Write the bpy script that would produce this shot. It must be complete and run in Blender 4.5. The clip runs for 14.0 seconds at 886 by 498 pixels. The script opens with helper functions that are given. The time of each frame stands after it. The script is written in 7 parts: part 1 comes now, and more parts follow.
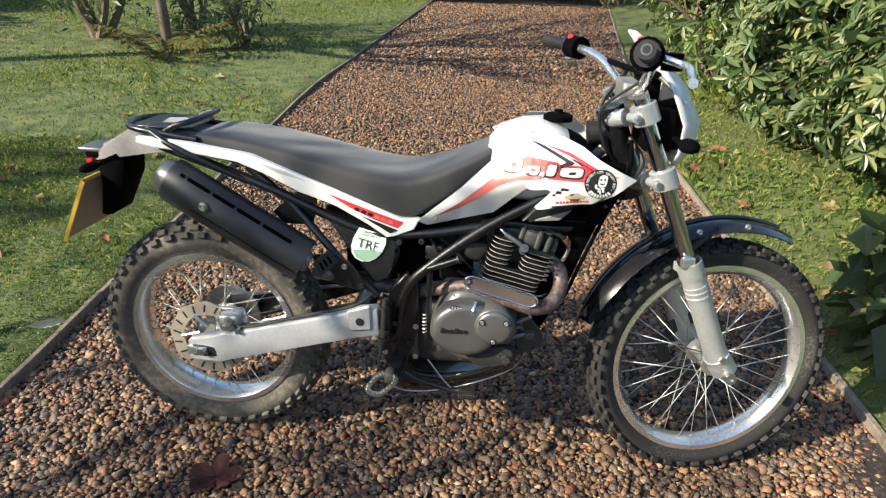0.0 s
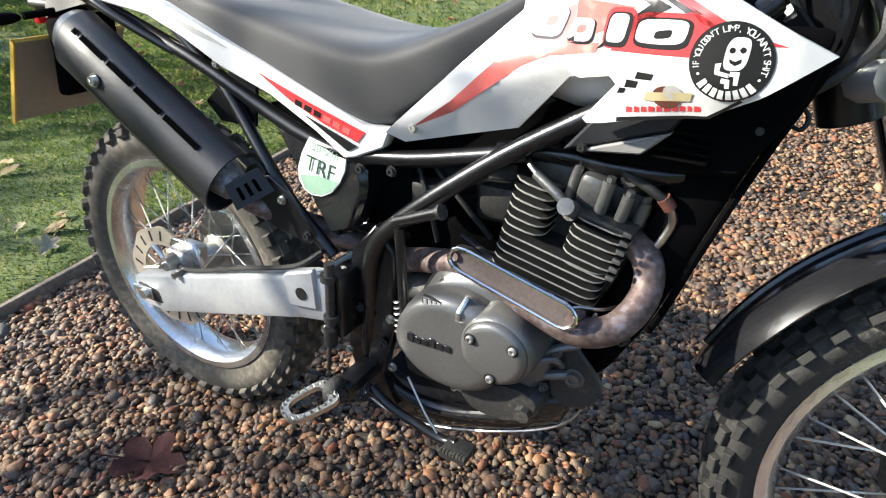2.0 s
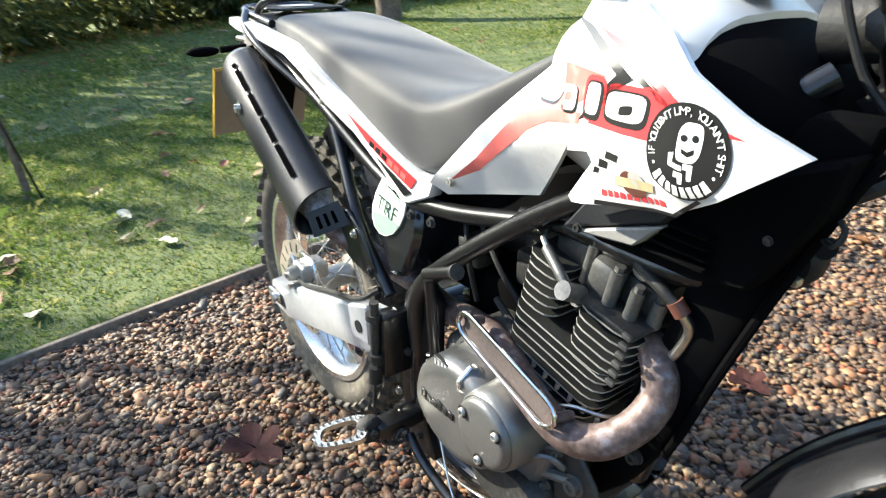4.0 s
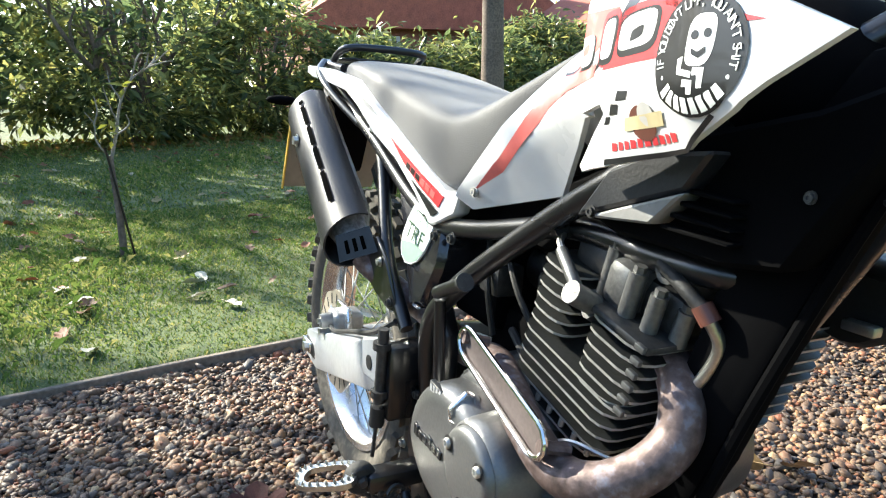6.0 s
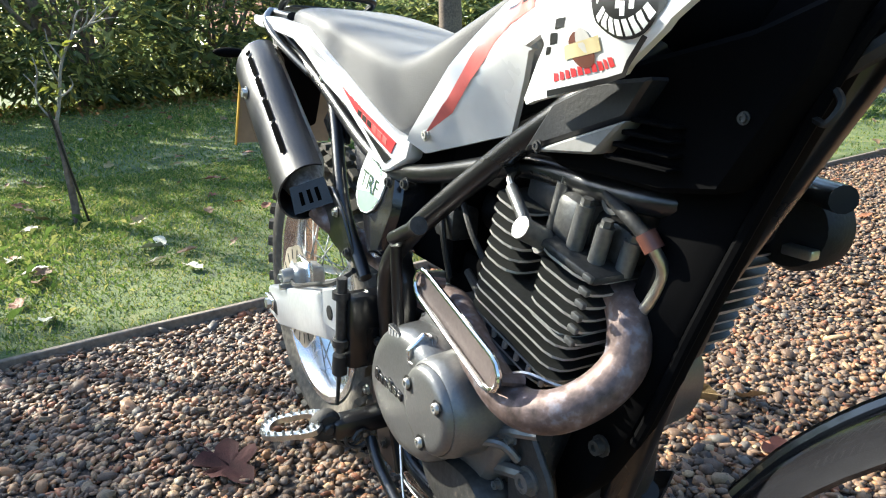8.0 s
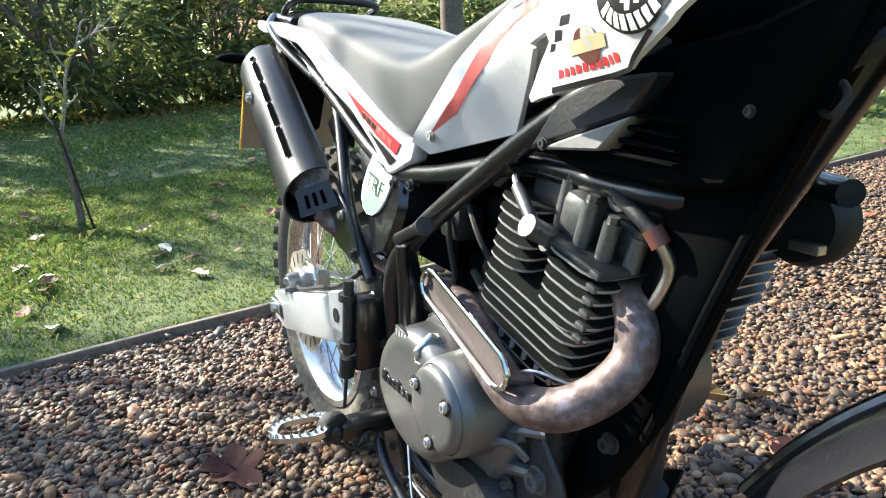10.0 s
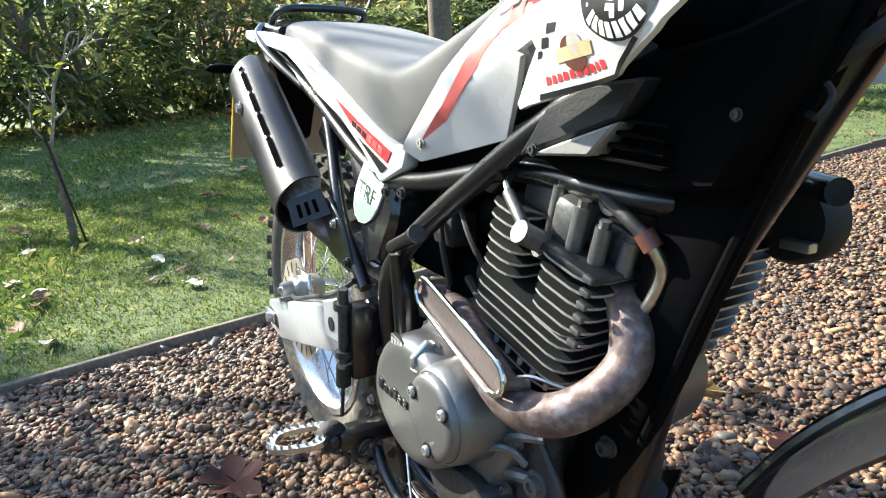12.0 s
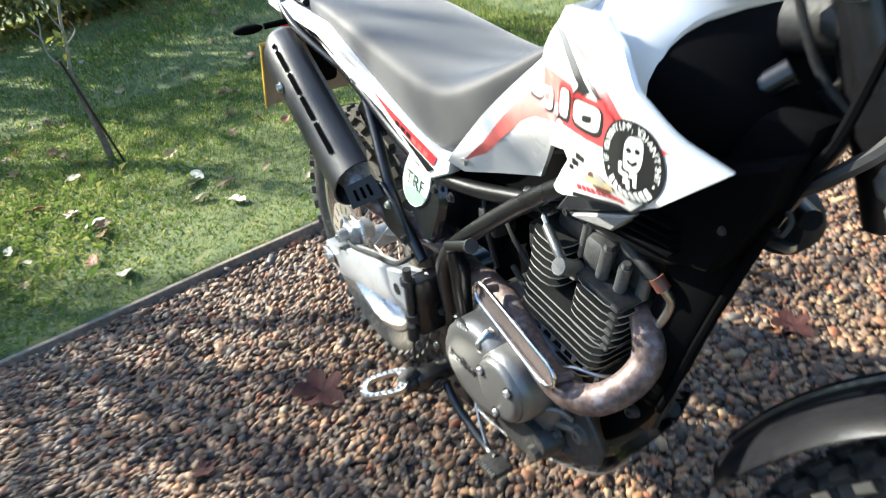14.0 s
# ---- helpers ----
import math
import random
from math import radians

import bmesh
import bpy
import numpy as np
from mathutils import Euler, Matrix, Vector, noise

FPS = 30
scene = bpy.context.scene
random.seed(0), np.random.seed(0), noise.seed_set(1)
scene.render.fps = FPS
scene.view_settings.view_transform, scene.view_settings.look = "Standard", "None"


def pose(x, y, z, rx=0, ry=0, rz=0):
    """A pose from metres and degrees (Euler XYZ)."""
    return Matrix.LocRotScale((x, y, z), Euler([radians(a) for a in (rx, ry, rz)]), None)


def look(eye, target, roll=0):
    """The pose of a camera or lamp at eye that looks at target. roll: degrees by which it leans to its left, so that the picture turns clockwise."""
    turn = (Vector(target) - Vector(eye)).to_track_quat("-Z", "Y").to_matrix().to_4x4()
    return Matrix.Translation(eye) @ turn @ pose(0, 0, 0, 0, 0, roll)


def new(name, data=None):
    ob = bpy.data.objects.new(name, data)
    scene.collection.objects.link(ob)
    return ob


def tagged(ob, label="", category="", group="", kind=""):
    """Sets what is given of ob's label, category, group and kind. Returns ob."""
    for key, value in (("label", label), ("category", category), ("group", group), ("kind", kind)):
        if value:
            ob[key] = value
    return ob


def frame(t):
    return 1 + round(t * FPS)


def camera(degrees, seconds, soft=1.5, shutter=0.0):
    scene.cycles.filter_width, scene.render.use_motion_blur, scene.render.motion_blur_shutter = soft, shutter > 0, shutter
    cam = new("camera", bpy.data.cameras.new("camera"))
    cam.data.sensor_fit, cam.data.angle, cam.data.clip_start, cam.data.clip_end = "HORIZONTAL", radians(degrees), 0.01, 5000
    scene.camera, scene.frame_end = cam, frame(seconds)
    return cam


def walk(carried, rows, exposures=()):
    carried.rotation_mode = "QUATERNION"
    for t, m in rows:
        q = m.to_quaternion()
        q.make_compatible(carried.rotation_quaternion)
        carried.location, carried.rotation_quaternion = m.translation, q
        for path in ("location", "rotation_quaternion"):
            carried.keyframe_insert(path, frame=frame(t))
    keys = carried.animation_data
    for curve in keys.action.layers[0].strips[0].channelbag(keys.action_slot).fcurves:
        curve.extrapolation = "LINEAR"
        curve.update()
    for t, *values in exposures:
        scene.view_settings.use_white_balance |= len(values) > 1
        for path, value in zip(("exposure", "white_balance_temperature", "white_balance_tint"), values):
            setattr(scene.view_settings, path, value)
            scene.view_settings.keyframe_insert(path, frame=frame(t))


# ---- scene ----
cam = camera(69.3, 14.0, soft=1.1, shutter=0.5)
PATH = [
    (0, (0.788, -1.483, 1.417), (0.632, 0.284, 0.494), 1.5),
    (0.5, (0.903, -1.309, 1.348), (0.679, 0.418, 0.366), -0.3),
    (1, (0.972, -0.911, 1.23), (0.607, 0.723, 0.137), -1.7),
    (1.5, (1.003, -0.765, 1.107), (0.31, 0.774, 0.035), -2.6),
    (2, (1.076, -0.733, 1.056), (0.199, 0.738, 0.023), -2.7),
    (2.5, (1.102, -0.736, 1.062), (0.154, 0.712, 0.06), -3.4),
    (3, (1.176, -0.705, 1.081), (0.104, 0.643, 0.064), -2.5),
    (3.5, (1.23, -0.604, 1.099), (-0.026, 0.618, 0.135), -3.4),
    (3.7, (1.246, -0.554, 1.085), (-0.114, 0.553, 0.124), -4.1),
    (5.8, (1.282, -0.428, 0.89), (-0.446, 0.427, 0.358), -2.4),
    (6, (1.284, -0.429, 0.887), (-0.444, 0.439, 0.377), -0.6),
    (6.5, (1.282, -0.417, 0.871), (-0.416, 0.46, 0.28), -2.4),
    (7, (1.287, -0.417, 0.872), (-0.392, 0.478, 0.257), -2.2),
    (7.5, (1.295, -0.416, 0.864), (-0.353, 0.514, 0.217), -2.3),
    (8, (1.295, -0.419, 0.872), (-0.351, 0.519, 0.233), -2.0),
    (8.2, (1.296, -0.418, 0.872), (-0.348, 0.529, 0.236), -2.0),
    (10.3, (1.296, -0.423, 0.867), (-0.362, 0.506, 0.244), -2.9),
    (10.5, (1.294, -0.415, 0.867), (-0.361, 0.514, 0.235), -3.3),
    (11, (1.299, -0.417, 0.868), (-0.366, 0.493, 0.235), -3.3),
    (11.5, (1.301, -0.418, 0.87), (-0.354, 0.509, 0.236), -3.8),
    (12, (1.296, -0.421, 0.872), (-0.354, 0.527, 0.255), -4.1),
    (12.5, (1.283, -0.412, 0.867), (-0.378, 0.51, 0.241), -4.5),
    (13, (1.277, -0.403, 0.861), (-0.387, 0.51, 0.23), -4.6),
    (13.5, (1.272, -0.405, 0.913), (-0.361, 0.436, 0.122), -6.2),
    (14, (1.338, -0.464, 1.126), (-0.19, 0.284, 0.074), -11.5),
]
walk(cam, [(t, look(eye, target, roll)) for t, eye, target, roll in PATH],
     exposures=[(0, 1.0, 6250, 8), (1.0, 1.0, 6100, 8), (1.5, 1.14, 6000, 8), (2.0, 1.4, 5980, 8), (3.0, 1.72, 6080, 7), (3.6, 1.85, 6100, 6), (6, 1.8, 5950, 5), (14, 1.86, 5900, 5)])

# ---- light: low autumn sun from behind the motorcycle, clear sky ----
SUN = Vector((-0.78, -0.42, 0.53)).normalized()
world = bpy.data.worlds.new("sky")
scene.world = world
world.use_nodes = True
wn = world.node_tree
sky = wn.nodes.new("ShaderNodeTexSky")
sky.sky_type, sky.sun_disc = "NISHITA", False
sky.sun_elevation, sky.sun_rotation = math.asin(SUN.z), math.atan2(SUN.x, SUN.y)
wn.nodes["Background"].inputs[1].default_value = 0.125
wn.links.new(sky.outputs[0], wn.nodes["Background"].inputs[0])
sun_data = bpy.data.lights.new("sun", "SUN")
sun_data.energy, sun_data.angle, sun_data.color = 5.0, radians(0.6), (1.0, 0.89, 0.71)
sun = new("sun", sun_data)
sun.matrix_world = look(SUN * 40, (0, 0, 0))


# ---- materials ----
def nodes_of(name):
    m = bpy.data.materials.new(name)
    m.use_nodes = True
    return m, m.node_tree, m.node_tree.nodes["Principled BSDF"]


def ramp(nt, stops):
    r = nt.nodes.new("ShaderNodeValToRGB")
    while len(r.color_ramp.elements) < len(stops):
        r.color_ramp.elements.new(0.5)
    for e, (at, c) in zip(r.color_ramp.elements, stops):
        e.position, e.color = at, (*c, 1)
    return r


def surface(name, base, rough=0.5, metal=0.0, grain=60.0, vary=0.15, bump=0.0, wear=None, wear_at=0.62, coat=0.0, wear_scale=6.0, spec=0.5):
    """A surface with colour change at two scales, fine relief and patches of wear."""
    m, nt, b = nodes_of(name)
    co = nt.nodes.new("ShaderNodeTexCoord")
    fine, broad = nt.nodes.new("ShaderNodeTexNoise"), nt.nodes.new("ShaderNodeTexNoise")
    fine.inputs["Scale"].default_value, broad.inputs["Scale"].default_value = grain, wear_scale
    fine.inputs["Detail"].default_value, broad.inputs["Detail"].default_value = 6, 5
    for n in (fine, broad):
        nt.links.new(co.outputs["Object"], n.inputs["Vector"])
    add = nt.nodes.new("ShaderNodeMath")
    add.operation = "MULTIPLY_ADD"
    nt.links.new(fine.outputs[0], add.inputs[0])
    add.inputs[1].default_value = 0.5
    half = nt.nodes.new("ShaderNodeMath")
    half.operation = "MULTIPLY"
    half.inputs[1].default_value = 0.5
    nt.links.new(broad.outputs[0], half.inputs[0])
    nt.links.new(half.outputs[0], add.inputs[2])
    lo, hi = [max(0, c * (1 - vary)) for c in base], [min(1, c * (1 + vary)) for c in base]
    r = ramp(nt, [(0.35, lo), (0.65, hi)])
    nt.links.new(add.outputs[0], r.inputs[0])
    out = r.outputs[0]
    if wear:
        mix = nt.nodes.new("ShaderNodeMix")
        mix.data_type = "RGBA"
        edge = ramp(nt, [(wear_at, (0, 0, 0)), (wear_at + 0.12, (1, 1, 1))])
        nt.links.new(add.outputs[0], edge.inputs[0])
        nt.links.new(edge.outputs[0], mix.inputs[0])
        nt.links.new(out, mix.inputs[6])
        mix.inputs[7].default_value = (*wear, 1)
        out = mix.outputs[2]
    nt.links.new(out, b.inputs["Base Color"])
    rr = nt.nodes.new("ShaderNodeMapRange")
    rr.inputs[3].default_value, rr.inputs[4].default_value = max(0.02, rough - 0.12), min(1, rough + 0.12)
    nt.links.new(broad.outputs[0], rr.inputs[0])
    nt.links.new(rr.outputs[0], b.inputs["Roughness"])
    b.inputs["Metallic"].default_value = metal
    b.inputs["Coat Weight"].default_value = coat
    b.inputs["Specular IOR Level"].default_value = spec
    if bump:
        bp = nt.nodes.new("ShaderNodeBump")
        bp.inputs["Strength"].default_value, bp.inputs["Distance"].default_value = bump, 0.002
        nt.links.new(fine.outputs[0], bp.inputs["Height"])
        nt.links.new(bp.outputs[0], b.inputs["Normal"])
    return m


def pieces(name, stops, rough=0.7, per_object=False, translucent=0.0, bump=0.0, grain=300.0, spec=0.5):
    """Colour picked piece by piece, from a ramp."""
    m, nt, b = nodes_of(name)
    if per_object:
        g = nt.nodes.new("ShaderNodeObjectInfo").outputs["Random"]
    else:
        g = nt.nodes.new("ShaderNodeNewGeometry").outputs["Random Per Island"]
    r = ramp(nt, stops)
    nt.links.new(g, r.inputs[0])
    co, fine = nt.nodes.new("ShaderNodeTexCoord"), nt.nodes.new("ShaderNodeTexNoise")
    fine.inputs["Scale"].default_value = grain
    nt.links.new(co.outputs["Object"], fine.inputs["Vector"])
    k = nt.nodes.new("ShaderNodeMix")
    k.data_type, k.blend_type = "RGBA", "MULTIPLY"
    k.inputs[0].default_value = 0.8
    tone = ramp(nt, [(0.3, (0.6, 0.6, 0.6)), (0.7, (1, 1, 1))])
    nt.links.new(fine.outputs[0], tone.inputs[0])
    nt.links.new(r.outputs[0], k.inputs[6])
    nt.links.new(tone.outputs[0], k.inputs[7])
    nt.links.new(k.outputs[2], b.inputs["Base Color"])
    b.inputs["Roughness"].default_value = rough
    b.inputs["Specular IOR Level"].default_value = spec
    if bump:
        bp = nt.nodes.new("ShaderNodeBump")
        bp.inputs["Strength"].default_value, bp.inputs["Distance"].default_value = bump, 0.002
        nt.links.new(fine.outputs[0], bp.inputs["Height"])
        nt.links.new(bp.outputs[0], b.inputs["Normal"])
    if translucent:
        t = nt.nodes.new("ShaderNodeBsdfTranslucent")
        nt.links.new(k.outputs[2], t.inputs[0])
        s = nt.nodes.new("ShaderNodeMixShader")
        s.inputs[0].default_value = translucent
        nt.links.new(b.outputs[0], s.inputs[1])
        nt.links.new(t.outputs[0], s.inputs[2])
        nt.links.new(s.outputs[0], nt.nodes["Material Output"].inputs[0])
    return m


M = dict(
    # near-black bed: shade in the gaps between stones is put into its colour
    gravel_bed=surface("gravel_bed", (0.028, 0.021, 0.017), 0.9, grain=110, vary=0.55, bump=1.0, wear=(0.07, 0.05, 0.037), wear_at=0.52, wear_scale=45),
    soil=surface("lawn_soil", (0.085, 0.120, 0.034), 0.95, grain=150, vary=0.7, bump=1.0, wear=(0.17, 0.16, 0.06), wear_at=0.5, wear_scale=7),
    litter=surface("mossy_border", (0.095, 0.115, 0.030), 0.95, grain=80, vary=0.6, bump=1.0, wear=(0.13, 0.075, 0.035), wear_at=0.56, wear_scale=9),
    pebble=pieces("pebble", [(0.0, (0.056, 0.040, 0.030)), (0.18, (0.118, 0.076, 0.051)), (0.36, (0.217, 0.131, 0.078)), (0.5, (0.136, 0.121, 0.104)), (0.64, (0.347, 0.178, 0.078)), (0.78, (0.248, 0.193, 0.124)), (0.9, (0.310, 0.108, 0.050)), (1.0, (0.521, 0.374, 0.205))], 0.55, bump=0.3, spec=0.35),
    grass=pieces("grass", [(0.0, (0.085, 0.145, 0.030)), (0.4, (0.165, 0.245, 0.052)), (0.75, (0.28, 0.320, 0.080)), (1.0, (0.48, 0.43, 0.15))], 0.8, translucent=0.4, spec=0.15),
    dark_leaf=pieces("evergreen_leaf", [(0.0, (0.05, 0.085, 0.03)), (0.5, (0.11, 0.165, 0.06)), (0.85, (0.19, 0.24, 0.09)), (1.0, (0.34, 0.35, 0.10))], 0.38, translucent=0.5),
    hedge_leaf=pieces("hedge_leaf", [(0.0, (0.07, 0.10, 0.04)), (0.4, (0.16, 0.21, 0.08)), (0.75, (0.31, 0.34, 0.12)), (1.0, (0.55, 0.50, 0.14))], 0.36, translucent=0.6),
    rhodo_leaf=pieces("rhododendron_leaf", [(0.0, (0.045, 0.085, 0.025)), (0.4, (0.10, 0.155, 0.050)), (0.75, (0.19, 0.235, 0.085)), (1.0, (0.36, 0.37, 0.14))], 0.38, translucent=0.25),
    # rhodo_leaf made yellower and brighter: sunlight put into the leaf colour
    sun_leaf=pieces("sunlit_rhododendron_leaf", [(0.0, (0.07, 0.12, 0.025)), (0.5, (0.15, 0.22, 0.05)), (0.85, (0.26, 0.32, 0.07)), (1.0, (0.38, 0.40, 0.10))], 0.42, translucent=0.3),
    yellow_leaf=pieces("yellow_leaf", [(0.0, (0.14, 0.17, 0.03)), (0.5, (0.25, 0.27, 0.04)), (1.0, (0.42, 0.38, 0.07))], 0.5, translucent=0.45),
    fern=pieces("fern_frond", [(0.0, (0.10, 0.12, 0.02)), (0.5, (0.25, 0.22, 0.04)), (1.0, (0.30, 0.14, 0.04))], 0.6, translucent=0.35),
    fallen=pieces("fallen_leaf", [(0.0, (0.20, 0.07, 0.035)), (0.35, (0.30, 0.12, 0.05)), (0.6, (0.26, 0.17, 0.09)), (0.8, (0.40, 0.30, 0.11)), (1.0, (0.42, 0.38, 0.27))], 0.65, per_object=True, translucent=0.15, bump=0.4, grain=60),
    pale_leaf=surface("pale_dry_leaf", (0.62, 0.56, 0.40), 0.6, grain=40, vary=0.2, bump=0.4),
    red_leaf=surface("dark_red_leaf", (0.052, 0.020, 0.018), 0.8, grain=50, vary=0.5, bump=0.6, spec=0.2),
    bark=surface("bark", (0.16, 0.12, 0.09), 0.9, grain=45, vary=0.5, bump=1.0, wear=(0.10, 0.12, 0.06), wear_scale=4),
    twig=surface("pale_twig", (0.25, 0.22, 0.17), 0.85, grain=90, vary=0.4, bump=0.7),
    edging=surface("timber_edging", (0.20, 0.16, 0.12), 0.88, grain=70, vary=0.4, bump=0.8, wear=(0.09, 0.10, 0.05), wear_scale=5),
    fence=surface("fence_board", (0.10, 0.065, 0.045), 0.85, grain=40, vary=0.4, bump=0.6),
    brick=surface("brick", (0.28, 0.12, 0.08), 0.85, grain=60, vary=0.35, bump=0.5),
    roof=surface("roof_tile", (0.33, 0.10, 0.06), 0.8, grain=30, vary=0.3, bump=0.5),
    render_wall=surface("white_wall", (0.6, 0.58, 0.54), 0.8, grain=30, vary=0.1),
    rubber=surface("tyre_rubber", (0.024, 0.023, 0.021), 0.75, grain=150, vary=0.3, bump=0.5, wear=(0.10, 0.088, 0.07), wear_at=0.55, wear_scale=5),
    rubber_dusty=surface("dusty_tyre_rubber", (0.085, 0.076, 0.061), 0.85, grain=60, vary=0.25, bump=0.3, wear=(0.17, 0.15, 0.118), wear_at=0.50, wear_scale=3),
    black_rubber=surface("black_rubber", (0.012, 0.012, 0.012), 0.6, grain=200, vary=0.3, bump=0.3),
    alu=surface("polished_aluminium", (0.80, 0.80, 0.79), 0.26, 0.92, grain=120, vary=0.12, bump=0.12, wear=(0.5, 0.46, 0.38), wear_at=0.6),
    dull_alu=surface("dull_aluminium", (0.50, 0.49, 0.46), 0.5, 0.9, grain=160, vary=0.18, bump=0.3, wear=(0.3, 0.28, 0.24), wear_at=0.6),
    swing=surface("silver_paint", (0.55, 0.56, 0.57), 0.42, 0.35, grain=90, vary=0.1, bump=0.05, wear=(0.36, 0.35, 0.32), wear_at=0.62, coat=0.2),
    cover=surface("grey_engine_paint", (0.165, 0.165, 0.162), 0.36, 0.6, grain=300, vary=0.12, bump=0.12, wear=(0.22, 0.18, 0.14), wear_at=0.6, wear_scale=9),
    case=surface("dark_engine_case", (0.05, 0.05, 0.049), 0.5, 0.5, grain=160, vary=0.35, bump=0.3, wear=(0.16, 0.13, 0.10), wear_at=0.6, wear_scale=12),
    fin=surface("engine_fin_paint", (0.020, 0.021, 0.020), 0.45, 0.1, grain=200, vary=0.3, bump=0.2, wear=(0.045, 0.044, 0.04), wear_at=0.62, wear_scale=20),
    tower=surface("cast_head_metal", (0.15, 0.15, 0.145), 0.42, 0.6, grain=220, vary=0.25, bump=0.2, wear=(0.08, 0.075, 0.07), wear_at=0.58, wear_scale=18),
    fin_edge=surface("bare_fin_edge", (0.40, 0.39, 0.36), 0.35, 0.45, grain=200, vary=0.2, bump=0.2),
    header=surface("heat_stained_steel", (0.150, 0.108, 0.098), 0.55, 0.5, grain=110, vary=0.55, bump=0.4, wear=(0.22, 0.215, 0.245), wear_at=0.52, wear_scale=45),
    chrome=surface("chrome", (0.85, 0.85, 0.84), 0.12, 1.0, grain=80, vary=0.06),
    stanchion=surface("fork_chrome", (0.62, 0.64, 0.66), 0.16, 1.0, grain=80, vary=0.08),
    fork=surface("fork_silver", (0.56, 0.57, 0.57), 0.36, 0.6, grain=120, vary=0.1, bump=0.08, wear=(0.40, 0.37, 0.32), wear_at=0.63),
    steel=surface("zinc_steel", (0.55, 0.55, 0.52), 0.35, 1.0, grain=150, vary=0.2, bump=0.15, wear=(0.30, 0.22, 0.15), wear_at=0.62, wear_scale=25),
    spoke=surface("dull_spoke_steel", (0.55, 0.55, 0.52), 0.45, 0.35, grain=150, vary=0.15),
    disc=surface("brake_disc_steel", (0.50, 0.44, 0.36), 0.42, 0.45, grain=200, vary=0.2, bump=0.1, wear=(0.4, 0.28, 0.17), wear_at=0.58, wear_scale=12),
    frame=surface("black_frame_paint", (0.007, 0.007, 0.008), 0.3, 0.0, grain=140, vary=0.3, bump=0.08, coat=0.3, wear=(0.05, 0.045, 0.04), wear_at=0.66),
    plastic=surface("black_plastic", (0.0022, 0.0022, 0.0026), 0.85, 0.0, grain=700, vary=0.3, bump=0.05, spec=0.04),
    matt=surface("matt_black_heat_paint", (0.014, 0.015, 0.018), 0.42, 0.0, grain=300, vary=0.25, bump=0.15, wear=(0.026, 0.026, 0.028), wear_at=0.6),
    gloss=surface("gloss_black_plastic", (0.012, 0.012, 0.014), 0.16, 0.0, grain=90, vary=0.2, coat=0.5),
    seat=surface("seat_vinyl", (0.034, 0.034, 0.036), 0.66, 0.0, grain=900, vary=0.3, bump=0.25, wear=(0.05, 0.049, 0.048), wear_at=0.58, wear_scale=5, spec=0.4),
    white=surface("white_plastic", (0.70, 0.70, 0.69), 0.28, 0.0, grain=60, vary=0.03, bump=0.02, coat=0.25, wear=(0.7, 0.68, 0.63), wear_at=0.66),
    dark_plastic=surface("dark_grey_plastic", (0.009, 0.009, 0.010), 0.38, 0.0, grain=300, vary=0.25, bump=0.08),
    grey_plastic=surface("grey_plastic", (0.22, 0.215, 0.205), 0.42, 0.0, grain=120, vary=0.15, bump=0.05, wear=(0.14, 0.13, 0.12), wear_at=0.6),
    mud=surface("beige_inner_plastic", (0.22, 0.205, 0.19), 0.6, grain=90, vary=0.15, bump=0.2),
    red=surface("red_vinyl", (0.62, 0.05, 0.055), 0.3, grain=60, vary=0.12, coat=0.2),
    faded=surface("faded_red_vinyl", (0.70, 0.16, 0.14), 0.32, grain=30, vary=0.2, coat=0.2, wear=(0.78, 0.45, 0.4), wear_at=0.58),
    black=surface("black_vinyl", (0.015, 0.015, 0.016), 0.3, grain=60, vary=0.2, coat=0.2),
    sticker=surface("white_sticker", (0.74, 0.77, 0.74), 0.35, grain=60, vary=0.05, coat=0.1),
    green=surface("green_print", (0.24, 0.37, 0.27), 0.4, grain=60, vary=0.15),
    dark_green=surface("dark_green_print", (0.02, 0.06, 0.03), 0.4, grain=60, vary=0.15),
    brown=surface("brown_print", (0.13, 0.05, 0.035), 0.4, grain=60, vary=0.2),
    sand=surface("sand_print", (0.50, 0.43, 0.25), 0.4, grain=60, vary=0.2),
    grey=surface("grey_print", (0.45, 0.44, 0.42), 0.4, grain=60, vary=0.15),
    plate=surface("number_plate_back", (0.30, 0.26, 0.20), 0.55, grain=60, vary=0.1),
    plate_edge=surface("yellow_plate", (0.60, 0.38, 0.05), 0.4, grain=60, vary=0.1),
    cloth=surface("silver_fibre_wrap", (0.30, 0.30, 0.30), 0.5, 0.4, grain=130, vary=0.6, bump=0.6),
    guard=surface("brown_heat_plate", (0.115, 0.092, 0.085), 0.55, 0.4, grain=200, vary=0.25, bump=0.15),
    void=surface("dark_opening", (0.0015, 0.0015, 0.0015), 0.95, 0.0, spec=0.02),
    rust=surface("rusty_steel", (0.24, 0.10, 0.05), 0.7, 0.3, grain=80, vary=0.4, bump=0.4),
)
_s = M["seat"].node_tree.nodes["Principled BSDF"]
_s.inputs["Sheen Weight"].default_value, _s.inputs["Sheen Roughness"].default_value = 0.3, 0.45
_t = M["seat"].node_tree
_w = _t.nodes.new("ShaderNodeTexWave")
_w.inputs["Scale"].default_value, _w.inputs["Distortion"].default_value = 62.0, 0.3
_c = _t.nodes.new("ShaderNodeTexCoord")
_t.links.new(_c.outputs["Object"], _w.inputs["Vector"])
_p = _t.nodes.new("ShaderNodeBump")
_p.inputs["Strength"].default_value, _p.inputs["Distance"].default_value = 0.10, 0.0004
_t.links.new(_w.outputs["Fac"], _p.inputs["Height"])
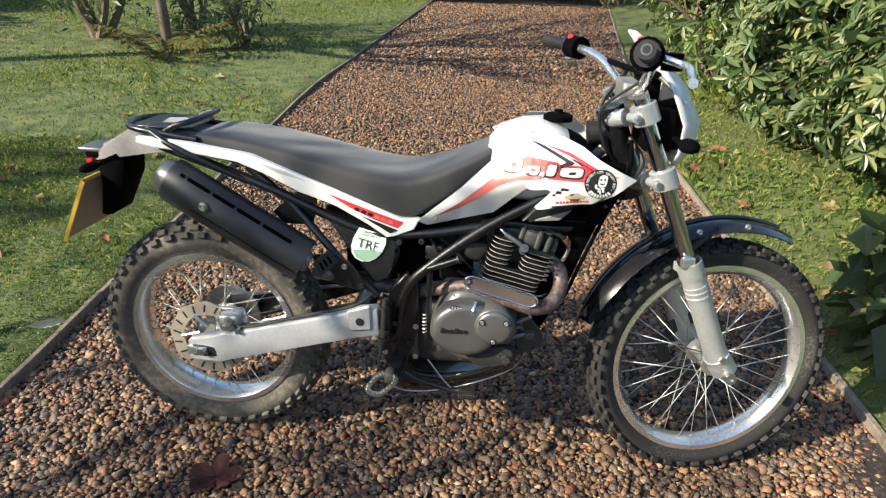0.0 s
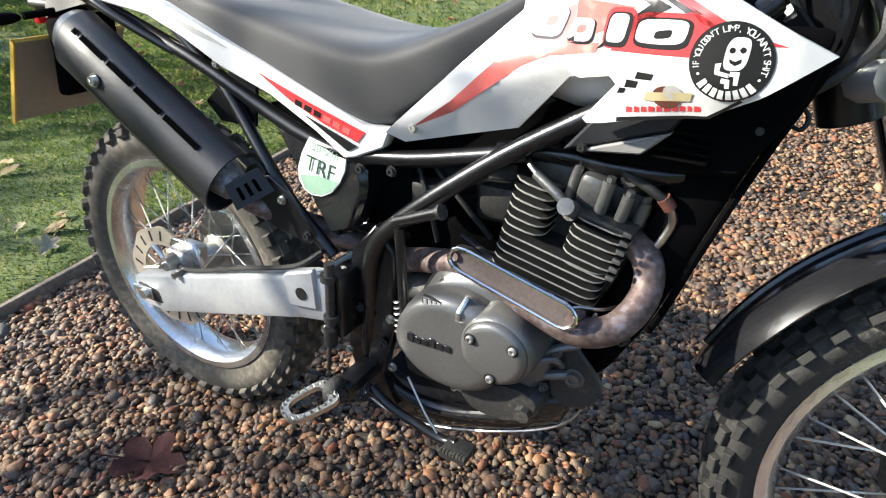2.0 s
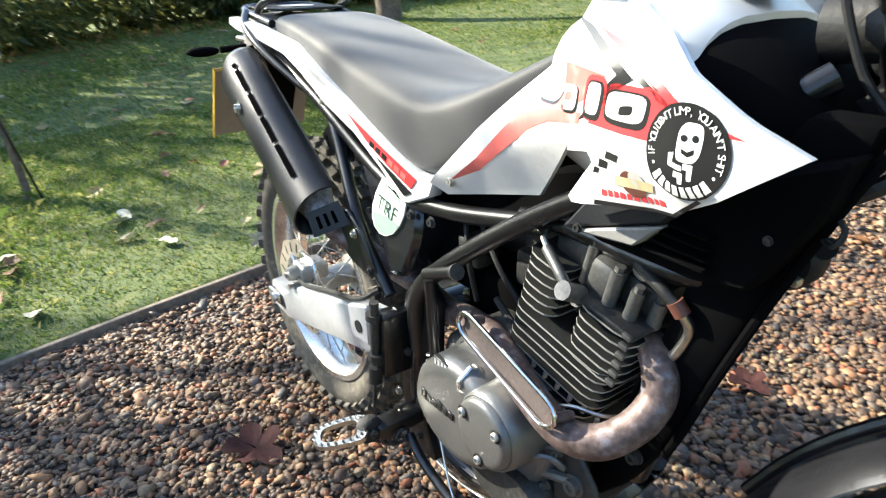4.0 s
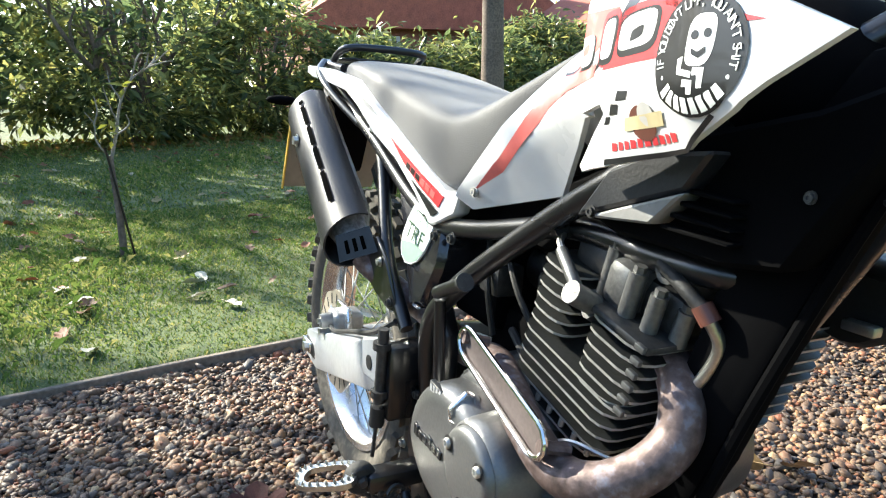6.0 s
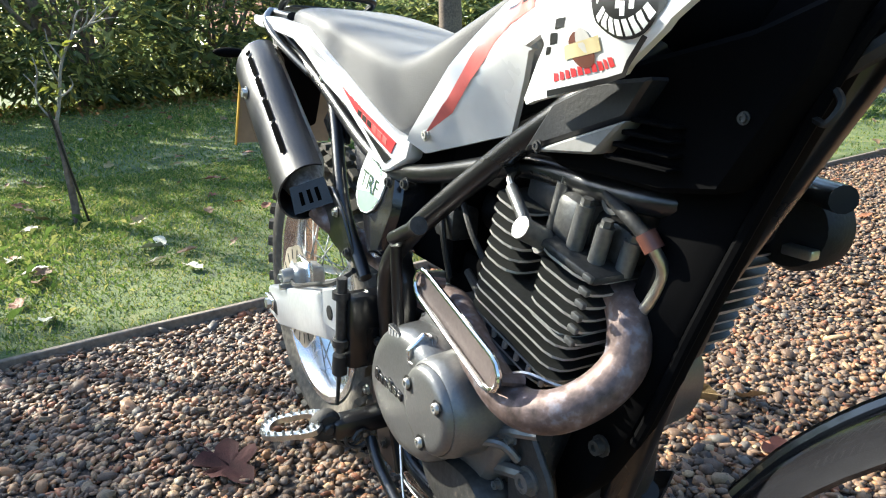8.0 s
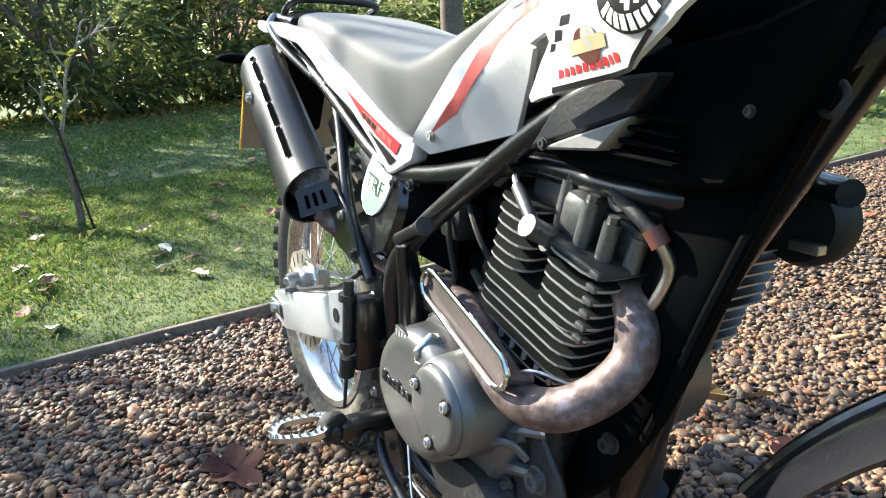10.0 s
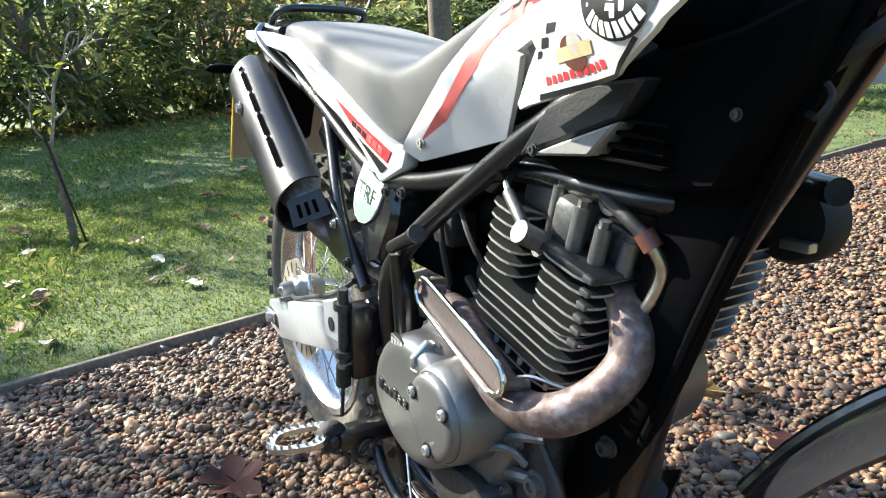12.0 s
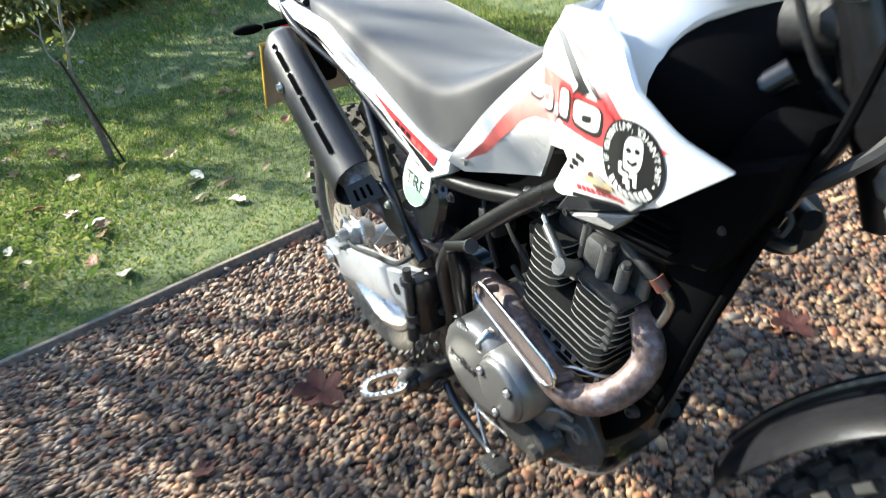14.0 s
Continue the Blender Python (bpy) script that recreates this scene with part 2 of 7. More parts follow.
_t.links.new([n for n in _t.nodes if n.bl_idname == "ShaderNodeBump" and n != _p][0].outputs[0], _p.inputs["Normal"])
_t.links.new(_p.outputs[0], _s.inputs["Normal"])
_m, _nt, _b = nodes_of("clear_lens")
_b.inputs["Transmission Weight"].default_value, _b.inputs["Roughness"].default_value, _b.inputs["IOR"].default_value = 0.9, 0.08, 1.45
M["lens"] = _m
_m, _nt, _b = nodes_of("red_lens")
_b.inputs["Base Color"].default_value, _b.inputs["Roughness"].default_value = (0.5, 0.02, 0.02, 1), 0.15
M["red_lens"] = _m
_m, _nt, _b = nodes_of("dark_lens")
_b.inputs["Base Color"].default_value, _b.inputs["Roughness"].default_value = (0.05, 0.03, 0.02, 1), 0.1
M["dark_lens"] = _m


# ---- building helpers ----
def part(name, bm, material, parent=None, label="", smooth=True):
    """Links a bmesh (or a mesh) as one object under a thing or a part."""
    if isinstance(bm, bmesh.types.BMesh):
        me = bpy.data.meshes.new(name)
        bmesh.ops.recalc_face_normals(bm, faces=bm.faces)
        for f in bm.faces:
            f.smooth = smooth
        bm.to_mesh(me)
        bm.free()
        if smooth:
            me.set_sharp_from_angle(angle=radians(38))
    else:
        me = bm
    if not me.materials:
        me.materials.append(M[material])
    ob = new(name, me)
    if parent:
        ob.parent = parent
    if label:
        ob["label"] = label
    return ob


def spline(pts, n=8):
    """A smooth line through the points (Catmull-Rom)."""
    p = [Vector(q) for q in pts]
    if len(p) < 3:
        return p
    p = [p[0] * 2 - p[1], *p, p[-1] * 2 - p[-2]]
    out = []
    for i in range(1, len(p) - 2):
        for k in range(n):
            t = k / n
            a, b, c, d = p[i - 1], p[i], p[i + 1], p[i + 2]
            out.append(0.5 * (2 * b + (c - a) * t + (2 * a - 5 * b + 4 * c - d) * t * t + (3 * b - a - 3 * c + d) * t ** 3))
    return out + [p[-2]]


def tube(pts, r, segs=10, bm=None, n=6, closed=False, smooth=True, flat=1.0):
    """A round bar along a smooth line; r: one radius, or one for each end."""
    bm = bm or bmesh.new()
    line = spline(pts, n) if smooth else [Vector(q) for q in pts]
    r0, r1 = (r, r) if not isinstance(r, tuple) else r
    up, rings, count = None, [], len(line)
    for i, p in enumerate(line):
        if closed:
            d = line[(i + 1) % count] - line[i - 1]
        else:
            d = line[min(i + 1, count - 1)] - line[max(i - 1, 0)]
        d = d.normalized()
        if up is None:
            up = d.orthogonal().normalized()
        up = (up - d * up.dot(d)).normalized()
        side = d.cross(up)
        rad = r0 + (r1 - r0) * i / max(1, count - 1)
        rings.append([bm.verts.new(p + (up * math.cos(a) + side * math.sin(a) * flat) * rad) for a in [2 * math.pi * k / segs for k in range(segs)]])
    for i in range(count if closed else count - 1):
        a, b = rings[i], rings[(i + 1) % count]
        for k in range(segs):
            bm.faces.new((a[k], a[(k + 1) % segs], b[(k + 1) % segs], b[k]))
    if not closed:
        bm.faces.new(rings[0][::-1])
        bm.faces.new(rings[-1])
    return bm


def box(x0, x1, y0, y1, z0, z1, bevel=0.004, bm=None, segs=2):
    own = bmesh.new()
    bmesh.ops.create_cube(own, size=1)
    for v in own.verts:
        v.co = Vector(((x0 + x1) / 2 + v.co.x * (x1 - x0), (y0 + y1) / 2 + v.co.y * (y1 - y0), (z0 + z1) / 2 + v.co.z * (z1 - z0)))
    if bevel:
        bmesh.ops.bevel(own, geom=own.edges[:], offset=bevel, segments=segs, profile=0.5, affect="EDGES")
    return merge(bm, own)


def merge(bm, own):
    if bm is None:
        return own
    me = bpy.data.meshes.new("tmp")
    own.to_mesh(me)
    own.free()
    bm.from_mesh(me)
    bpy.data.meshes.remove(me)
    return bm


def turned(profile, segs=40, axis="Y", centre=(0, 0, 0), bm=None, closed=False):
    """A body of revolution: profile of (along the axis, radius)."""
    own = bmesh.new()
    rings = []
    c = Vector(centre)
    for a, r in profile:
        ring = []
        for k in range(segs):
            t = 2 * math.pi * k / segs
            u, v = r * math.cos(t), r * math.sin(t)
            co = {"X": (a, u, v), "Y": (u, a, v), "Z": (u, v, a)}[axis]
            ring.append(own.verts.new(c + Vector(co)))
        rings.append(ring)
    n = len(rings)
    for i in range(n if closed else n - 1):
        a, b = rings[i], rings[(i + 1) % n]
        for k in range(segs):
            own.faces.new((a[k], a[(k + 1) % segs], b[(k + 1) % segs], b[k]))
    if not closed:
        for ring in (rings[0], rings[-1]):
            if (ring[0].co - ring[segs // 2].co).length > 1e-5:
                own.faces.new(ring)
    bmesh.ops.remove_doubles(own, verts=own.verts, dist=1e-6)
    return merge(bm, own)


def slab(outline, y0, y1, bevel=0.002, bm=None, segs=1):
    """A plate: an outline of (x, z) drawn through from y0 to y1."""
    own = bmesh.new()
    a = [own.verts.new((x, y0, z)) for x, z in outline]
    b = [own.verts.new((x, y1, z)) for x, z in outline]
    n = len(a)
    own.faces.new(a)
    own.faces.new(b[::-1])
    for i in range(n):
        own.faces.new((a[i], a[(i + 1) % n], b[(i + 1) % n], b[i]))
    bmesh.ops.recalc_face_normals(own, faces=own.faces)
    if bevel:
        bmesh.ops.bevel(own, geom=own.edges[:], offset=bevel, segments=segs, profile=0.5, affect="EDGES")
    return merge(bm, own)


def loft(rings, bm=None, cap=True, loop=True):
    own = bmesh.new()
    vs = [[own.verts.new(p) for p in ring] for ring in rings]
    n = len(vs[0])
    for a, b in zip(vs, vs[1:]):
        for k in range(n if loop else n - 1):
            own.faces.new((a[k], a[(k + 1) % n], b[(k + 1) % n], b[k]))
    if cap:
        own.faces.new(vs[0][::-1])
        own.faces.new(vs[-1])
    return merge(bm, own)


def moved(bm, m):
    bmesh.ops.transform(bm, matrix=m, verts=bm.verts)
    return bm


def mirrored(bm):
    for v in bm.verts:
        v.co.y = -v.co.y
    bmesh.ops.reverse_faces(bm, faces=bm.faces)
    return bm


def raw_mesh(name, verts, faces_n, loops, smooth=False):
    """A mesh straight from arrays: points, corners a face, and the corners' points."""
    me = bpy.data.meshes.new(name)
    me.vertices.add(len(verts))
    me.vertices.foreach_set("co", np.asarray(verts, np.float32).ravel())
    count = len(loops) // faces_n
    me.loops.add(len(loops))
    me.loops.foreach_set("vertex_index", np.asarray(loops, np.int32))
    me.polygons.add(count)
    me.polygons.foreach_set("loop_start", np.arange(0, len(loops), faces_n, dtype=np.int32))
    me.polygons.foreach_set("use_smooth", np.full(count, smooth))
    me.update(calc_edges=True)
    return me


# ---- the ground: one sheet with a gravel drive and a lawn that rises away from it ----
LEFT, RIGHT = -0.76, 2.02


def left_edge(y):
    return LEFT - 0.045 * max(0, y) + 0.10 * max(0, y - 4) * 0.9


def right_edge(y):
    return RIGHT - 0.05 * max(0, y) + 0.14 * max(0, y - 3.2)


def ground_z(x, y):
    a, b = left_edge(y), right_edge(y)
    if x < a:
        d = a - x
        return 0.025 + 0.013 * min(d, 14) + 0.012 * math.sin(d * 1.9 + y) * min(1, d)
    if x > b:
        d = x - b
        return 0.02 + 0.05 * min(d, 4) + 0.01 * math.sin(y * 3 + d * 2) * min(1, d)
    return 0.004 * math.sin(3 * x + 1) * math.sin(2 * y)


def build_ground():
    ys = [-400, -150, -60, -30, -15, *np.arange(-8, 18, 0.25), 20, 25, 35, 60, 150, 400]
    lefts = [400, 150, 60, 30, 20, *np.arange(14, 3, -0.6), *np.arange(3, 0.2, -0.2), 0.1, 0.03]
    mids = np.linspace(0.0, 1.0, 13)
    rights = [0.03, 0.1, *np.arange(0.2, 3, 0.2), 4, 6, 10, 20, 60, 150, 400]
    bm = bmesh.new()
    rows = []
    for y in ys:
        a, b = left_edge(min(y, 18)), right_edge(min(y, 18))
        xs = [a - d for d in lefts] + [a + (b - a) * m for m in mids] + [b + d for d in rights]
        rows.append([bm.verts.new((x, y, ground_z(x, min(max(y, -8), 18)))) for x in xs])
    n0, n1 = len(lefts), len(lefts) + len(mids)
    for p, q in zip(rows, rows[1:]):
        for k in range(len(p) - 1):
            f = bm.faces.new((p[k], p[k + 1], q[k + 1], q[k]))
            f.material_index = 1 if n0 <= k < n1 - 1 else (0 if k < n0 else 2)
    me = bpy.data.meshes.new("ground")
    for f in bm.faces:
        f.smooth = True
    bm.to_mesh(me)
    bm.free()
    for k in ("soil", "gravel_bed", "litter"):
        me.materials.append(M[k])
    return tagged(new("ground", me), "autumn lawn and gravel drive bed reaching to the horizon", "ground", kind="structure")


build_ground()
# ---- the motorcycle, in its own axes: x forward, y to its left, z up; it leans on its side stand ----
bike = tagged(new("motorcycle"), "white, red and black trail motorcycle leaning on its side stand", "motorcycle")
bike.matrix_world = pose(0, 0, 0, -5, 0, 0)
RW, FW = Vector((0.0, 0.0, 0.328)), Vector((1.40, 0.0, 0.338))


def tyre_mesh(R, r_in, half):
    """The casing of a tyre about the y axis."""
    prof = []
    mid, rad = (R - 0.012 + r_in) / 2, (R - 0.012 - r_in) / 2
    for k in range(15):
        a = radians(-115 + 230 * k / 14)
        prof.append((half * 0.98 * math.sin(a), mid + rad * math.cos(a)))
    return turned(prof + [(half * 0.6, r_in - 0.004), (-half * 0.6, r_in - 0.004)], 72, closed=True)


def tread(hub, R, r_in, half, knobs, mat):
    """The blocks of a knobbly tyre: two rows on the crown, one on each shoulder and one on each side."""
    mid, rad = (R - 0.012 + r_in) / 2, (R - 0.012 - r_in) / 2
    s = math.pi / knobs
    kinds = [(-0.2, 0.34, 1.25, -0.1, 0.014, 0), (0.2, 0.34, 1.25, 0.1, 0.014, 1)]
    for side in (-1, 1):
        kinds += [(side * 0.62, 0.36, 1.1, side * 0.62, 0.015, 1 if side < 0 else 0), (side * 0.9, 0.32, 1.0, side * 1.15, 0.020, 0 if side < 0 else 1)]
    for yq, w, l, tilt, h, shift in kinds:
        own = bmesh.new()
        bmesh.ops.create_cube(own, size=1)
        for v in own.verts:
            taper = 0.84 if v.co.z > 0 else 1.0
            v.co = Vector((v.co.x * l * R * s * taper, v.co.y * w * half * taper, v.co.z * h))
        bmesh.ops.bevel(own, geom=[e for e in own.edges if e.verts[0].co.z > 0 and e.verts[1].co.z > 0], offset=0.0012, segments=1, affect="EDGES")
        me = bpy.data.meshes.new("tread_block")
        own.to_mesh(me)
        own.free()
        me.materials.append(M[mat])
        y = yq * half
        rr = mid + rad * math.cos(math.asin(yq / 0.98))
        for k in range(knobs):
            o = new("tread_block", me)
            o.parent = hub
            o.matrix_local = Matrix.Rotation(2 * s * k + s * shift, 4, "Y") @ Matrix.Translation((0, y, rr + h * 0.2)) @ Matrix.Rotation(-tilt, 4, "X")


def rim_mesh(r, half):
    p = [(-half, r), (-half + 0.004, r + 0.001), (-half + 0.007, r - 0.013), (-half * 0.45, r - 0.022), (0, r - 0.024), (half * 0.45, r - 0.022), (half - 0.007, r - 0.013),
         (half - 0.004, r + 0.001), (half, r), (half, r - 0.014), (half * 0.55, r - 0.028), (0, r - 0.031), (-half * 0.55, r - 0.028), (-half, r - 0.014)]
    return turned(p, 72, closed=True)


def wheel(name, centre, R, r_rim, half_t, half_r, knobs, hub_r, hub_half, dusty, steer=None):
    hub = part(name, turned([(-hub_half, 0.012), (-hub_half, hub_r), (-hub_half + 0.006, hub_r), (-hub_half + 0.012, hub_r * 0.62), (hub_half - 0.012, hub_r * 0.62), (hub_half - 0.006, hub_r), (hub_half, hub_r), (hub_half, 0.012)], 32), "dull_alu", bike,
               "spoked wheel with an aluminium rim and a knobbly tyre")
    hub.matrix_local = Matrix.Translation(centre) @ (steer or Matrix())
    part("tyre", tyre_mesh(R, r_rim - 0.004, half_t), "rubber_dusty" if dusty else "rubber", hub, "worn knobbly rubber tyre grey with dust")
    tread(hub, R, r_rim - 0.004, half_t, knobs, "rubber_dusty" if dusty else "rubber")
    part("rim", rim_mesh(r_rim, half_r), "alu", hub, "polished aluminium rim")
    spoke = tube([(0, 0, 0), (0, 0, 1)], 0.0016, 6, smooth=False)
    me = bpy.data.meshes.new("spoke")
    for f in spoke.faces:
        f.smooth = True
    spoke.to_mesh(me)
    spoke.free()
    me.materials.append(M["spoke"])
    nip = turned([(0, 0.001), (0, 0.0033), (0.016, 0.0033), (0.018, 0.001)], 8, "Z")
    for i in range(36):
        side = 1 if i % 2 else -1
        a = 2 * math.pi * i / 36
        lead = radians(52) * (1 if (i // 2) % 2 else -1)
        p0 = Vector(((hub_r - 0.005) * math.cos(a + lead), side * (hub_half - 0.004), (hub_r - 0.005) * math.sin(a + lead)))
        p1 = Vector(((r_rim - 0.03) * math.cos(a), side * 0.006, (r_rim - 0.03) * math.sin(a)))
        d = p1 - p0
        sp = new("spoke", me)
        sp.parent = hub
        sp.matrix_local = Matrix.Translation(p0) @ d.to_track_quat("Z", "Y").to_matrix().to_4x4() @ Matrix.Diagonal((1, 1, d.length, 1))
    return hub


rear_wheel = wheel("rear_wheel", RW, 0.335, 0.2435, 0.056, 0.044, 40, 0.045, 0.055, True)
front_wheel = wheel("front_wheel", FW, 0.348, 0.280, 0.042, 0.032, 46, 0.034, 0.048, False)


def brake_disc(parent, y, R, name="brake_disc", mat="disc"):
    n, bm = 96, bmesh.new()
    rings = []
    for yy in (y - 0.002, y + 0.002):
        for k in ("o", "i"):
            rings.append([bm.verts.new(((R * (1 + 0.025 * math.sin(a * 9)) if k == "o" else R * 0.66) * math.cos(a), yy, (R * (1 + 0.025 * math.sin(a * 9)) if k == "o" else R * 0.66) * math.sin(a))) for a in [2 * math.pi * j / n for j in range(n)]])
    o0, i0, o1, i1 = rings
    for j in range(n):
        k = (j + 1) % n
        for q in ((o0[j], o0[k], i0[k], i0[j]), (o1[j], i1[j], i1[k], o1[k]), (o0[j], o1[j], o1[k], o0[k]), (i0[j], i0[k], i1[k], i1[j])):
            bm.faces.new(q)
    d = part(name, bm, mat, parent, "slotted steel brake disc with rust tint", smooth=False)
    arms = bmesh.new()
    for j in range(6):
        a = 2 * math.pi * j / 6
        tube([(R * 0.28 * math.cos(a - 0.5), y, R * 0.28 * math.sin(a - 0.5)), (R * 0.7 * math.cos(a), y, R * 0.7 * math.sin(a))], 0.005, 6, arms, smooth=False)
    part("disc_carrier", arms, "steel", d)
    for j in range(18):
        a = 2 * math.pi * j / 18
        for s in (-1, 1):
            own = box(R * 0.72, R * 0.92, y + s * 0.0022, y + s * 0.0026, -0.0028, 0.0028, 0)
            moved(own, Matrix.Rotation(a, 4, "Y") @ Matrix.Translation((0, 0, 0.02)))
            part("disc_slot", own, "black_rubber", d, smooth=False)
    return d


brake_disc(rear_wheel, -0.078, 0.112)
brake_disc(front_wheel, 0.075, 0.105, mat="case")


def bolt(p, r=0.007, h=0.007, mat="steel", parent=None, name="bolt", out=-1):
    """A hexagon bolt head with a washer, facing sideways."""
    bm = turned([(0, 0.0005), (0, r * 1.45), (out * h * 0.25, r * 1.45), (out * h * 0.25, r), (out * h, r), (out * h, r * 0.5), (out * h * 0.7, r * 0.45), (out * h * 0.7, 0.0005)], 12)
    ob = part(name, bm, mat, parent or bike)
    ob.location = p
    return ob


# swing arm: two box beams that stand further out towards the pivot
ARM = [(-0.035, 0.290), (-0.035, 0.350), (0.05, 0.372), (0.46, 0.502), (0.505, 0.512), (0.510, 0.434), (0.45, 0.420), (0.05, 0.290)]


def arm_beam():
    bm = slab(ARM, -0.136, -0.098, 0.005, segs=2)
    for v in bm.verts:
        v.co.y -= 0.078 * max(0.0, v.co.x)
    return bm


arm = part("swing_arm", arm_beam(), "swing", bike, "silver-painted box-section swing arm")
part("arm_beam", mirrored(arm_beam()), "frame", arm)
part("cross_tube", tube([(0.44, -0.14, 0.44), (0.44, 0.15, 0.44)], 0.030, 14, smooth=False), "frame", arm)
part("pivot_block", box(0.507, 0.540, -0.182, -0.115, 0.415, 0.525, 0.008), "frame", arm)
part("axle_slot", box(-0.022, 0.05, -0.1405, -0.135, 0.306, 0.340, 0.004), "case", arm)
part("axle_nut", turned([(-0.154, 0.001), (-0.154, 0.011), (-0.138, 0.011), (-0.138, 0.018), (-0.13, 0.018)], 6, centre=(0.006, 0, 0.325)), "steel", arm)
part("chain_adjuster", box(-0.034, 0.022, -0.146, -0.134, 0.312, 0.336, 0.003), "alu", arm)
part("arm_bracket", slab([(0.425, 0.500), (0.487, 0.522), (0.490, 0.452), (0.430, 0.444)], -0.180, -0.168, 0.003), "swing", arm)
part("bracket_hole", turned([(-0.1815, 0.0005), (-0.1815, 0.011), (-0.178, 0.011)], 16, centre=(0.460, 0, 0.474)), "black_rubber", arm)
part("brake_hose", tube([(0.10, -0.125, 0.400), (0.16, -0.135, 0.412), (0.30, -0.150, 0.462), (0.44, -0.168, 0.512), (0.49, -0.155, 0.545)], 0.0045, 8), "black_rubber", arm)

# rear brake caliper
cal = part("brake_caliper", box(0.050, 0.108, -0.118, -0.055, 0.385, 0.425, 0.010, segs=3), "dull_alu", bike, "cast aluminium rear brake caliper")
part("piston_housing", turned([(-0.140, 0.009), (-0.140, 0.014), (-0.12, 0.017), (-0.10, 0.017)], 20, centre=(0.078, 0, 0.405)), "dull_alu", cal)
part("caliper_bracket", slab([(0.02, 0.34), (0.05, 0.44), (0.12, 0.44), (0.13, 0.39), (0.06, 0.35)], -0.098, -0.088, 0.003), "alu", cal)
part("caliper_bolt", turned([(-0.146, 0.0005), (-0.146, 0.006), (-0.135, 0.006)], 6, centre=(0.078, 0, 0.405)), "steel", cal)
part("banjo_bolt", turned([(-0.155, 0.0005), (-0.155, 0.007), (-0.13, 0.007)], 6, centre=(0.118, 0, 0.398)), "steel", cal)


# frame
def frame_tube(name, pts, r=0.014, n=6, segs=12, mat="frame", smooth=True):
    return part(name, tube(pts, r, segs, n=n, smooth=smooth), mat, bike)


for s in (-1, 1):
    frame_tube("frame_tube", [(1.03, s * 0.045, 0.92), (0.93, s * 0.115, 0.835), (0.77, s * 0.128, 0.735), (0.64, s * 0.145, 0.635), (0.578, s * 0.145, 0.565), (0.555, s * 0.13, 0.46), (0.545, s * 0.125, 0.37), (0.55, s * 0.11, 0.31)], 0.0128)
    frame_tube("subframe_tube", [(0.16, s * 0.09, 0.845), (0.235, s * 0.094, 0.785), (0.29, s * 0.104, 0.738), (0.41, s * 0.138, 0.620), (0.50, s * 0.142, 0.535)], 0.0105)
    frame_tube("seat_rail", [(-0.05, s * 0.10, 0.885), (0.20, s * 0.10, 0.80), (0.45, s * 0.105, 0.70), (0.60, s * 0.115, 0.70), (0.80, s * 0.12, 0.742)], 0.012)
    frame_tube("cradle_tube", [(0.755, s * 0.112, 0.736), (0.80, s * 0.102, 0.740), (0.85, s * 0.100, 0.739), (0.90, s * 0.100, 0.736), (0.96, s * 0.096, 0.736), (1.015, s * 0.06, 0.738)], 0.0125)
    frame_tube("lower_tube", [(0.55, s * 0.11, 0.33), (0.60, s * 0.11, 0.285), (0.70, s * 0.10, 0.28), (0.80, s * 0.09, 0.30), (0.87, s * 0.06, 0.36)], 0.0125)
frame_tube("down_tube", [(1.075, 0, 0.92), (1.005, 0, 0.78), (0.93, 0, 0.62), (0.895, 0, 0.48), (0.87, 0, 0.38)], 0.022, smooth=True)
part("steering_head", tube([(1.045, 0, 1.02), (1.125, 0, 0.80)], 0.034, 18, smooth=False), "frame", bike)
part("frame_plate", slab([(0.53, 0.55), (0.575, 0.60), (0.605, 0.56), (0.60, 0.42), (0.575, 0.33), (0.60, 0.27), (0.54, 0.27), (0.51, 0.36), (0.515, 0.48)], -0.135, -0.112, 0.003), "frame", bike)
part("frame_plate", slab([(0.53, 0.55), (0.575, 0.60), (0.605, 0.56), (0.60, 0.42), (0.575, 0.33), (0.60, 0.27), (0.54, 0.27), (0.51, 0.36), (0.515, 0.48)], 0.112, 0.135, 0.003), "frame", bike)
part("gusset", slab([(0.93, 0.82), (1.08, 0.93), (1.06, 0.86), (0.99, 0.74), (0.95, 0.74)], -0.02, 0.02, 0.003), "frame", bike)


# wheels' suspension: fork
U = Vector((1.395 - 1.105, 0, 0.345 - 1.00)).normalized()
FT = Vector((1.088, 0, 1.03))


def on_fork(d, y, off=0.0):
    return FT + U * d + Vector((0, y, 0)) + Vector((-U.z, 0, U.x)) * off


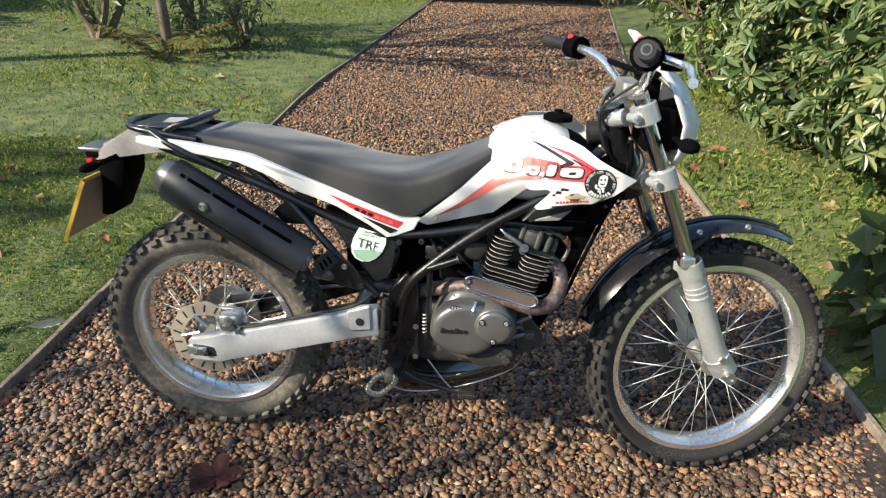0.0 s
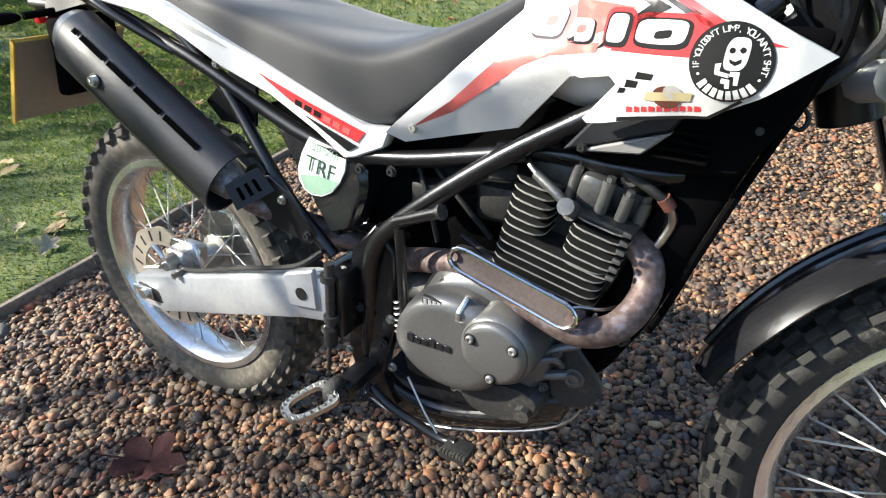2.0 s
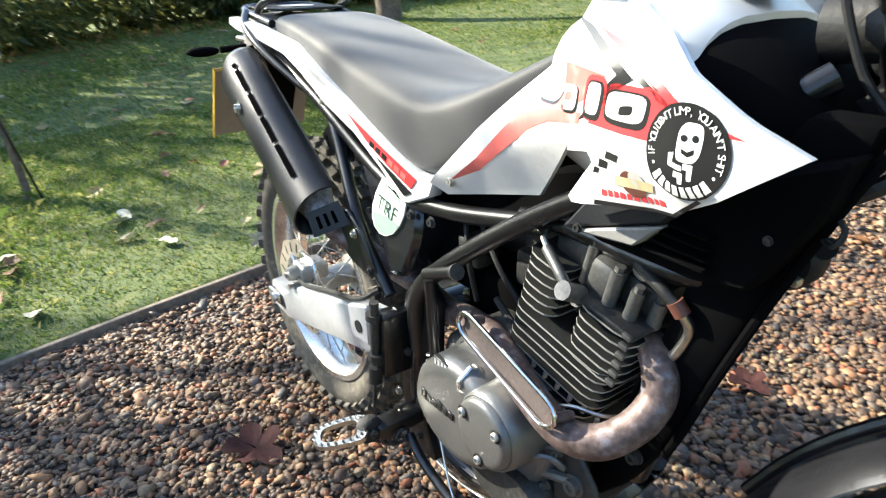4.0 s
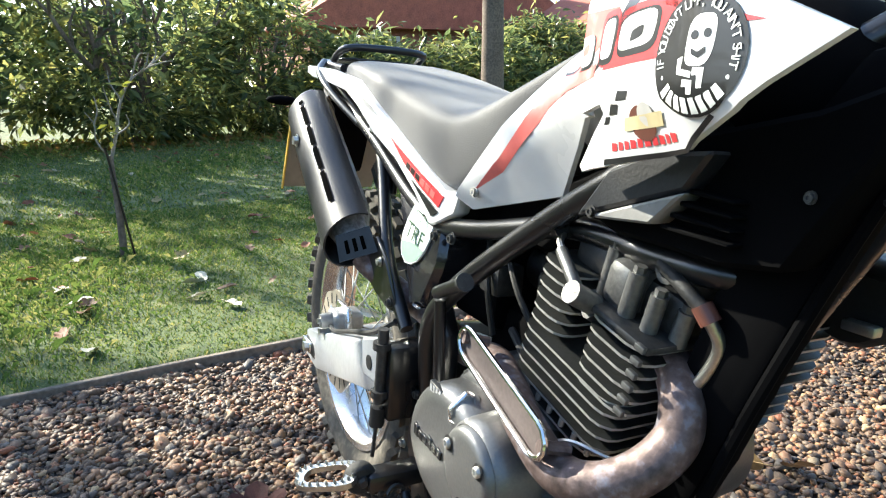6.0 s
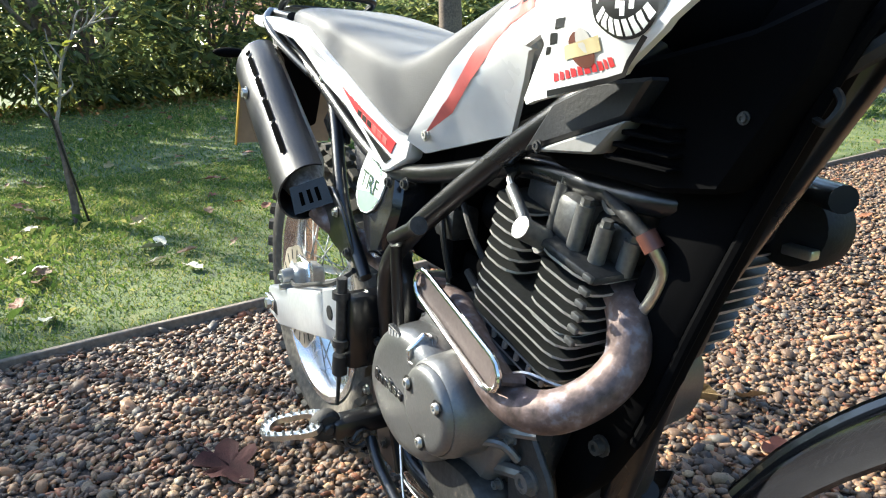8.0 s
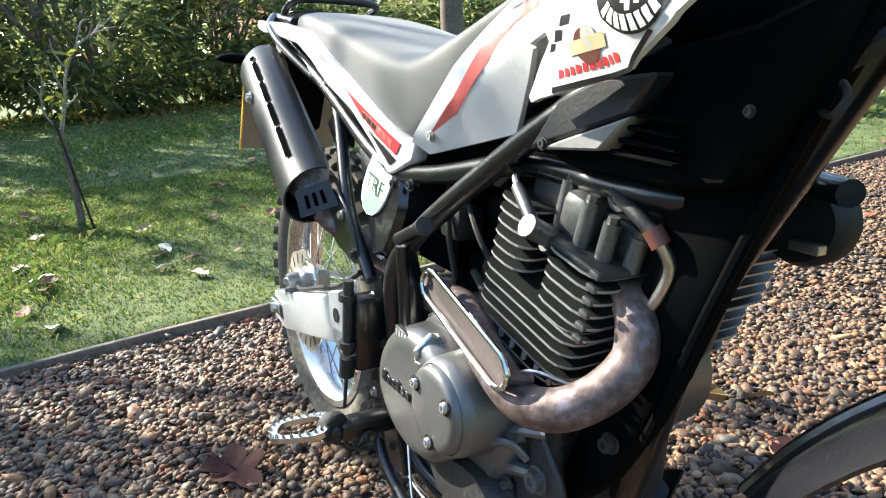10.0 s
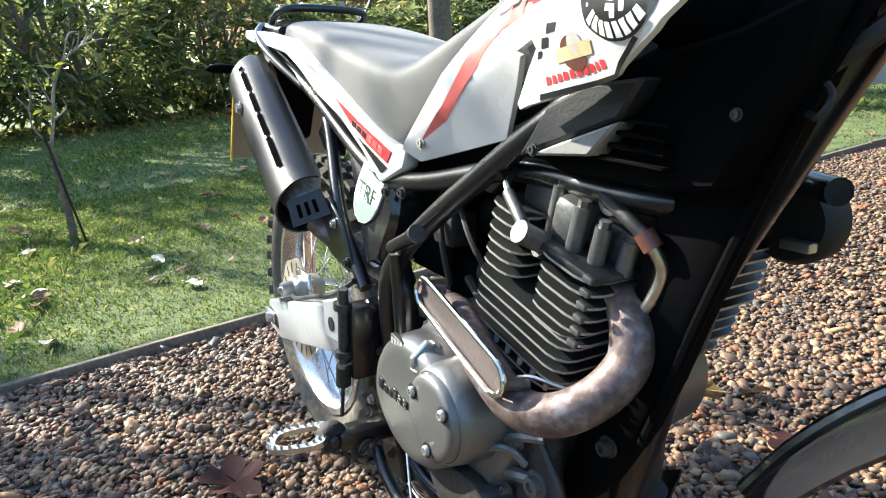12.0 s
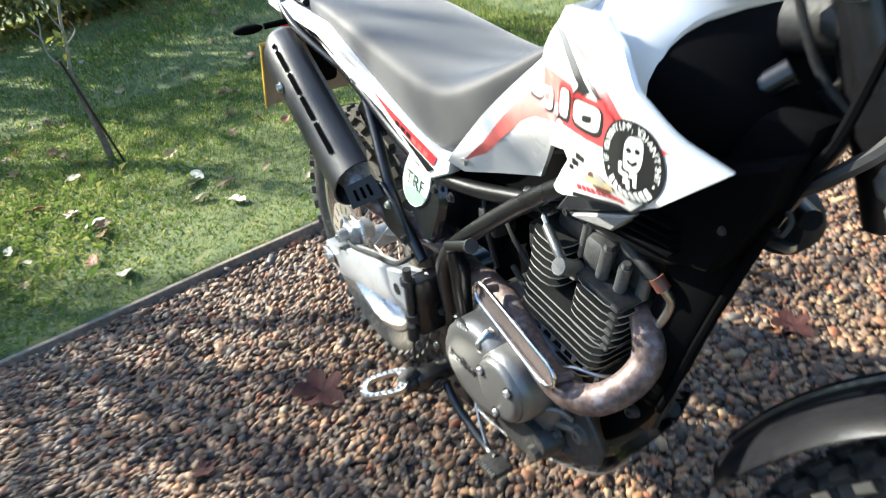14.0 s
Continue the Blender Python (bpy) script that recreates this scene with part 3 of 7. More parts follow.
for s in (-1, 1):
    leg = part("fork_leg", tube([on_fork(0.42, s * 0.095), on_fork(0.735, s * 0.095)], 0.030, 20, smooth=False), "fork", bike, "silver cast fork lower leg")
    part("stanchion", tube([on_fork(-0.02, s * 0.095), on_fork(0.44, s * 0.095)], 0.0195, 18, smooth=False), "stanchion", leg, "chromed fork tube")
    part("seal_collar", tube([on_fork(0.415, s * 0.095), on_fork(0.455, s * 0.095)], 0.0325, 20, smooth=False), "fork", leg)
    part("dust_seal", tube([on_fork(0.402, s * 0.095), on_fork(0.418, s * 0.095)], 0.027, 20, smooth=False), "black_rubber", leg)
    part("fork_ring", tube([on_fork(0.48, s * 0.095), on_fork(0.487, s * 0.095)], 0.0312, 20, smooth=False), "fork", leg)
    for d in (0.495, 0.51):
        part("fork_ring", tube([on_fork(d, s * 0.095), on_fork(d + 0.005, s * 0.095)], 0.0315, 20, smooth=False), "fork", leg)
    part("reflector_clamp", box(-0.018, 0.018, -0.006, 0.006, -0.014, 0.014, 0.003), "alu", leg).matrix_local = Matrix.Translation(on_fork(0.405, s * 0.118, -0.012))
    part("axle_lug", tube([on_fork(0.70, s * 0.095), on_fork(0.755, s * 0.09, 0.012)], 0.034, 18, smooth=False), "fork", leg)
    part("axle_end", turned([(s * 0.075, 0.0005), (s * 0.075, 0.016), (s * 0.136, 0.016), (s * 0.136, 0.008), (s * 0.13, 0.0005)], 16, centre=(1.40, 0, 0.338)), "steel", leg)
    part("pinch_bolt", turned([(s * 0.12, 0.0005), (s * 0.12, 0.009), (s * 0.131, 0.009), (s * 0.131, 0.0005)], 6, centre=tuple(on_fork(0.70, 0))), "steel", leg)
    part("mudguard_lug", box(-0.02, 0.03, -0.012, 0.012, -0.012, 0.012, 0.003), "fork", leg).matrix_local = Matrix.Translation(on_fork(0.43, s * 0.075, -0.01))
for d, nm in ((0.02, "top_yoke"), (0.185, "bottom_yoke")):
    yoke = part(nm, tube([on_fork(d, -0.06, -0.03), on_fork(d, 0, -0.055), on_fork(d, 0.06, -0.03)], 0.022, 10), "fork", bike, "cast aluminium fork yoke")
    for s in (-1, 1):
        part("clamp", tube([on_fork(d - 0.022, s * 0.095), on_fork(d + 0.022, s * 0.095)], 0.031, 18, smooth=False), "fork", yoke)
        part("clamp_lug", tube([on_fork(d, s * 0.075, -0.028), on_fork(d, s * 0.118, -0.028)], 0.012, 10, smooth=False), "fork", yoke)
        part("clamp_bolt", turned([(s * 0.118, 0.0005), (s * 0.118, 0.007), (s * 0.125, 0.007), (s * 0.125, 0.0005)], 6, centre=tuple(on_fork(d, 0, -0.028))), "steel", yoke)
part("fork_cap", tube([on_fork(-0.03, -0.095), on_fork(-0.018, -0.095)], 0.019, 6, smooth=False), "alu", bike)
part("fork_cap", tube([on_fork(-0.03, 0.095), on_fork(-0.018, 0.095)], 0.019, 6, smooth=False), "alu", bike)


# front mudguard: an arched shell over the wheel
def mudguard(centre, R, a0, a1, half, drop):
    rings = []
    for i in range(29):
        t = i / 28
        a = radians(a0 + (a1 - a0) * t)
        taper = min(1.0, 0.55 + 2.2 * min(t, 1 - t) + 0.1)
        ring = []
        for k in range(13):
            q = -1 + 2 * k / 12
            rr = R - drop * abs(q) ** 2.4
            ring.append(centre + Vector((rr * math.cos(a), q * half * taper, rr * math.sin(a))))
        rings.append(ring)
    own = loft(rings, cap=False, loop=False)
    bmesh.ops.recalc_face_normals(own, faces=own.faces)
    bmesh.ops.solidify(own, geom=own.faces[:], thickness=0.004)
    return own


guard = part("front_mudguard", mudguard(FW, 0.402, 63, 161, 0.062, 0.022), "gloss", bike, "gloss black plastic front mudguard")
part("mudguard_rib", tube([FW + Vector((0.404 * math.cos(radians(a)), 0, 0.404 * math.sin(radians(a)))) for a in range(68, 157, 8)], 0.006, 8, n=3), "gloss", guard)
for s in (-1, 1):
    bolt(FW + Vector((0.03, s * 0.05, 0.389)), 0.006, 0.006, "alu", guard, out=s)
    bolt(FW + Vector((-0.10, s * 0.05, 0.376)), 0.006, 0.006, "alu", guard, out=s)
    part("guard_bracket", tube([on_fork(0.40, s * 0.075, 0.0), FW + Vector((-0.05, s * 0.045, 0.385))], 0.009, 8, smooth=False), "black_rubber", guard)
# the front end is turned a little to the left about the steering head
PIVOT = on_fork(0, 0, -0.055)
STEER = Matrix.Translation(PIVOT) @ Matrix.Rotation(radians(14), 4, -U) @ Matrix.Translation(-PIVOT)
for ob in bike.children:
    if ob.name.split(".")[0] in ("front_wheel", "fork_leg", "top_yoke", "bottom_yoke", "fork_cap", "front_mudguard"):
        ob.matrix_basis = STEER @ ob.matrix_basis

# bodywork: tank and its side shrouds
def shroud_y(x, z):
    """How far out the right shroud stands."""
    y = float(np.interp(x, (0.58, 0.70, 0.775, 0.83, 0.88, 0.95, 1.01, 1.06, 1.12), (0.134, 0.138, 0.145, 0.158, 0.174, 0.199, 0.214, 0.212, 0.194)))
    y -= 0.6 * max(0.0, 0.86 - z) * min(1.0, max(0.0, (x - 0.90) / 0.08))
    if x < 0.87:
        y -= 0.55 * max(0.0, 0.757 + 0.47 * (x - 0.62) - z)
    top = 0.80 + 0.30 * (x - 0.60) if x < 0.86 else 0.935 - 0.10 * (x - 0.86)
    over = max(0.0, z - top)
    return -(y - 0.5 * over - 5.0 * over ** 2)


def skin(outline, off, step=0.01, thick=0.0, side=-1):
    """A sheet with that outline (x, z), laid on the curved shroud."""
    own = bmesh.new()
    step, off = 0.01, off * 0.28
    own.faces.new([own.verts.new((x, 0, z)) for x, z in outline])
    xs = [p[0] for p in outline]
    zs = [p[1] for p in outline]
    k = math.ceil(min(xs) / step)
    while k * step < max(xs):
        bmesh.ops.bisect_plane(own, geom=own.verts[:] + own.edges[:] + own.faces[:], plane_co=(k * step, 0, 0), plane_no=(1, 0, 0))
        k += 1
    k = math.ceil(min(zs) / step)
    while k * step < max(zs):
        bmesh.ops.bisect_plane(own, geom=own.verts[:] + own.edges[:] + own.faces[:], plane_co=(0, 0, k * step), plane_no=(0, 0, 1))
        k += 1
    for v in own.verts:
        v.co.y = (shroud_y(v.co.x, v.co.z) - off) * (1 if side < 0 else -1)
    if thick:
        bmesh.ops.recalc_face_normals(own, faces=own.faces)
        ret = bmesh.ops.extrude_face_region(own, geom=own.faces[:])
        for g in ret["geom"]:
            if isinstance(g, bmesh.types.BMVert):
                g.co.y += thick * (1 if side < 0 else -1)
    return own


def letters(text, size, m, mat, parent, name="printed_text"):
    """Flat printed letters, as a mesh."""
    cu = bpy.data.curves.new(name, "FONT")
    cu.body, cu.size, cu.align_x, cu.align_y, cu.extrude = text, size, "CENTER", "CENTER", 0.0001
    ob = bpy.data.objects.new(name, cu)
    me = bpy.data.meshes.new_from_object(ob)
    bpy.data.objects.remove(ob)
    me.materials.clear()
    me.materials.append(M[mat])
    t = part(name, me, mat, parent)
    t.matrix_local = m
    return t


def side_text(x, y, z, slope):
    """Where a text reads from the motorcycle's right side, along +x and rising by that slope."""
    return Matrix.Translation((x, y, z)) @ Matrix.Rotation(-radians(slope), 4, "Y") @ Matrix.Rotation(radians(90), 4, "X")


SHROUD = [(0.597, 0.741), (0.621, 0.728), (0.780, 0.768), (0.853, 0.845), (0.903, 0.856), (0.911, 0.849), (0.877, 0.808), (0.883, 0.804), (1.001, 0.831), (1.042, 0.855), (1.093, 0.894), (1.007, 0.936),
          (0.972, 0.958), (0.930, 0.974), (0.850, 0.973), (0.790, 0.958), (0.765, 0.944), (0.787, 0.913), (0.690, 0.822)]
tank = part("fuel_tank", loft([[Vector((x, hw * math.copysign(abs(math.cos(a)) ** 0.6, math.cos(a)), (zt + zb) / 2 + (zt - zb) / 2 * math.copysign(abs(math.sin(a)) ** 0.75, math.sin(a)))) for a in [2 * math.pi * k / 28 for k in range(28)]]
                               for x, hw, zt, zb in ((0.760, 0.080, 0.925, 0.84), (0.785, 0.112, 0.958, 0.80), (0.84, 0.135, 0.978, 0.79), (0.895, 0.145, 0.983, 0.79), (0.93, 0.142, 0.974, 0.80), (0.950, 0.12, 0.962, 0.82))]), "white", bike, "white plastic fuel tank")
for s in (-1, 1):
    sh = part("tank_shroud", skin(SHROUD, 0.0, 0.02, 0.006, s), "white", bike, "white plastic tank shroud with red and black graphics")
    bev = sh.modifiers.new("soft_edge", "BEVEL")
    bev.width, bev.segments, bev.limit_method, bev.angle_limit = 0.002, 2, "ANGLE", radians(50)
    if s > 0:
        part("red_flash", skin([(0.655, 0.765), (0.80, 0.885), (0.885, 0.90), (0.80, 0.855)], 0.001, 0.03, 0, s), "faded", sh)
        continue
    g = lambda nm, pts, mat, off=0.0012, st=0.02: part(nm, skin(pts, off, st), mat, sh)
    g("red_flash", [(0.636, 0.752), (0.700, 0.797), (0.772, 0.862), (0.800, 0.880), (0.850, 0.880), (0.888, 0.886), (0.886, 0.876), (0.830, 0.866), (0.795, 0.850), (0.700, 0.782)], "faded")
    g("red_flash", [(0.800, 0.872), (0.803, 0.916), (0.860, 0.925), (0.922, 0.922), (0.893, 0.898), (0.850, 0.880)], "faded")
    g("black_arrow", [(0.850, 0.963), (0.885, 0.948), (0.936, 0.925), (0.910, 0.905), (0.884, 0.879), (0.896, 0.884), (0.924, 0.902), (0.956, 0.925), (0.915, 0.942), (0.880, 0.956)], "black", 0.0016)
    g("red_line", [(0.885, 0.957), (0.945, 0.945), (0.995, 0.922), (1.040, 0.900), (0.996, 0.914), (0.945, 0.937)], "red", 0.0018)
    g("black_line", [(0.935, 0.938), (0.975, 0.925), (1.03, 0.901), (0.980, 0.915)], "black", 0.0014)
    g("red_wedge", [(0.940, 0.912), (0.975, 0.922), (1.000, 0.914), (1.056, 0.900), (1.000, 0.898), (0.978, 0.884), (0.900, 0.880)], "red", 0.0014)
    # the maker's mark as plain rounded shapes, two on the pale red field and two on a black shadow
    for i, (x0, z0, w, h) in enumerate(((0.801, 0.883, 0.040, 0.028), (0.849, 0.884, 0.031, 0.023), (0.896, 0.888, 0.020, 0.027), (0.926, 0.892, 0.048, 0.022))):
        def blob(f, grow=0.0, dx=0.0, dz=0.0):
            out = []
            for k in range(20):
                a = 2 * math.pi * k / 20
                u, v = math.copysign(abs(math.cos(a)) ** 0.5, math.cos(a)), math.copysign(abs(math.sin(a)) ** 0.5, math.sin(a))
                out.append((x0 + w / 2 + dx + u * (w / 2 * f + grow) + v * h * 0.10 * f, z0 + h / 2 + dz + v * (h / 2 * f + grow) + u * w * 0.03))
            return out
        if i > 1:
            g("mark_edge", blob(1, 0.006, 0.002, 0.0), "red", 0.0016)
        g("mark_shadow", blob(1, 0.0032 if i > 1 else 0.0014, 0.0012, -0.0014), "black", 0.0020)
        g("mark_block", blob(1), "white", 0.0026)
        if i != 2:
            g("mark_eye", blob(0.34, 0.0, 0.002, -0.002 if i == 3 else 0.001), "black" if i == 3 else "faded", 0.0032)
    # vents, the round sticker, the small stickers, the lower line
    for x0, z0, w, h in ((0.913, 0.841, 0.007, 0.006), (0.920, 0.848, 0.012, 0.008), (0.930, 0.858, 0.017, 0.007)):
        g("vent_hole", [(x0, z0), (x0 + w, z0 + 0.001), (x0 + w + 0.002, z0 + h), (x0 + 0.002, z0 + h)], "black", 0.0014)
    SC, SR = (1.014, 0.884), 0.0350
    disc_pts = [(SC[0] + SR * math.cos(t), SC[1] + SR * 0.98 * math.sin(t)) for t in [2 * math.pi * k / 40 for k in range(40)]]
    st = part("round_sticker", skin(disc_pts, 0.0026, 0.012), "black", sh, "round black sticker with white marks")
    pl = lambda pts, off=0.0034: part("white_mark", skin([(SC[0] + x * SR, SC[1] + z * SR) for x, z in pts], off, 0.012), "sticker", st)
    for k in range(8):
        a, d = radians(218 + 104 * (k + 0.5) / 8), radians(4.6)
        pl([(0.68 * math.cos(a - d), 0.68 * math.sin(a - d)), (0.93 * math.cos(a - d), 0.93 * math.sin(a - d)), (0.93 * math.cos(a + d), 0.93 * math.sin(a + d)), (0.68 * math.cos(a + d), 0.68 * math.sin(a + d))])
    for a in (206, 334):
        pl([(0.80 * math.cos(radians(a)) + 0.035 * math.cos(t), 0.80 * math.sin(radians(a)) + 0.035 * math.sin(t)) for t in [2 * math.pi * k / 8 for k in range(8)]])
    motto = "IF YOU DON'T LIMP, YOU AIN'T SHIT"
    for k, ch in enumerate(motto):
        if ch != " ":
            a = 196 - 212 * (k + 0.5) / len(motto)
            x, z = SC[0] + 0.81 * SR * math.cos(radians(a)), SC[1] + 0.81 * SR * math.sin(radians(a))
            letters(ch, 0.0078, side_text(x, shroud_y(x, z) - 0.0013, z, a - 90), "sticker", st)
    pl([(0.12 + 0.27 * math.copysign(abs(math.cos(t)) ** 0.6, math.cos(t)) + 0.05 * math.sin(t), 0.22 + 0.40 * math.copysign(abs(math.sin(t)) ** 0.7, math.sin(t))) for t in [2 * math.pi * k / 24 for k in range(24)]])
    for bar in (((-0.34, -0.06), (-0.20, -0.02), (-0.22, -0.22), (0.02, -0.26), (0.02, -0.36), (-0.32, -0.30)), ((0.04, -0.20), (0.26, -0.20), (0.26, -0.52), (0.16, -0.52), (0.14, -0.32), (0.04, -0.32)), ((-0.14, -0.38), (0.06, -0.40), (0.08, -0.62), (-0.02, -0.62), (-0.04, -0.50), (-0.14, -0.50))):
        pl(list(bar))
    dark = lambda pts: part("dark_mark", skin([(SC[0] + x * SR, SC[1] + z * SR) for x, z in pts], 0.0042, 0.02), "black", st)
    for cx, cz, r in ((0.0, 0.30, 0.075), (0.24, 0.32, 0.075)):
        dark([(cx + r * math.cos(t), cz + r * math.sin(t)) for t in [2 * math.pi * k / 10 for k in range(10)]])
    dark([(-0.04, 0.10), (0.10, 0.04), (0.24, 0.12), (0.25, 0.02), (0.12, -0.06), (-0.02, 0.00)])
    bs = part("small_sticker", skin([(0.963 + 0.014 * math.cos(t), 0.846 + (0.010 if math.sin(t) > 0 else 0.013) * math.sin(t)) for t in [2 * math.pi * k / 16 for k in range(16)]], 0.0022, 0.02), "brown", sh, "small brown and grey sticker")
    part("sticker_band", skin([(0.941, 0.838), (0.985, 0.844), (0.987, 0.853), (0.943, 0.847)], 0.0030, 0.02), "sand", bs)
    part("sticker_ring", skin([(0.968 + 0.009 * math.cos(t), 0.850 + 0.008 * math.sin(t)) for t in [2 * math.pi * k / 14 for k in range(14)]], 0.0028, 0.02), "grey", bs)
    for x0, w in ((0.924, 0.006), (0.932, 0.005), (0.939, 0.005), (0.946, 0.006), (0.954, 0.005), (0.961, 0.006), (0.969, 0.005), (0.976, 0.005), (0.983, 0.004), (0.989, 0.006)):
        z0 = 0.8235 + 0.17 * (x0 - 0.927)
        g("red_bar", [(x0, z0), (x0 + w, z0 + 0.19 * w), (x0 + w, z0 + 0.19 * w + 0.005), (x0, z0 + 0.0062)], "red", 0.0014)
    g("black_line", [(0.915, 0.8120), (1.003, 0.8290), (1.030, 0.851), (1.027, 0.8525), (1.001, 0.8315), (0.915, 0.8165)], "black", 0.0014)
    bolt(Vector((0.640, shroud_y(0.640, 0.752) - 0.001, 0.752)), 0.005, 0.004, "dull_alu", sh)
part("filler_cap", turned([(0.0, 0.036), (0.012, 0.036), (0.016, 0.030), (0.018, 0.012), (0.026, 0.010), (0.027, 0.001)], 28, "Z", (0.925, 0, 0.980)), "plastic", tank, "black plastic fuel cap")
part("tank_front", loft([[Vector((x, hw * math.copysign(abs(math.cos(a)) ** 0.6, math.cos(a)), (zt + zb) / 2 + (zt - zb) / 2 * math.copysign(abs(math.sin(a)) ** 0.75, math.sin(a)))) for a in [2 * math.pi * k / 24 for k in range(24)]]
                         for x, hw, zt, zb in ((0.945, 0.125, 0.958, 0.82), (0.99, 0.12, 0.938, 0.83), (1.03, 0.09, 0.905, 0.84), (1.06, 0.05, 0.88, 0.85))]), "plastic", tank, "black plastic panel before the tank")
part("tank_neck", tube([(1.00, 0, 0.952), (1.06, 0.0, 0.955), (1.09, 0, 0.93)], 0.03, 12), "black_rubber", tank)

# seat: one long stepped saddle
SEAT = [(0.005, 0.880, 0.900, 0.066), (0.025, 0.868, 0.918, 0.082), (0.08, 0.855, 0.926, 0.096), (0.20, 0.825, 0.912, 0.105), (0.33, 0.782, 0.886, 0.112), (0.44, 0.752, 0.862, 0.116), (0.52, 0.735, 0.848, 0.118), (0.58, 0.730, 0.848, 0.119), (0.64, 0.762, 0.866, 0.116), (0.71, 0.815, 0.894, 0.104), (0.775, 0.868, 0.926, 0.085), (0.80, 0.90, 0.940, 0.07)]


def seat_rings():
    out = []
    for i, (x, zb, zt, hw) in enumerate(SEAT):
        ring = []
        for k in range(32):
            a = 2 * math.pi * k / 32
            c, s = math.cos(a), math.sin(a)
            ring.append(Vector((x, hw * 1.06 * math.copysign(abs(c) ** 0.42, c), (zt + zb) / 2 + (zt - zb) / 2 * math.copysign(abs(s) ** 0.42, s))))
        out.append(ring)
    return out


saddle = part("seat", loft(seat_rings()), "seat", bike, "ribbed black vinyl bench seat")
sub = saddle.modifiers.new("smooth", "SUBSURF")
sub.levels = sub.render_levels = 2

# rear side panels: white blades under the seat
for s in (-1, 1):
    def blade(pts, y0, y1, nm, mat, parent, bv=0.0025):
        bm = slab(pts, y0, y1, bv)
        return part(nm, bm if s < 0 else mirrored(bm), mat, parent)
    sp = blade([(-0.105, 0.897), (-0.100, 0.912), (0.03, 0.903), (0.185, 0.882), (0.293, 0.843), (0.381, 0.812), (0.503, 0.765), (0.560, 0.742), (0.603, 0.744), (0.590, 0.716), (0.540, 0.694), (0.521, 0.690), (0.470, 0.724), (0.391, 0.766), (0.297, 0.797), (0.218, 0.836), (0.15, 0.862), (0.02, 0.880), (-0.06, 0.887)], -0.128, -0.105, "side_panel", "white", bike)
    sp["label"] = "white plastic side panel with red and black graphics"
    blade([(0.377, 0.796), (0.47, 0.763), (0.562, 0.734), (0.548, 0.718), (0.49, 0.737), (0.43, 0.764)], -0.1295, -0.128, "red_flash", "red", sp, 0)
    blade([(0.458, 0.744), (0.510, 0.726), (0.548, 0.712), (0.530, 0.703)], -0.1297, -0.128, "black_flash", "black", sp, 0)
    for k in range(6):
        x0, z0 = 0.443 + k * 0.0165, 0.7665 - k * 0.0055
        blade([(x0, z0), (x0 + 0.012, z0 - 0.004), (x0 + 0.009, z0 - 0.012), (x0 - 0.003, z0 - 0.008)], -0.1300, -0.1295, "graphic_bar", "black" if k < 3 else "faded", sp, 0)
    blade([(0.20, 0.866), (0.27, 0.846), (0.32, 0.826), (0.25, 0.842)], -0.1295, -0.128, "grey_flash", "grey", sp, 0)
    # dark airbox panel below
    ap = blade([(0.345, 0.745), (0.45, 0.708), (0.545, 0.695), (0.552, 0.64), (0.53, 0.575), (0.49, 0.56), (0.43, 0.635)], -0.122, -0.05, "airbox_panel", "gloss", bike, 0.010)
    for v in ap.data.vertices:
        v.co.y += (v.co.z - 0.65) * (0.18 if s < 0 else -0.18)
    if s < 0:
        trf = part("club_sticker", slab([(0.449, 0.708), (0.519, 0.692), (0.517, 0.668), (0.508, 0.648), (0.494, 0.632), (0.476, 0.623), (0.457, 0.622), (0.441, 0.629), (0.431, 0.642), (0.429, 0.660), (0.435, 0.682)], -0.1262, -0.1225, 0.0005), "sticker", bike, "green and white shield-shaped club sticker")
        part("green_field", slab([(0.434, 0.650), (0.470, 0.654), (0.507, 0.650), (0.493, 0.634), (0.476, 0.6255), (0.457, 0.6245), (0.443, 0.631)], -0.1268, -0.1262, 0), "green", trf)
blt = [(0.553, -0.132, 0.682), (0.417, -0.153, 0.614), (0.461, -0.153, 0.564), (0.285, -0.122, 0.80), (0.61, -0.138, 0.69), (0.525, -0.15, 0.52), (0.505, -0.16, 0.505), (0.49, -0.165, 0.41), (0.545, -0.14, 0.455), (0.60, -0.14, 0.45), (0.585, -0.14, 0.40), (0.60, -0.14, 0.36), (0.56, -0.135, 0.30), (0.52, -0.145, 0.37)]
for k, p in enumerate(blt):
    bolt(Vector(p), 0.0055, 0.006, "steel" if k % 2 else "case")


for o in (trf, *trf.children):
    for v in o.data.vertices:
        v.co.y += (v.co.z - 0.65) * 0.18
tilt = Matrix.Rotation(radians(-10.2), 4, "X")
letters("TRF", 0.034, side_text(0.4725, -0.1250, 0.665, -12) @ tilt, "dark_green", trf)
letters("2015/16", 0.0165, side_text(0.479, -0.1203, 0.691, -12) @ tilt, "green", trf)

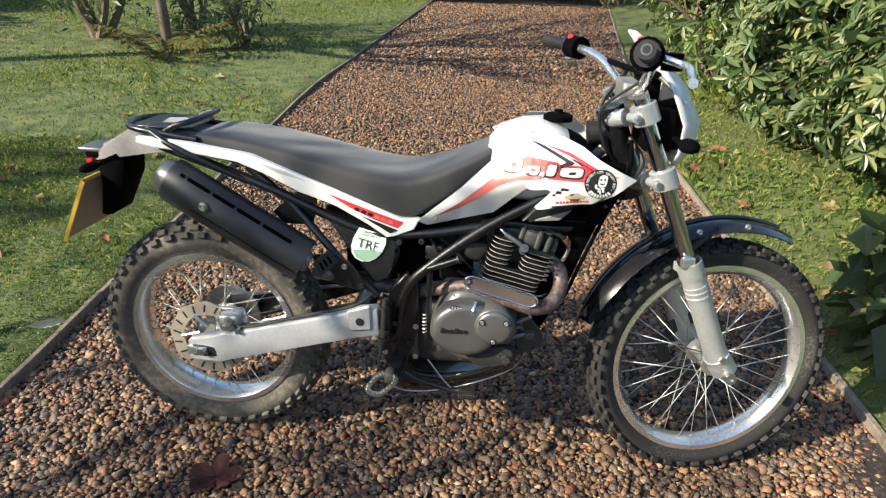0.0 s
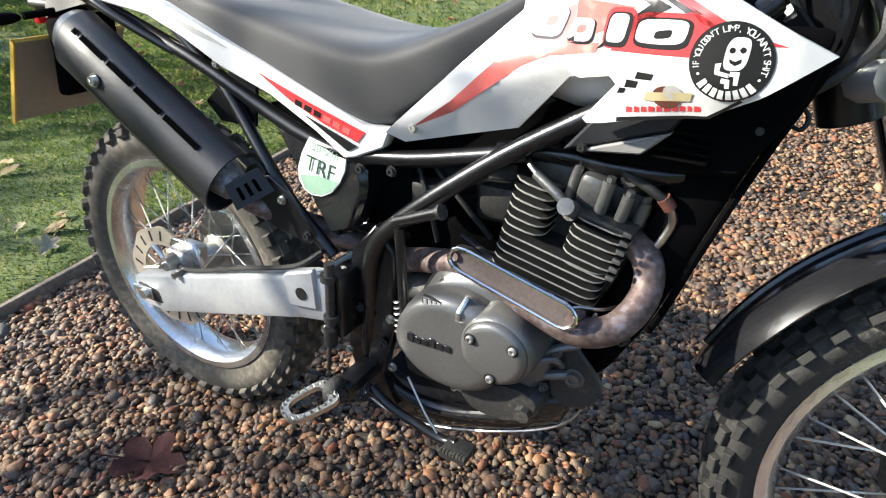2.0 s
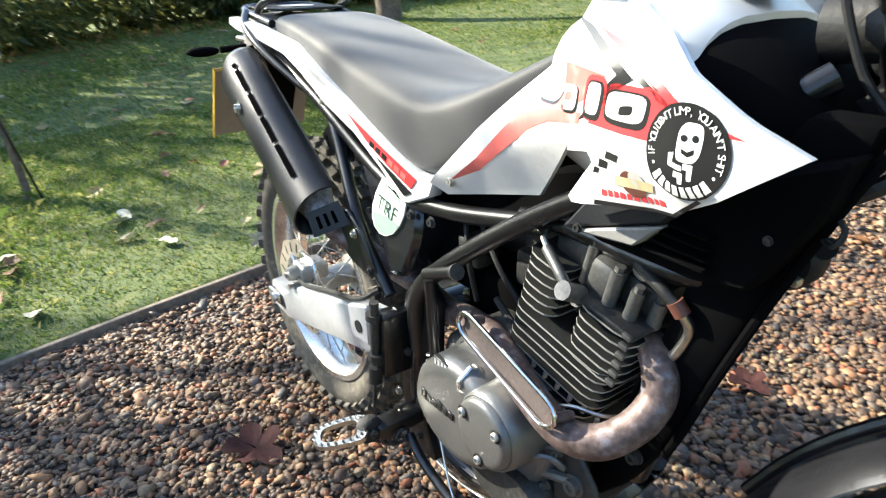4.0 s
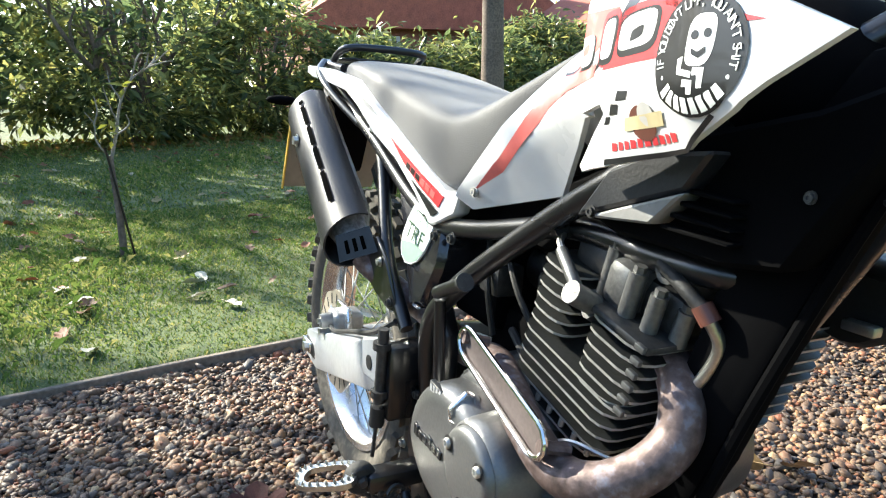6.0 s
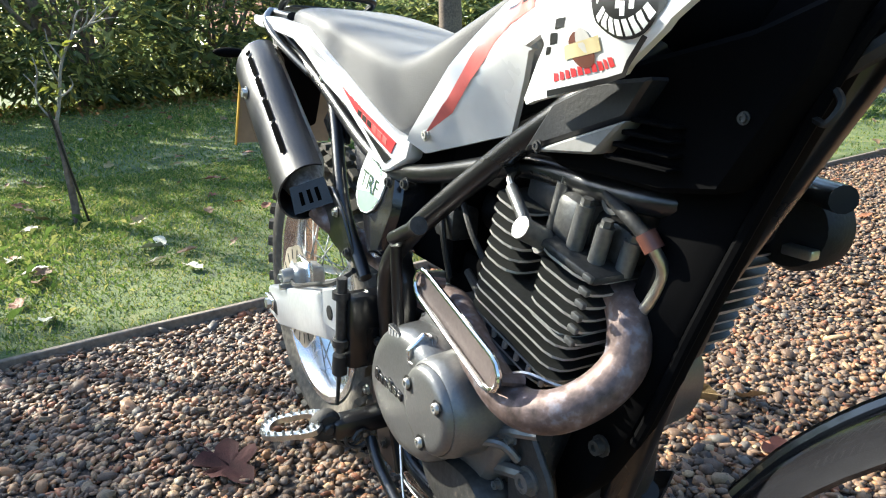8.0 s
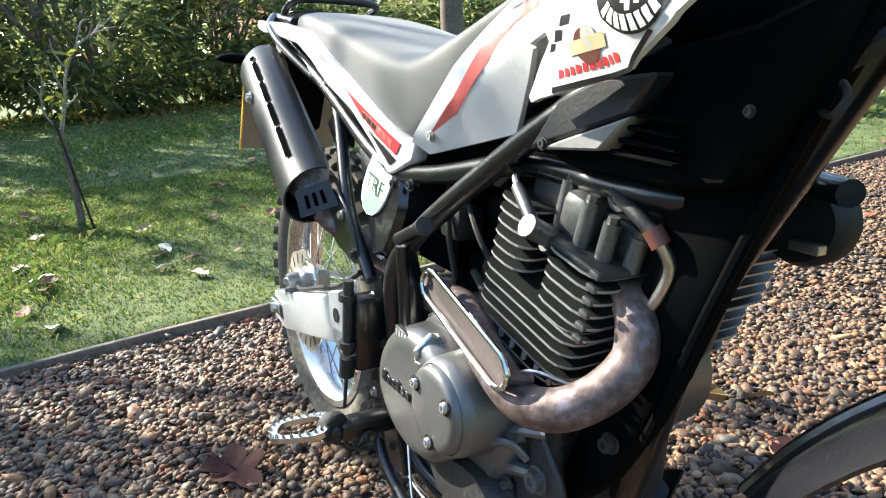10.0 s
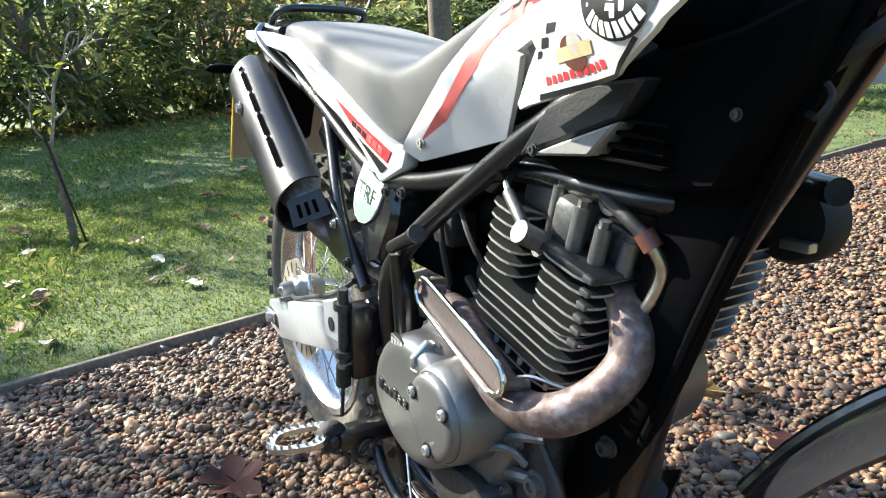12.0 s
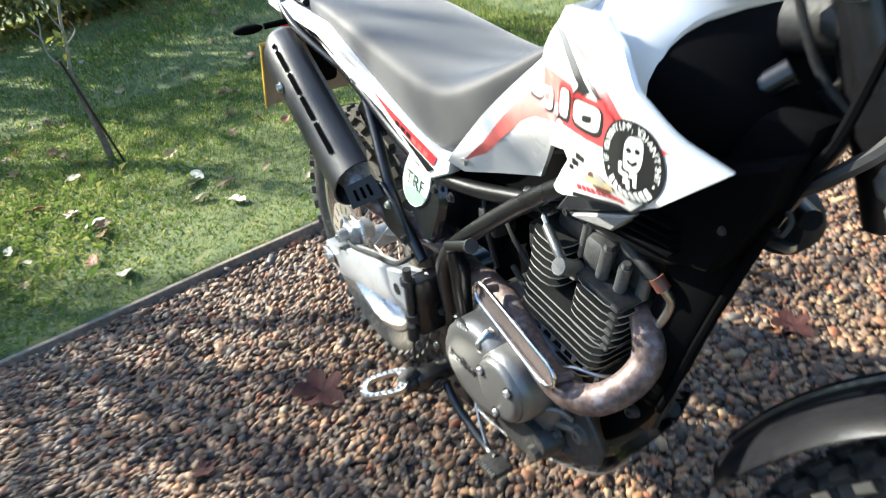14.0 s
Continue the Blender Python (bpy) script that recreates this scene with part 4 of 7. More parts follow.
# tail: rack, rear mudguard, lamp, number plate
tail = part("tail_unit", loft([[Vector((x, y * hw, z + (0.016 if abs(y) < 0.9 else 0.0))) for y in (-1, -0.6, 0, 0.6, 1)] + [Vector((x, y * hw * 0.9, z - 0.022)) for y in (1, 0.5, 0, -0.5, -1)] for x, z, hw in ((-0.150, 0.896, 0.055), (-0.125, 0.898, 0.078), (-0.05, 0.892, 0.092), (0.04, 0.885, 0.10))]), "white", bike, "white plastic tail unit")
rack = part("luggage_rack", tube([(0.04, -0.095, 0.905), (-0.10, -0.090, 0.920), (-0.155, -0.06, 0.924), (-0.170, 0, 0.925), (-0.155, 0.06, 0.924), (-0.10, 0.090, 0.920), (0.04, 0.095, 0.905)], 0.008, 10), "frame", bike, "black steel tubular luggage rack")
part("rack_plate", slab([(-0.14, -0.062), (-0.12, -0.078), (0.0, -0.08), (0.02, -0.06), (0.02, 0.06), (0.0, 0.08), (-0.12, 0.078), (-0.14, 0.062)], 0.0, 0.004, 0.001), "frame", rack).matrix_local = Matrix.Translation((0, 0, 0.925)) @ Matrix.Rotation(radians(90), 4, "X") @ Matrix.Rotation(radians(0), 4, "Z")
part("rack_hole", slab([(-0.09, -0.03), (-0.05, -0.038), (-0.02, -0.02), (-0.03, 0.02), (-0.08, 0.03)], 0.0, 0.001, 0), "grey", rack).matrix_local = Matrix.Translation((0, 0, 0.9295)) @ Matrix.Rotation(radians(90), 4, "X")
part("rack_hoop", tube([(-0.05, -0.088, 0.916), (-0.02, -0.090, 0.934), (0.022, -0.078, 0.947), (0.034, 0, 0.950), (0.022, 0.078, 0.947), (-0.02, 0.090, 0.934), (-0.05, 0.088, 0.916)], 0.0075, 10), "frame", rack)
for s in (-1, 1):
    part("rack_strut", tube([(-0.075, s * 0.10, 0.920), (-0.03, s * 0.122, 0.902), (0.03, s * 0.130, 0.876), (0.09, s * 0.122, 0.846), (0.17, s * 0.104, 0.806)], 0.008, 10), "frame", rack)
mudg = part("rear_mudguard", loft([[Vector((x, -hw, z0)), Vector((x, -hw * 0.95, z1)), Vector((x, 0, z1 + 0.012)), Vector((x, hw * 0.95, z1)), Vector((x, hw, z0)), Vector((x, hw * 0.9, z0 + 0.006)), Vector((x, 0, z1 + 0.004)), Vector((x, -hw * 0.9, z0 + 0.006))]
                                   for x, z0, z1, hw in ((-0.285, 0.818, 0.838, 0.035), (-0.235, 0.832, 0.862, 0.055), (-0.17, 0.845, 0.902, 0.07), (-0.08, 0.862, 0.905, 0.078), (0.02, 0.872, 0.89, 0.085))]), "mud", bike, "beige-grey plastic rear mudguard underside")
part("tail_lamp", box(-0.318, -0.25, -0.045, 0.045, 0.842, 0.856, 0.006, segs=3), "tower", mudg, "grey tail lamp lens")
part("red_reflector", box(-0.292, -0.276, -0.054, 0.054, 0.812, 0.828, 0.003), "red_lens", mudg)
part("lamp_housing", box(-0.30, -0.255, -0.045, 0.045, 0.826, 0.850, 0.008), "plastic", mudg)
part("plate_holder", slab([(-0.265, 0.822), (-0.185, 0.835), (-0.19, 0.78), (-0.245, 0.672), (-0.280, 0.668), (-0.262, 0.76)], -0.055, 0.055, 0.012, segs=2), "plastic", mudg, "black plastic plate holder")
plate = part("number_plate", slab([(-0.262, 0.786), (-0.342, 0.622), (-0.346, 0.623), (-0.266, 0.787)], -0.119, 0.119, 0), "plate", mudg, "yellow number plate seen from its dull back")
part("plate_rim", slab([(-0.263, 0.792), (-0.259, 0.786), (-0.340, 0.616), (-0.350, 0.618), (-0.267, 0.794)], -0.123, -0.1195, 0), "plate_edge", plate)
part("plate_rim", slab([(-0.263, 0.792), (-0.259, 0.786), (-0.263, 0.785), (-0.269, 0.792)], -0.123, 0.123, 0), "plate_edge", plate)
part("plate_face", slab([(-0.2665, 0.787), (-0.3465, 0.623), (-0.348, 0.624), (-0.268, 0.788)], -0.119, 0.119, 0), "plate_edge", plate)
for s in (-1, 1):
    ind = part("rear_indicator", tube([(-0.20, s * 0.05, 0.842), (-0.205, s * 0.12, 0.838)], 0.007, 8, smooth=False), "plastic", mudg, "black indicator on a rubber stalk")
    pod = bmesh.new()
    bmesh.ops.create_uvsphere(pod, u_segments=16, v_segments=10, radius=1)
    moved(pod, Matrix.Translation((-0.215, s * 0.155, 0.836)) @ Matrix.Diagonal((0.017, 0.036, 0.011, 1)))
    part("indicator_pod", pod, "plastic", ind)

# silencer with its heat shield
A0, A1 = Vector((-0.028, -0.138, 0.820)), Vector((0.340, -0.163, 0.615))
ax = (A1 - A0).normalized()
upv = Vector((-ax.z, 0, ax.x)).normalized()


def oval(p, a, b, n=28, arc=None):
    ts = [2 * math.pi * k / n for k in range(n)] if arc is None else [arc[0] + (arc[1] - arc[0]) * k / (n - 1) for k in range(n)]
    return [p + upv * (a * math.sin(t)) + Vector((0, 1, 0)) * (b * math.cos(t)) for t in ts]


sil = part("silencer", loft([oval(A0 + ax * d, a, b) for d, a, b in ((0.0, 0.03, 0.03), (0.004, 0.040, 0.036), (0.03, 0.047, 0.040), (0.34, 0.048, 0.041), (0.375, 0.034, 0.032), (0.41, 0.024, 0.024))]), "cloth", bike, "silencer can wrapped in matt black heat shield")
part("end_cap", loft([oval(A0 + ax * d, a, b) for d, a, b in ((-0.018, 0.018, 0.018), (-0.018, 0.034, 0.030), (-0.006, 0.045, 0.039), (0.022, 0.050, 0.044))]), "cover", sil)
ARC = (radians(75), radians(325))
ds = (0.010, 0.018, 0.10, 0.2, 0.3, 0.385, 0.40)
own = loft([oval(A0 + ax * d, 0.058 if d > 0.015 else 0.053, 0.050 if d > 0.015 else 0.045, 30, ARC) for d in ds], cap=False, loop=False)
bmesh.ops.recalc_face_normals(own, faces=own.faces)
bmesh.ops.solidify(own, geom=own.faces[:], thickness=0.003)
hs = part("heat_shield", own, "matt", sil, "matt black slotted steel heat shield")


def on_shield(d, t, off):
    return A0 + ax * d + upv * ((0.058 + off) * math.sin(t)) + Vector((0, 1, 0)) * ((0.050 + off) * math.cos(t))


for row, t0 in ((0, radians(134)), (1, radians(196))):
    for d0, d1 in ((0.040, 0.052), (0.060, 0.122), (0.130, 0.190), (0.198, 0.262), (0.270, 0.350)) if row == 0 else ((0.10, 0.39),):
        bm, w = bmesh.new(), 0.085 if row == 0 else 0.022
        q = [bm.verts.new(on_shield(d, t0 + e, 0.0022)) for d, e in ((d0, -w), (d1, -w), (d1, w), (d0, w))]
        bm.faces.new(q)
        part("shield_slot", bm, "void", hs, smooth=False)
sb = bolt(on_shield(0.125, radians(172), 0.001), 0.008, 0.008, "steel", hs)
part("silencer_bracket", slab([(0.30, 0.80), (0.34, 0.775), (0.325, 0.70), (0.25, 0.70), (0.22, 0.73)], -0.10, -0.092, 0.002), "frame", sil)
part("silencer_stay", slab([(0.335, 0.640), (0.395, 0.648), (0.432, 0.624), (0.478, 0.565), (0.462, 0.548), (0.400, 0.560), (0.340, 0.585)], -0.152, -0.146, 0.002), "frame", sil)
# the perforated plate that closes the shield's lower end, turned towards the front
LA, LB, LC, LD = Vector((0.352, -0.203, 0.641)), Vector((0.382, -0.160, 0.662)), Vector((0.403, -0.152, 0.626)), Vector((0.368, -0.200, 0.603))
ln = (LB - LA).cross(LD - LA).normalized()


def bracket_piece(u0, u1, v0, v1, lift, thick):
    own = bmesh.new()
    at = lambda u, v: LA.lerp(LB, u).lerp(LD.lerp(LC, u), v)
    q = [at(u0, v0), at(u1, v0), at(u1, v1), at(u0, v1)]
    lo, hi = [own.verts.new(p + ln * lift) for p in q], [own.verts.new(p + ln * (lift + thick)) for p in q]
    own.faces.new(lo[::-1])
    own.faces.new(hi)
    for i in range(4):
        own.faces.new((lo[i], lo[(i + 1) % 4], hi[(i + 1) % 4], hi[i]))
    bmesh.ops.recalc_face_normals(own, faces=own.faces)
    return own


ls = part("shield_bracket", bracket_piece(0, 1, 0, 1, 0, 0.003), "matt", sil, "black bracket with three slots", smooth=False)
for k in range(3):
    for lift in (-0.0006, 0.0030):
        part("bracket_slot", bracket_piece(0.22 + 0.22 * k, 0.32 + 0.22 * k, 0.28, 0.78, lift, 0.0006), "void", ls, smooth=False)
# engine, canted forward
LEAN_F = radians(13)
CYL = Vector((0.830, 0.0, 0.545))
EM = Matrix.Translation(CYL) @ Matrix.Rotation(LEAN_F, 4, "Y")


def fin_plate(x0, x1, y0, y1, z, h=0.0026, r=0.02, notch=0):
    pts = []
    for cx, cy, a0 in ((x1 - r, y1 - r, 0), (x0 + r, y1 - r, 90), (x0 + r, y0 + r, 180), (x1 - r, y0 + r, 270)):
        for k in range(4):
            a = radians(a0 + 30 * k)
            pts.append((cx + r * math.cos(a), cy + r * math.sin(a)))
    own = bmesh.new()
    lo = [own.verts.new((x, y, z)) for x, y in pts]
    hi = [own.verts.new((x, y, z + h)) for x, y in pts]
    own.faces.new(lo[::-1])
    own.faces.new(hi)
    for i in range(len(lo)):
        f = own.faces.new((lo[i], lo[(i + 1) % len(lo)], hi[(i + 1) % len(lo)], hi[i]))
        f.material_index = 1
    return own


def engine_fin(parent, *a, **k):
    bm = moved(fin_plate(*a, **k), EM)
    ob = part("cooling_fin", bm, "fin", parent, smooth=False)
    ob.data.materials.append(M["fin_edge"])
    return ob


engine = part("engine", box(0.60, 0.87, -0.125, 0.085, 0.33, 0.52, 0.03, segs=3), "case", bike, "air-cooled single-cylinder engine with grey side covers")
part("crankcase_top", box(0.66, 0.88, -0.12, 0.08, 0.49, 0.56, 0.02, segs=3), "case", engine)
barrel = part("cylinder", moved(box(-0.055, 0.070, -0.085, 0.085, 0.0, 0.175, 0.02, segs=3), EM), "fin", engine, "black finned cylinder with bare metal fin edges")
for k in range(7):
    engine_fin(barrel, -0.080, 0.068 - (0.010 if k < 2 else 0), -0.140, 0.125, 0.004 + 0.0125 * k)
for k in range(6):
    z = 0.0915 + 0.0125 * k
    engine_fin(barrel, -0.080, -0.022, -0.138, 0.125, z)
    engine_fin(barrel, 0.004, 0.078, -0.140, 0.125, z - 0.014)
for k in range(7):
    x = -0.045 + 0.02 * k
    part("fin_stud", moved(tube([(x, -0.138, 0.020), (x, -0.138, 0.028)], 0.003, 6, smooth=False), EM), "fin_edge", barrel)
for k in range(6):
    part("fin_lug", moved(box(0.068, 0.0785, -0.1410, -0.136, 0.0805 + 0.0125 * k, 0.0865 + 0.0125 * k, 0.001), EM), "tower", barrel)
head = part("cylinder_head", moved(box(-0.070, 0.075, -0.105, 0.11, 0.145, 0.185, 0.012, segs=2), EM), "case", engine, "dark cast cylinder head with bolts")
part("head_deck", moved(box(0.004, 0.080, -0.138, -0.05, 0.141, 0.149, 0.003), EM), "case", head)
part("rocker_cover", moved(box(-0.020, 0.075, -0.085, 0.085, 0.18, 0.205, 0.012, segs=3), EM), "case", head)
part("valve_tower", moved(box(-0.005, 0.032, -0.122, -0.06, 0.145, 0.190, 0.010, segs=2), EM), "tower", head)
for x, y, h, r in ((-0.012, -0.108, 0.192, 0.007), (0.030, -0.118, 0.190, 0.008), (0.056, -0.116, 0.182, 0.0075), (0.074, -0.10, 0.176, 0.008), (0.040, -0.09, 0.196, 0.006), (0.012, -0.10, 0.190, 0.009)):
    hb = part("head_bolt", moved(tube([(x, y, 0.145), (x, y, h)], r, 10, smooth=False), EM), "tower", head)
    part("bolt_cap", moved(tube([(x, y, h), (x, y, h + 0.006)], r * 0.7, 6, smooth=False), EM), "tower", hb)
part("lift_ring", moved(turned([(-0.002, 0.006), (0.002, 0.006), (0.002, 0.011), (-0.002, 0.011)], 20, "Y", (0.048, -0.108, 0.200), closed=True), EM), "cover", head)
plug = part("plug_cap", tube([(0.863, -0.156, 0.698), (0.863, -0.128, 0.684)], 0.0105, 16, smooth=False), "tower", engine, "black spark plug cap and lead")
part("plug_lead", tube([(0.862, -0.146, 0.695), (0.845, -0.142, 0.707), (0.815, -0.132, 0.722)], 0.0062, 10), "tower", plug)
part("lead_wire", tube([(0.816, -0.132, 0.722), (0.802, -0.124, 0.732), (0.785, -0.09, 0.742)], 0.0035, 8), "steel", plug)
part("plug_boot", tube([(0.862, -0.130, 0.682), (0.868, -0.095, 0.662)], 0.012, 12, smooth=False), "black_rubber", plug)

# right-hand covers
OUT = [(0.640, 0.455), (0.650, 0.505), (0.690, 0.565), (0.745, 0.584), (0.800, 0.574), (0.850, 0.538), (0.868, 0.480), (0.850, 0.430), (0.800, 0.385), (0.74, 0.375), (0.68, 0.395), (0.650, 0.425)]


def smooth_outline(pts, n=5):
    p = [Vector((x, 0, z)) for x, z in pts]
    k = len(p)
    out = []
    for i in range(k):
        a, b, c, d = p[i - 1], p[i], p[(i + 1) % k], p[(i + 2) % k]
        for j in range(n):
            t = j / n
            out.append(0.5 * (2 * b + (c - a) * t + (2 * a - 5 * b + 4 * c - d) * t * t + (3 * b - a - 3 * c + d) * t ** 3))
    return out


def dome(pts, steps):
    """A bulging cover: outlines that shrink about their middle as they stand out."""
    line = smooth_outline(pts)
    mid = sum(line, Vector()) / len(line)
    return loft([[mid + (q - mid) * f + Vector((dx, y, dz)) for q in line] for y, f, dx, dz in steps])


case = part("clutch_cover", dome(OUT, [(-0.10, 1.02, 0, 0), (-0.128, 1.02, 0, 0), (-0.145, 0.98, 0, -0.003), (-0.158, 0.92, 0, -0.008), (-0.163, 0.86, 0, -0.010)]), "cover", engine, "silver-grey engine side cover with a round inspection cover")
part("cover_bulge", dome([(0.640, 0.47), (0.655, 0.515), (0.695, 0.548), (0.745, 0.556), (0.79, 0.54), (0.815, 0.50), (0.812, 0.455), (0.785, 0.42), (0.735, 0.405), (0.685, 0.415), (0.652, 0.44)], [(-0.150, 1.0, 0, 0), (-0.178, 0.985, 0, 0), (-0.192, 0.95, 0, 0), (-0.199, 0.86, 0, 0), (-0.201, 0.70, 0, 0), (-0.2015, 0.2, 0, 0)]), "cover", case)
cc = Vector((0.803, 0, 0.500))
rc = part("inspection_cover", turned([(-0.150, 0.055), (-0.190, 0.052), (-0.201, 0.0495), (-0.204, 0.0465), (-0.2035, 0.0455), (-0.209, 0.0445), (-0.2125, 0.041), (-0.2138, 0.034), (-0.2140, 0.001)], 44, centre=cc), "cover", case, "round grey inspection cover held by three bolts")
for a in (33, 150, 270):
    p = cc + Vector((0.0347 * math.cos(radians(a)), -0.0025, 0.0347 * math.sin(radians(a))))
    part("bolt_seat", turned([(-0.2122, 0.0085), (-0.2122, 0.0068), (-0.209, 0.0065), (-0.209, 0.001)], 16, centre=p), "case", rc)
    part("cover_bolt", turned([(-0.209, 0.0055), (-0.2145, 0.0055), (-0.216, 0.0045), (-0.216, 0.0028), (-0.214, 0.0028), (-0.214, 0.0005)], 12, centre=p), "dull_alu", rc)
cap = part("oil_filler_cap", turned([(0.0, 0.0215), (0.010, 0.0215), (0.013, 0.0185), (0.013, 0.001)], 28, "Z"), "cover", case, "grey oil filler cap with a finger grip")
cap.matrix_local = Matrix.Translation((0.751, -0.180, 0.533)) @ Matrix.Rotation(radians(48), 4, "X")
part("filler_neck", turned([(-0.030, 0.030), (-0.006, 0.027), (0.002, 0.024), (0.003, 0.001)], 28, "Z"), "cover", cap)
grip = slab([(-0.019, 0.0), (0.019, 0.0), (0.016, 0.012), (-0.010, 0.012)], -0.0035, 0.0035, 0.0015)
part("cap_grip", grip, "alu", cap).matrix_local = Matrix.Translation((0, 0, 0.012)) @ Matrix.Rotation(radians(78), 4, "Z")
for k in range(6):
    x0 = 0.670 + k * 0.0115
    z0 = 0.4745 + 0.0004 * k
    part("mark_bar", slab([(x0, z0), (x0 + 0.010, z0 - 0.002), (x0 + 0.011, z0 + (0.012 if k in (0, 3) else 0.008)), (x0 + 0.001, z0 + (0.014 if k in (0, 3) else 0.010))], -0.2040, -0.1990, 0.0006), "black", case)
lab = part("type_plate", slab([(0.692, 0.537), (0.722, 0.535), (0.722, 0.547), (0.692, 0.549)], -0.1985, -0.1905, 0.001), "case", case)
for k in range(4):
    part("plate_bar", slab([(0.695 + 0.007 * k, 0.5385), (0.6995 + 0.007 * k, 0.538), (0.6995 + 0.007 * k, 0.546), (0.695 + 0.007 * k, 0.5465)], -0.1992, -0.1985, 0), "grey", lab)
for x, z in ((0.645, 0.44), (0.665, 0.40), (0.72, 0.376), (0.79, 0.382), (0.855, 0.43), (0.87, 0.49), (0.70, 0.553), (0.83, 0.538)):
    bolt(Vector((x, -0.150, z)), 0.0045, 0.008, "tower", case)
part("lower_boss", turned([(-0.11, 0.045), (-0.148, 0.042), (-0.156, 0.034), (-0.157, 0.001)], 28, centre=(0.800, 0, 0.408)), "case", case)
part("cover_rib", tube([(0.835, -0.152, 0.47), (0.865, -0.152, 0.495), (0.895, -0.14, 0.505)], 0.006, 8), "cover", case)
part("cover_rib", tube([(0.835, -0.152, 0.44), (0.87, -0.150, 0.455), (0.90, -0.14, 0.46)], 0.007, 8), "cover", case)
part("oil_pipe", tube([(0.845, -0.145, 0.395), (0.875, -0.135, 0.402), (0.905, -0.12, 0.400)], 0.009, 10), "case", case)
part("drain_bolt", tube([(0.842, -0.150, 0.40), (0.842, -0.164, 0.398)], 0.010, 6, smooth=False), "case", case)
mnt = part("engine_mount", slab([(0.862, 0.520), (0.876, 0.520), (0.896, 0.500), (0.922, 0.470), (0.930, 0.448), (0.926, 0.425), (0.908, 0.408), (0.880, 0.402), (0.862, 0.415), (0.856, 0.46)], -0.146, -0.138, 0.003), "case", bike, "dark grey engine mounting plate")
bolt(Vector((0.894, -0.146, 0.457)), 0.010, 0.010, "tower", mnt)
bolt(Vector((0.94, -0.105, 0.51)), 0.007, 0.010, "case", mnt)
part("lower_casting", dome([(0.735, 0.402), (0.760, 0.418), (0.800, 0.430), (0.840, 0.432), (0.862, 0.415), (0.850, 0.385), (0.815, 0.368), (0.770, 0.365), (0.742, 0.380)], [(-0.140, 1.0, 0, 0), (-0.168, 0.97, 0, 0), (-0.176, 0.88, 0, 0), (-0.178, 0.5, 0, 0)]), "case", case, "dirty dark lower casting")
part("cover_rib", tube([(0.822, -0.170, 0.455), (0.842, -0.172, 0.476), (0.866, -0.160, 0.484), (0.878, -0.148, 0.470)], 0.0045, 8), "cover", case)
part("drain_plug", tube([(0.838, -0.165, 0.398), (0.838, -0.186, 0.396)], 0.012, 8, smooth=False), "case", case)
part("side_case", turned([(0.10, 0.09), (0.165, 0.085), (0.175, 0.07), (0.176, 0.001)], 36, centre=(0.76, 0, 0.46)), "cover", engine)
part("sprocket_cover", box(0.55, 0.68, 0.09, 0.15, 0.40, 0.50, 0.02), "plastic", engine)

# exhaust
hd = part("exhaust_pipe", tube([(0.895, -0.060, 0.646), (0.928, -0.088, 0.645), (0.953, -0.104, 0.630), (0.962, -0.115, 0.602), (0.956, -0.140, 0.576), (0.934, -0.166, 0.556), (0.895, -0.176, 0.549), (0.840, -0.172, 0.563), (0.79, -0.158, 0.575), (0.735, -0.138, 0.576), (0.69, -0.126, 0.566), (0.64, -0.105, 0.547), (0.58, -0.092, 0.530), (0.50, -0.090, 0.540), (0.42, -0.118, 0.565), (0.36, -0.146, 0.592), (0.345, -0.155, 0.605)], 0.0188, 18, n=8), "header", bike, "heat-stained steel exhaust header pipe")
part("flange", tube([(0.912, -0.074, 0.646), (0.926, -0.086, 0.646)], 0.027, 16, smooth=False), "rust", hd)
LP0, LP1 = Vector((0.726, -0.182, 0.612)), Vector((0.900, -0.197, 0.574))
lx = (LP1 - LP0).normalized()
lz = Vector((0, 0.10, 1)).normalized()
lz = (lz - lx * lz.dot(lx)).normalized()
half = (LP1 - LP0).length / 2
mid = (LP0 + LP1) / 2
loop_pts = []
for cx, sg in ((half - 0.018, 1), (-half + 0.018, -1)):
    for k in range(7):
        a = radians(-90 + 30 * k) if sg > 0 else radians(90 + 30 * k)
        loop_pts.append(mid + lx * (cx + 0.020 * math.cos(a)) + lz * (0.0160 * math.sin(a)))
hshield = part("pipe_guard", tube(loop_pts, 0.0028, 8, closed=True, smooth=False), "chrome", hd, "chromed wire loop guard with a mesh plate")
bm = bmesh.new()
inner = [bm.verts.new(p + Vector((0, 0.004, 0))) for p in loop_pts]
bm.faces.new(inner)
part("guard_mesh", bm, "guard", hshield, smooth=False)
for e, d in ((half - 0.006, -1), (-half + 0.006, 1)):
    part("guard_clip", tube([mid + lx * e, mid + lx * (e + 0.006) + Vector((0, 0.028, -0.004))], 0.006, 8, smooth=False), "header", hshield)
ob_pipe = part("oil_line", tube([(0.955, -0.100, 0.640), (0.966, -0.099, 0.655), (0.975, -0.099, 0.682), (0.970, -0.110, 0.704)], 0.0055, 10), "steel", hd, "bare metal breather pipe")
part("rubber_joint", tube([(0.971, -0.108, 0.701), (0.962, -0.111, 0.713)], 0.0085, 10, smooth=False), "brown", ob_pipe)
part("breather_hose", tube([(0.963, -0.111, 0.711), (0.945, -0.113, 0.722), (0.915, -0.108, 0.734)], 0.006, 10), "black_rubber", ob_pipe)
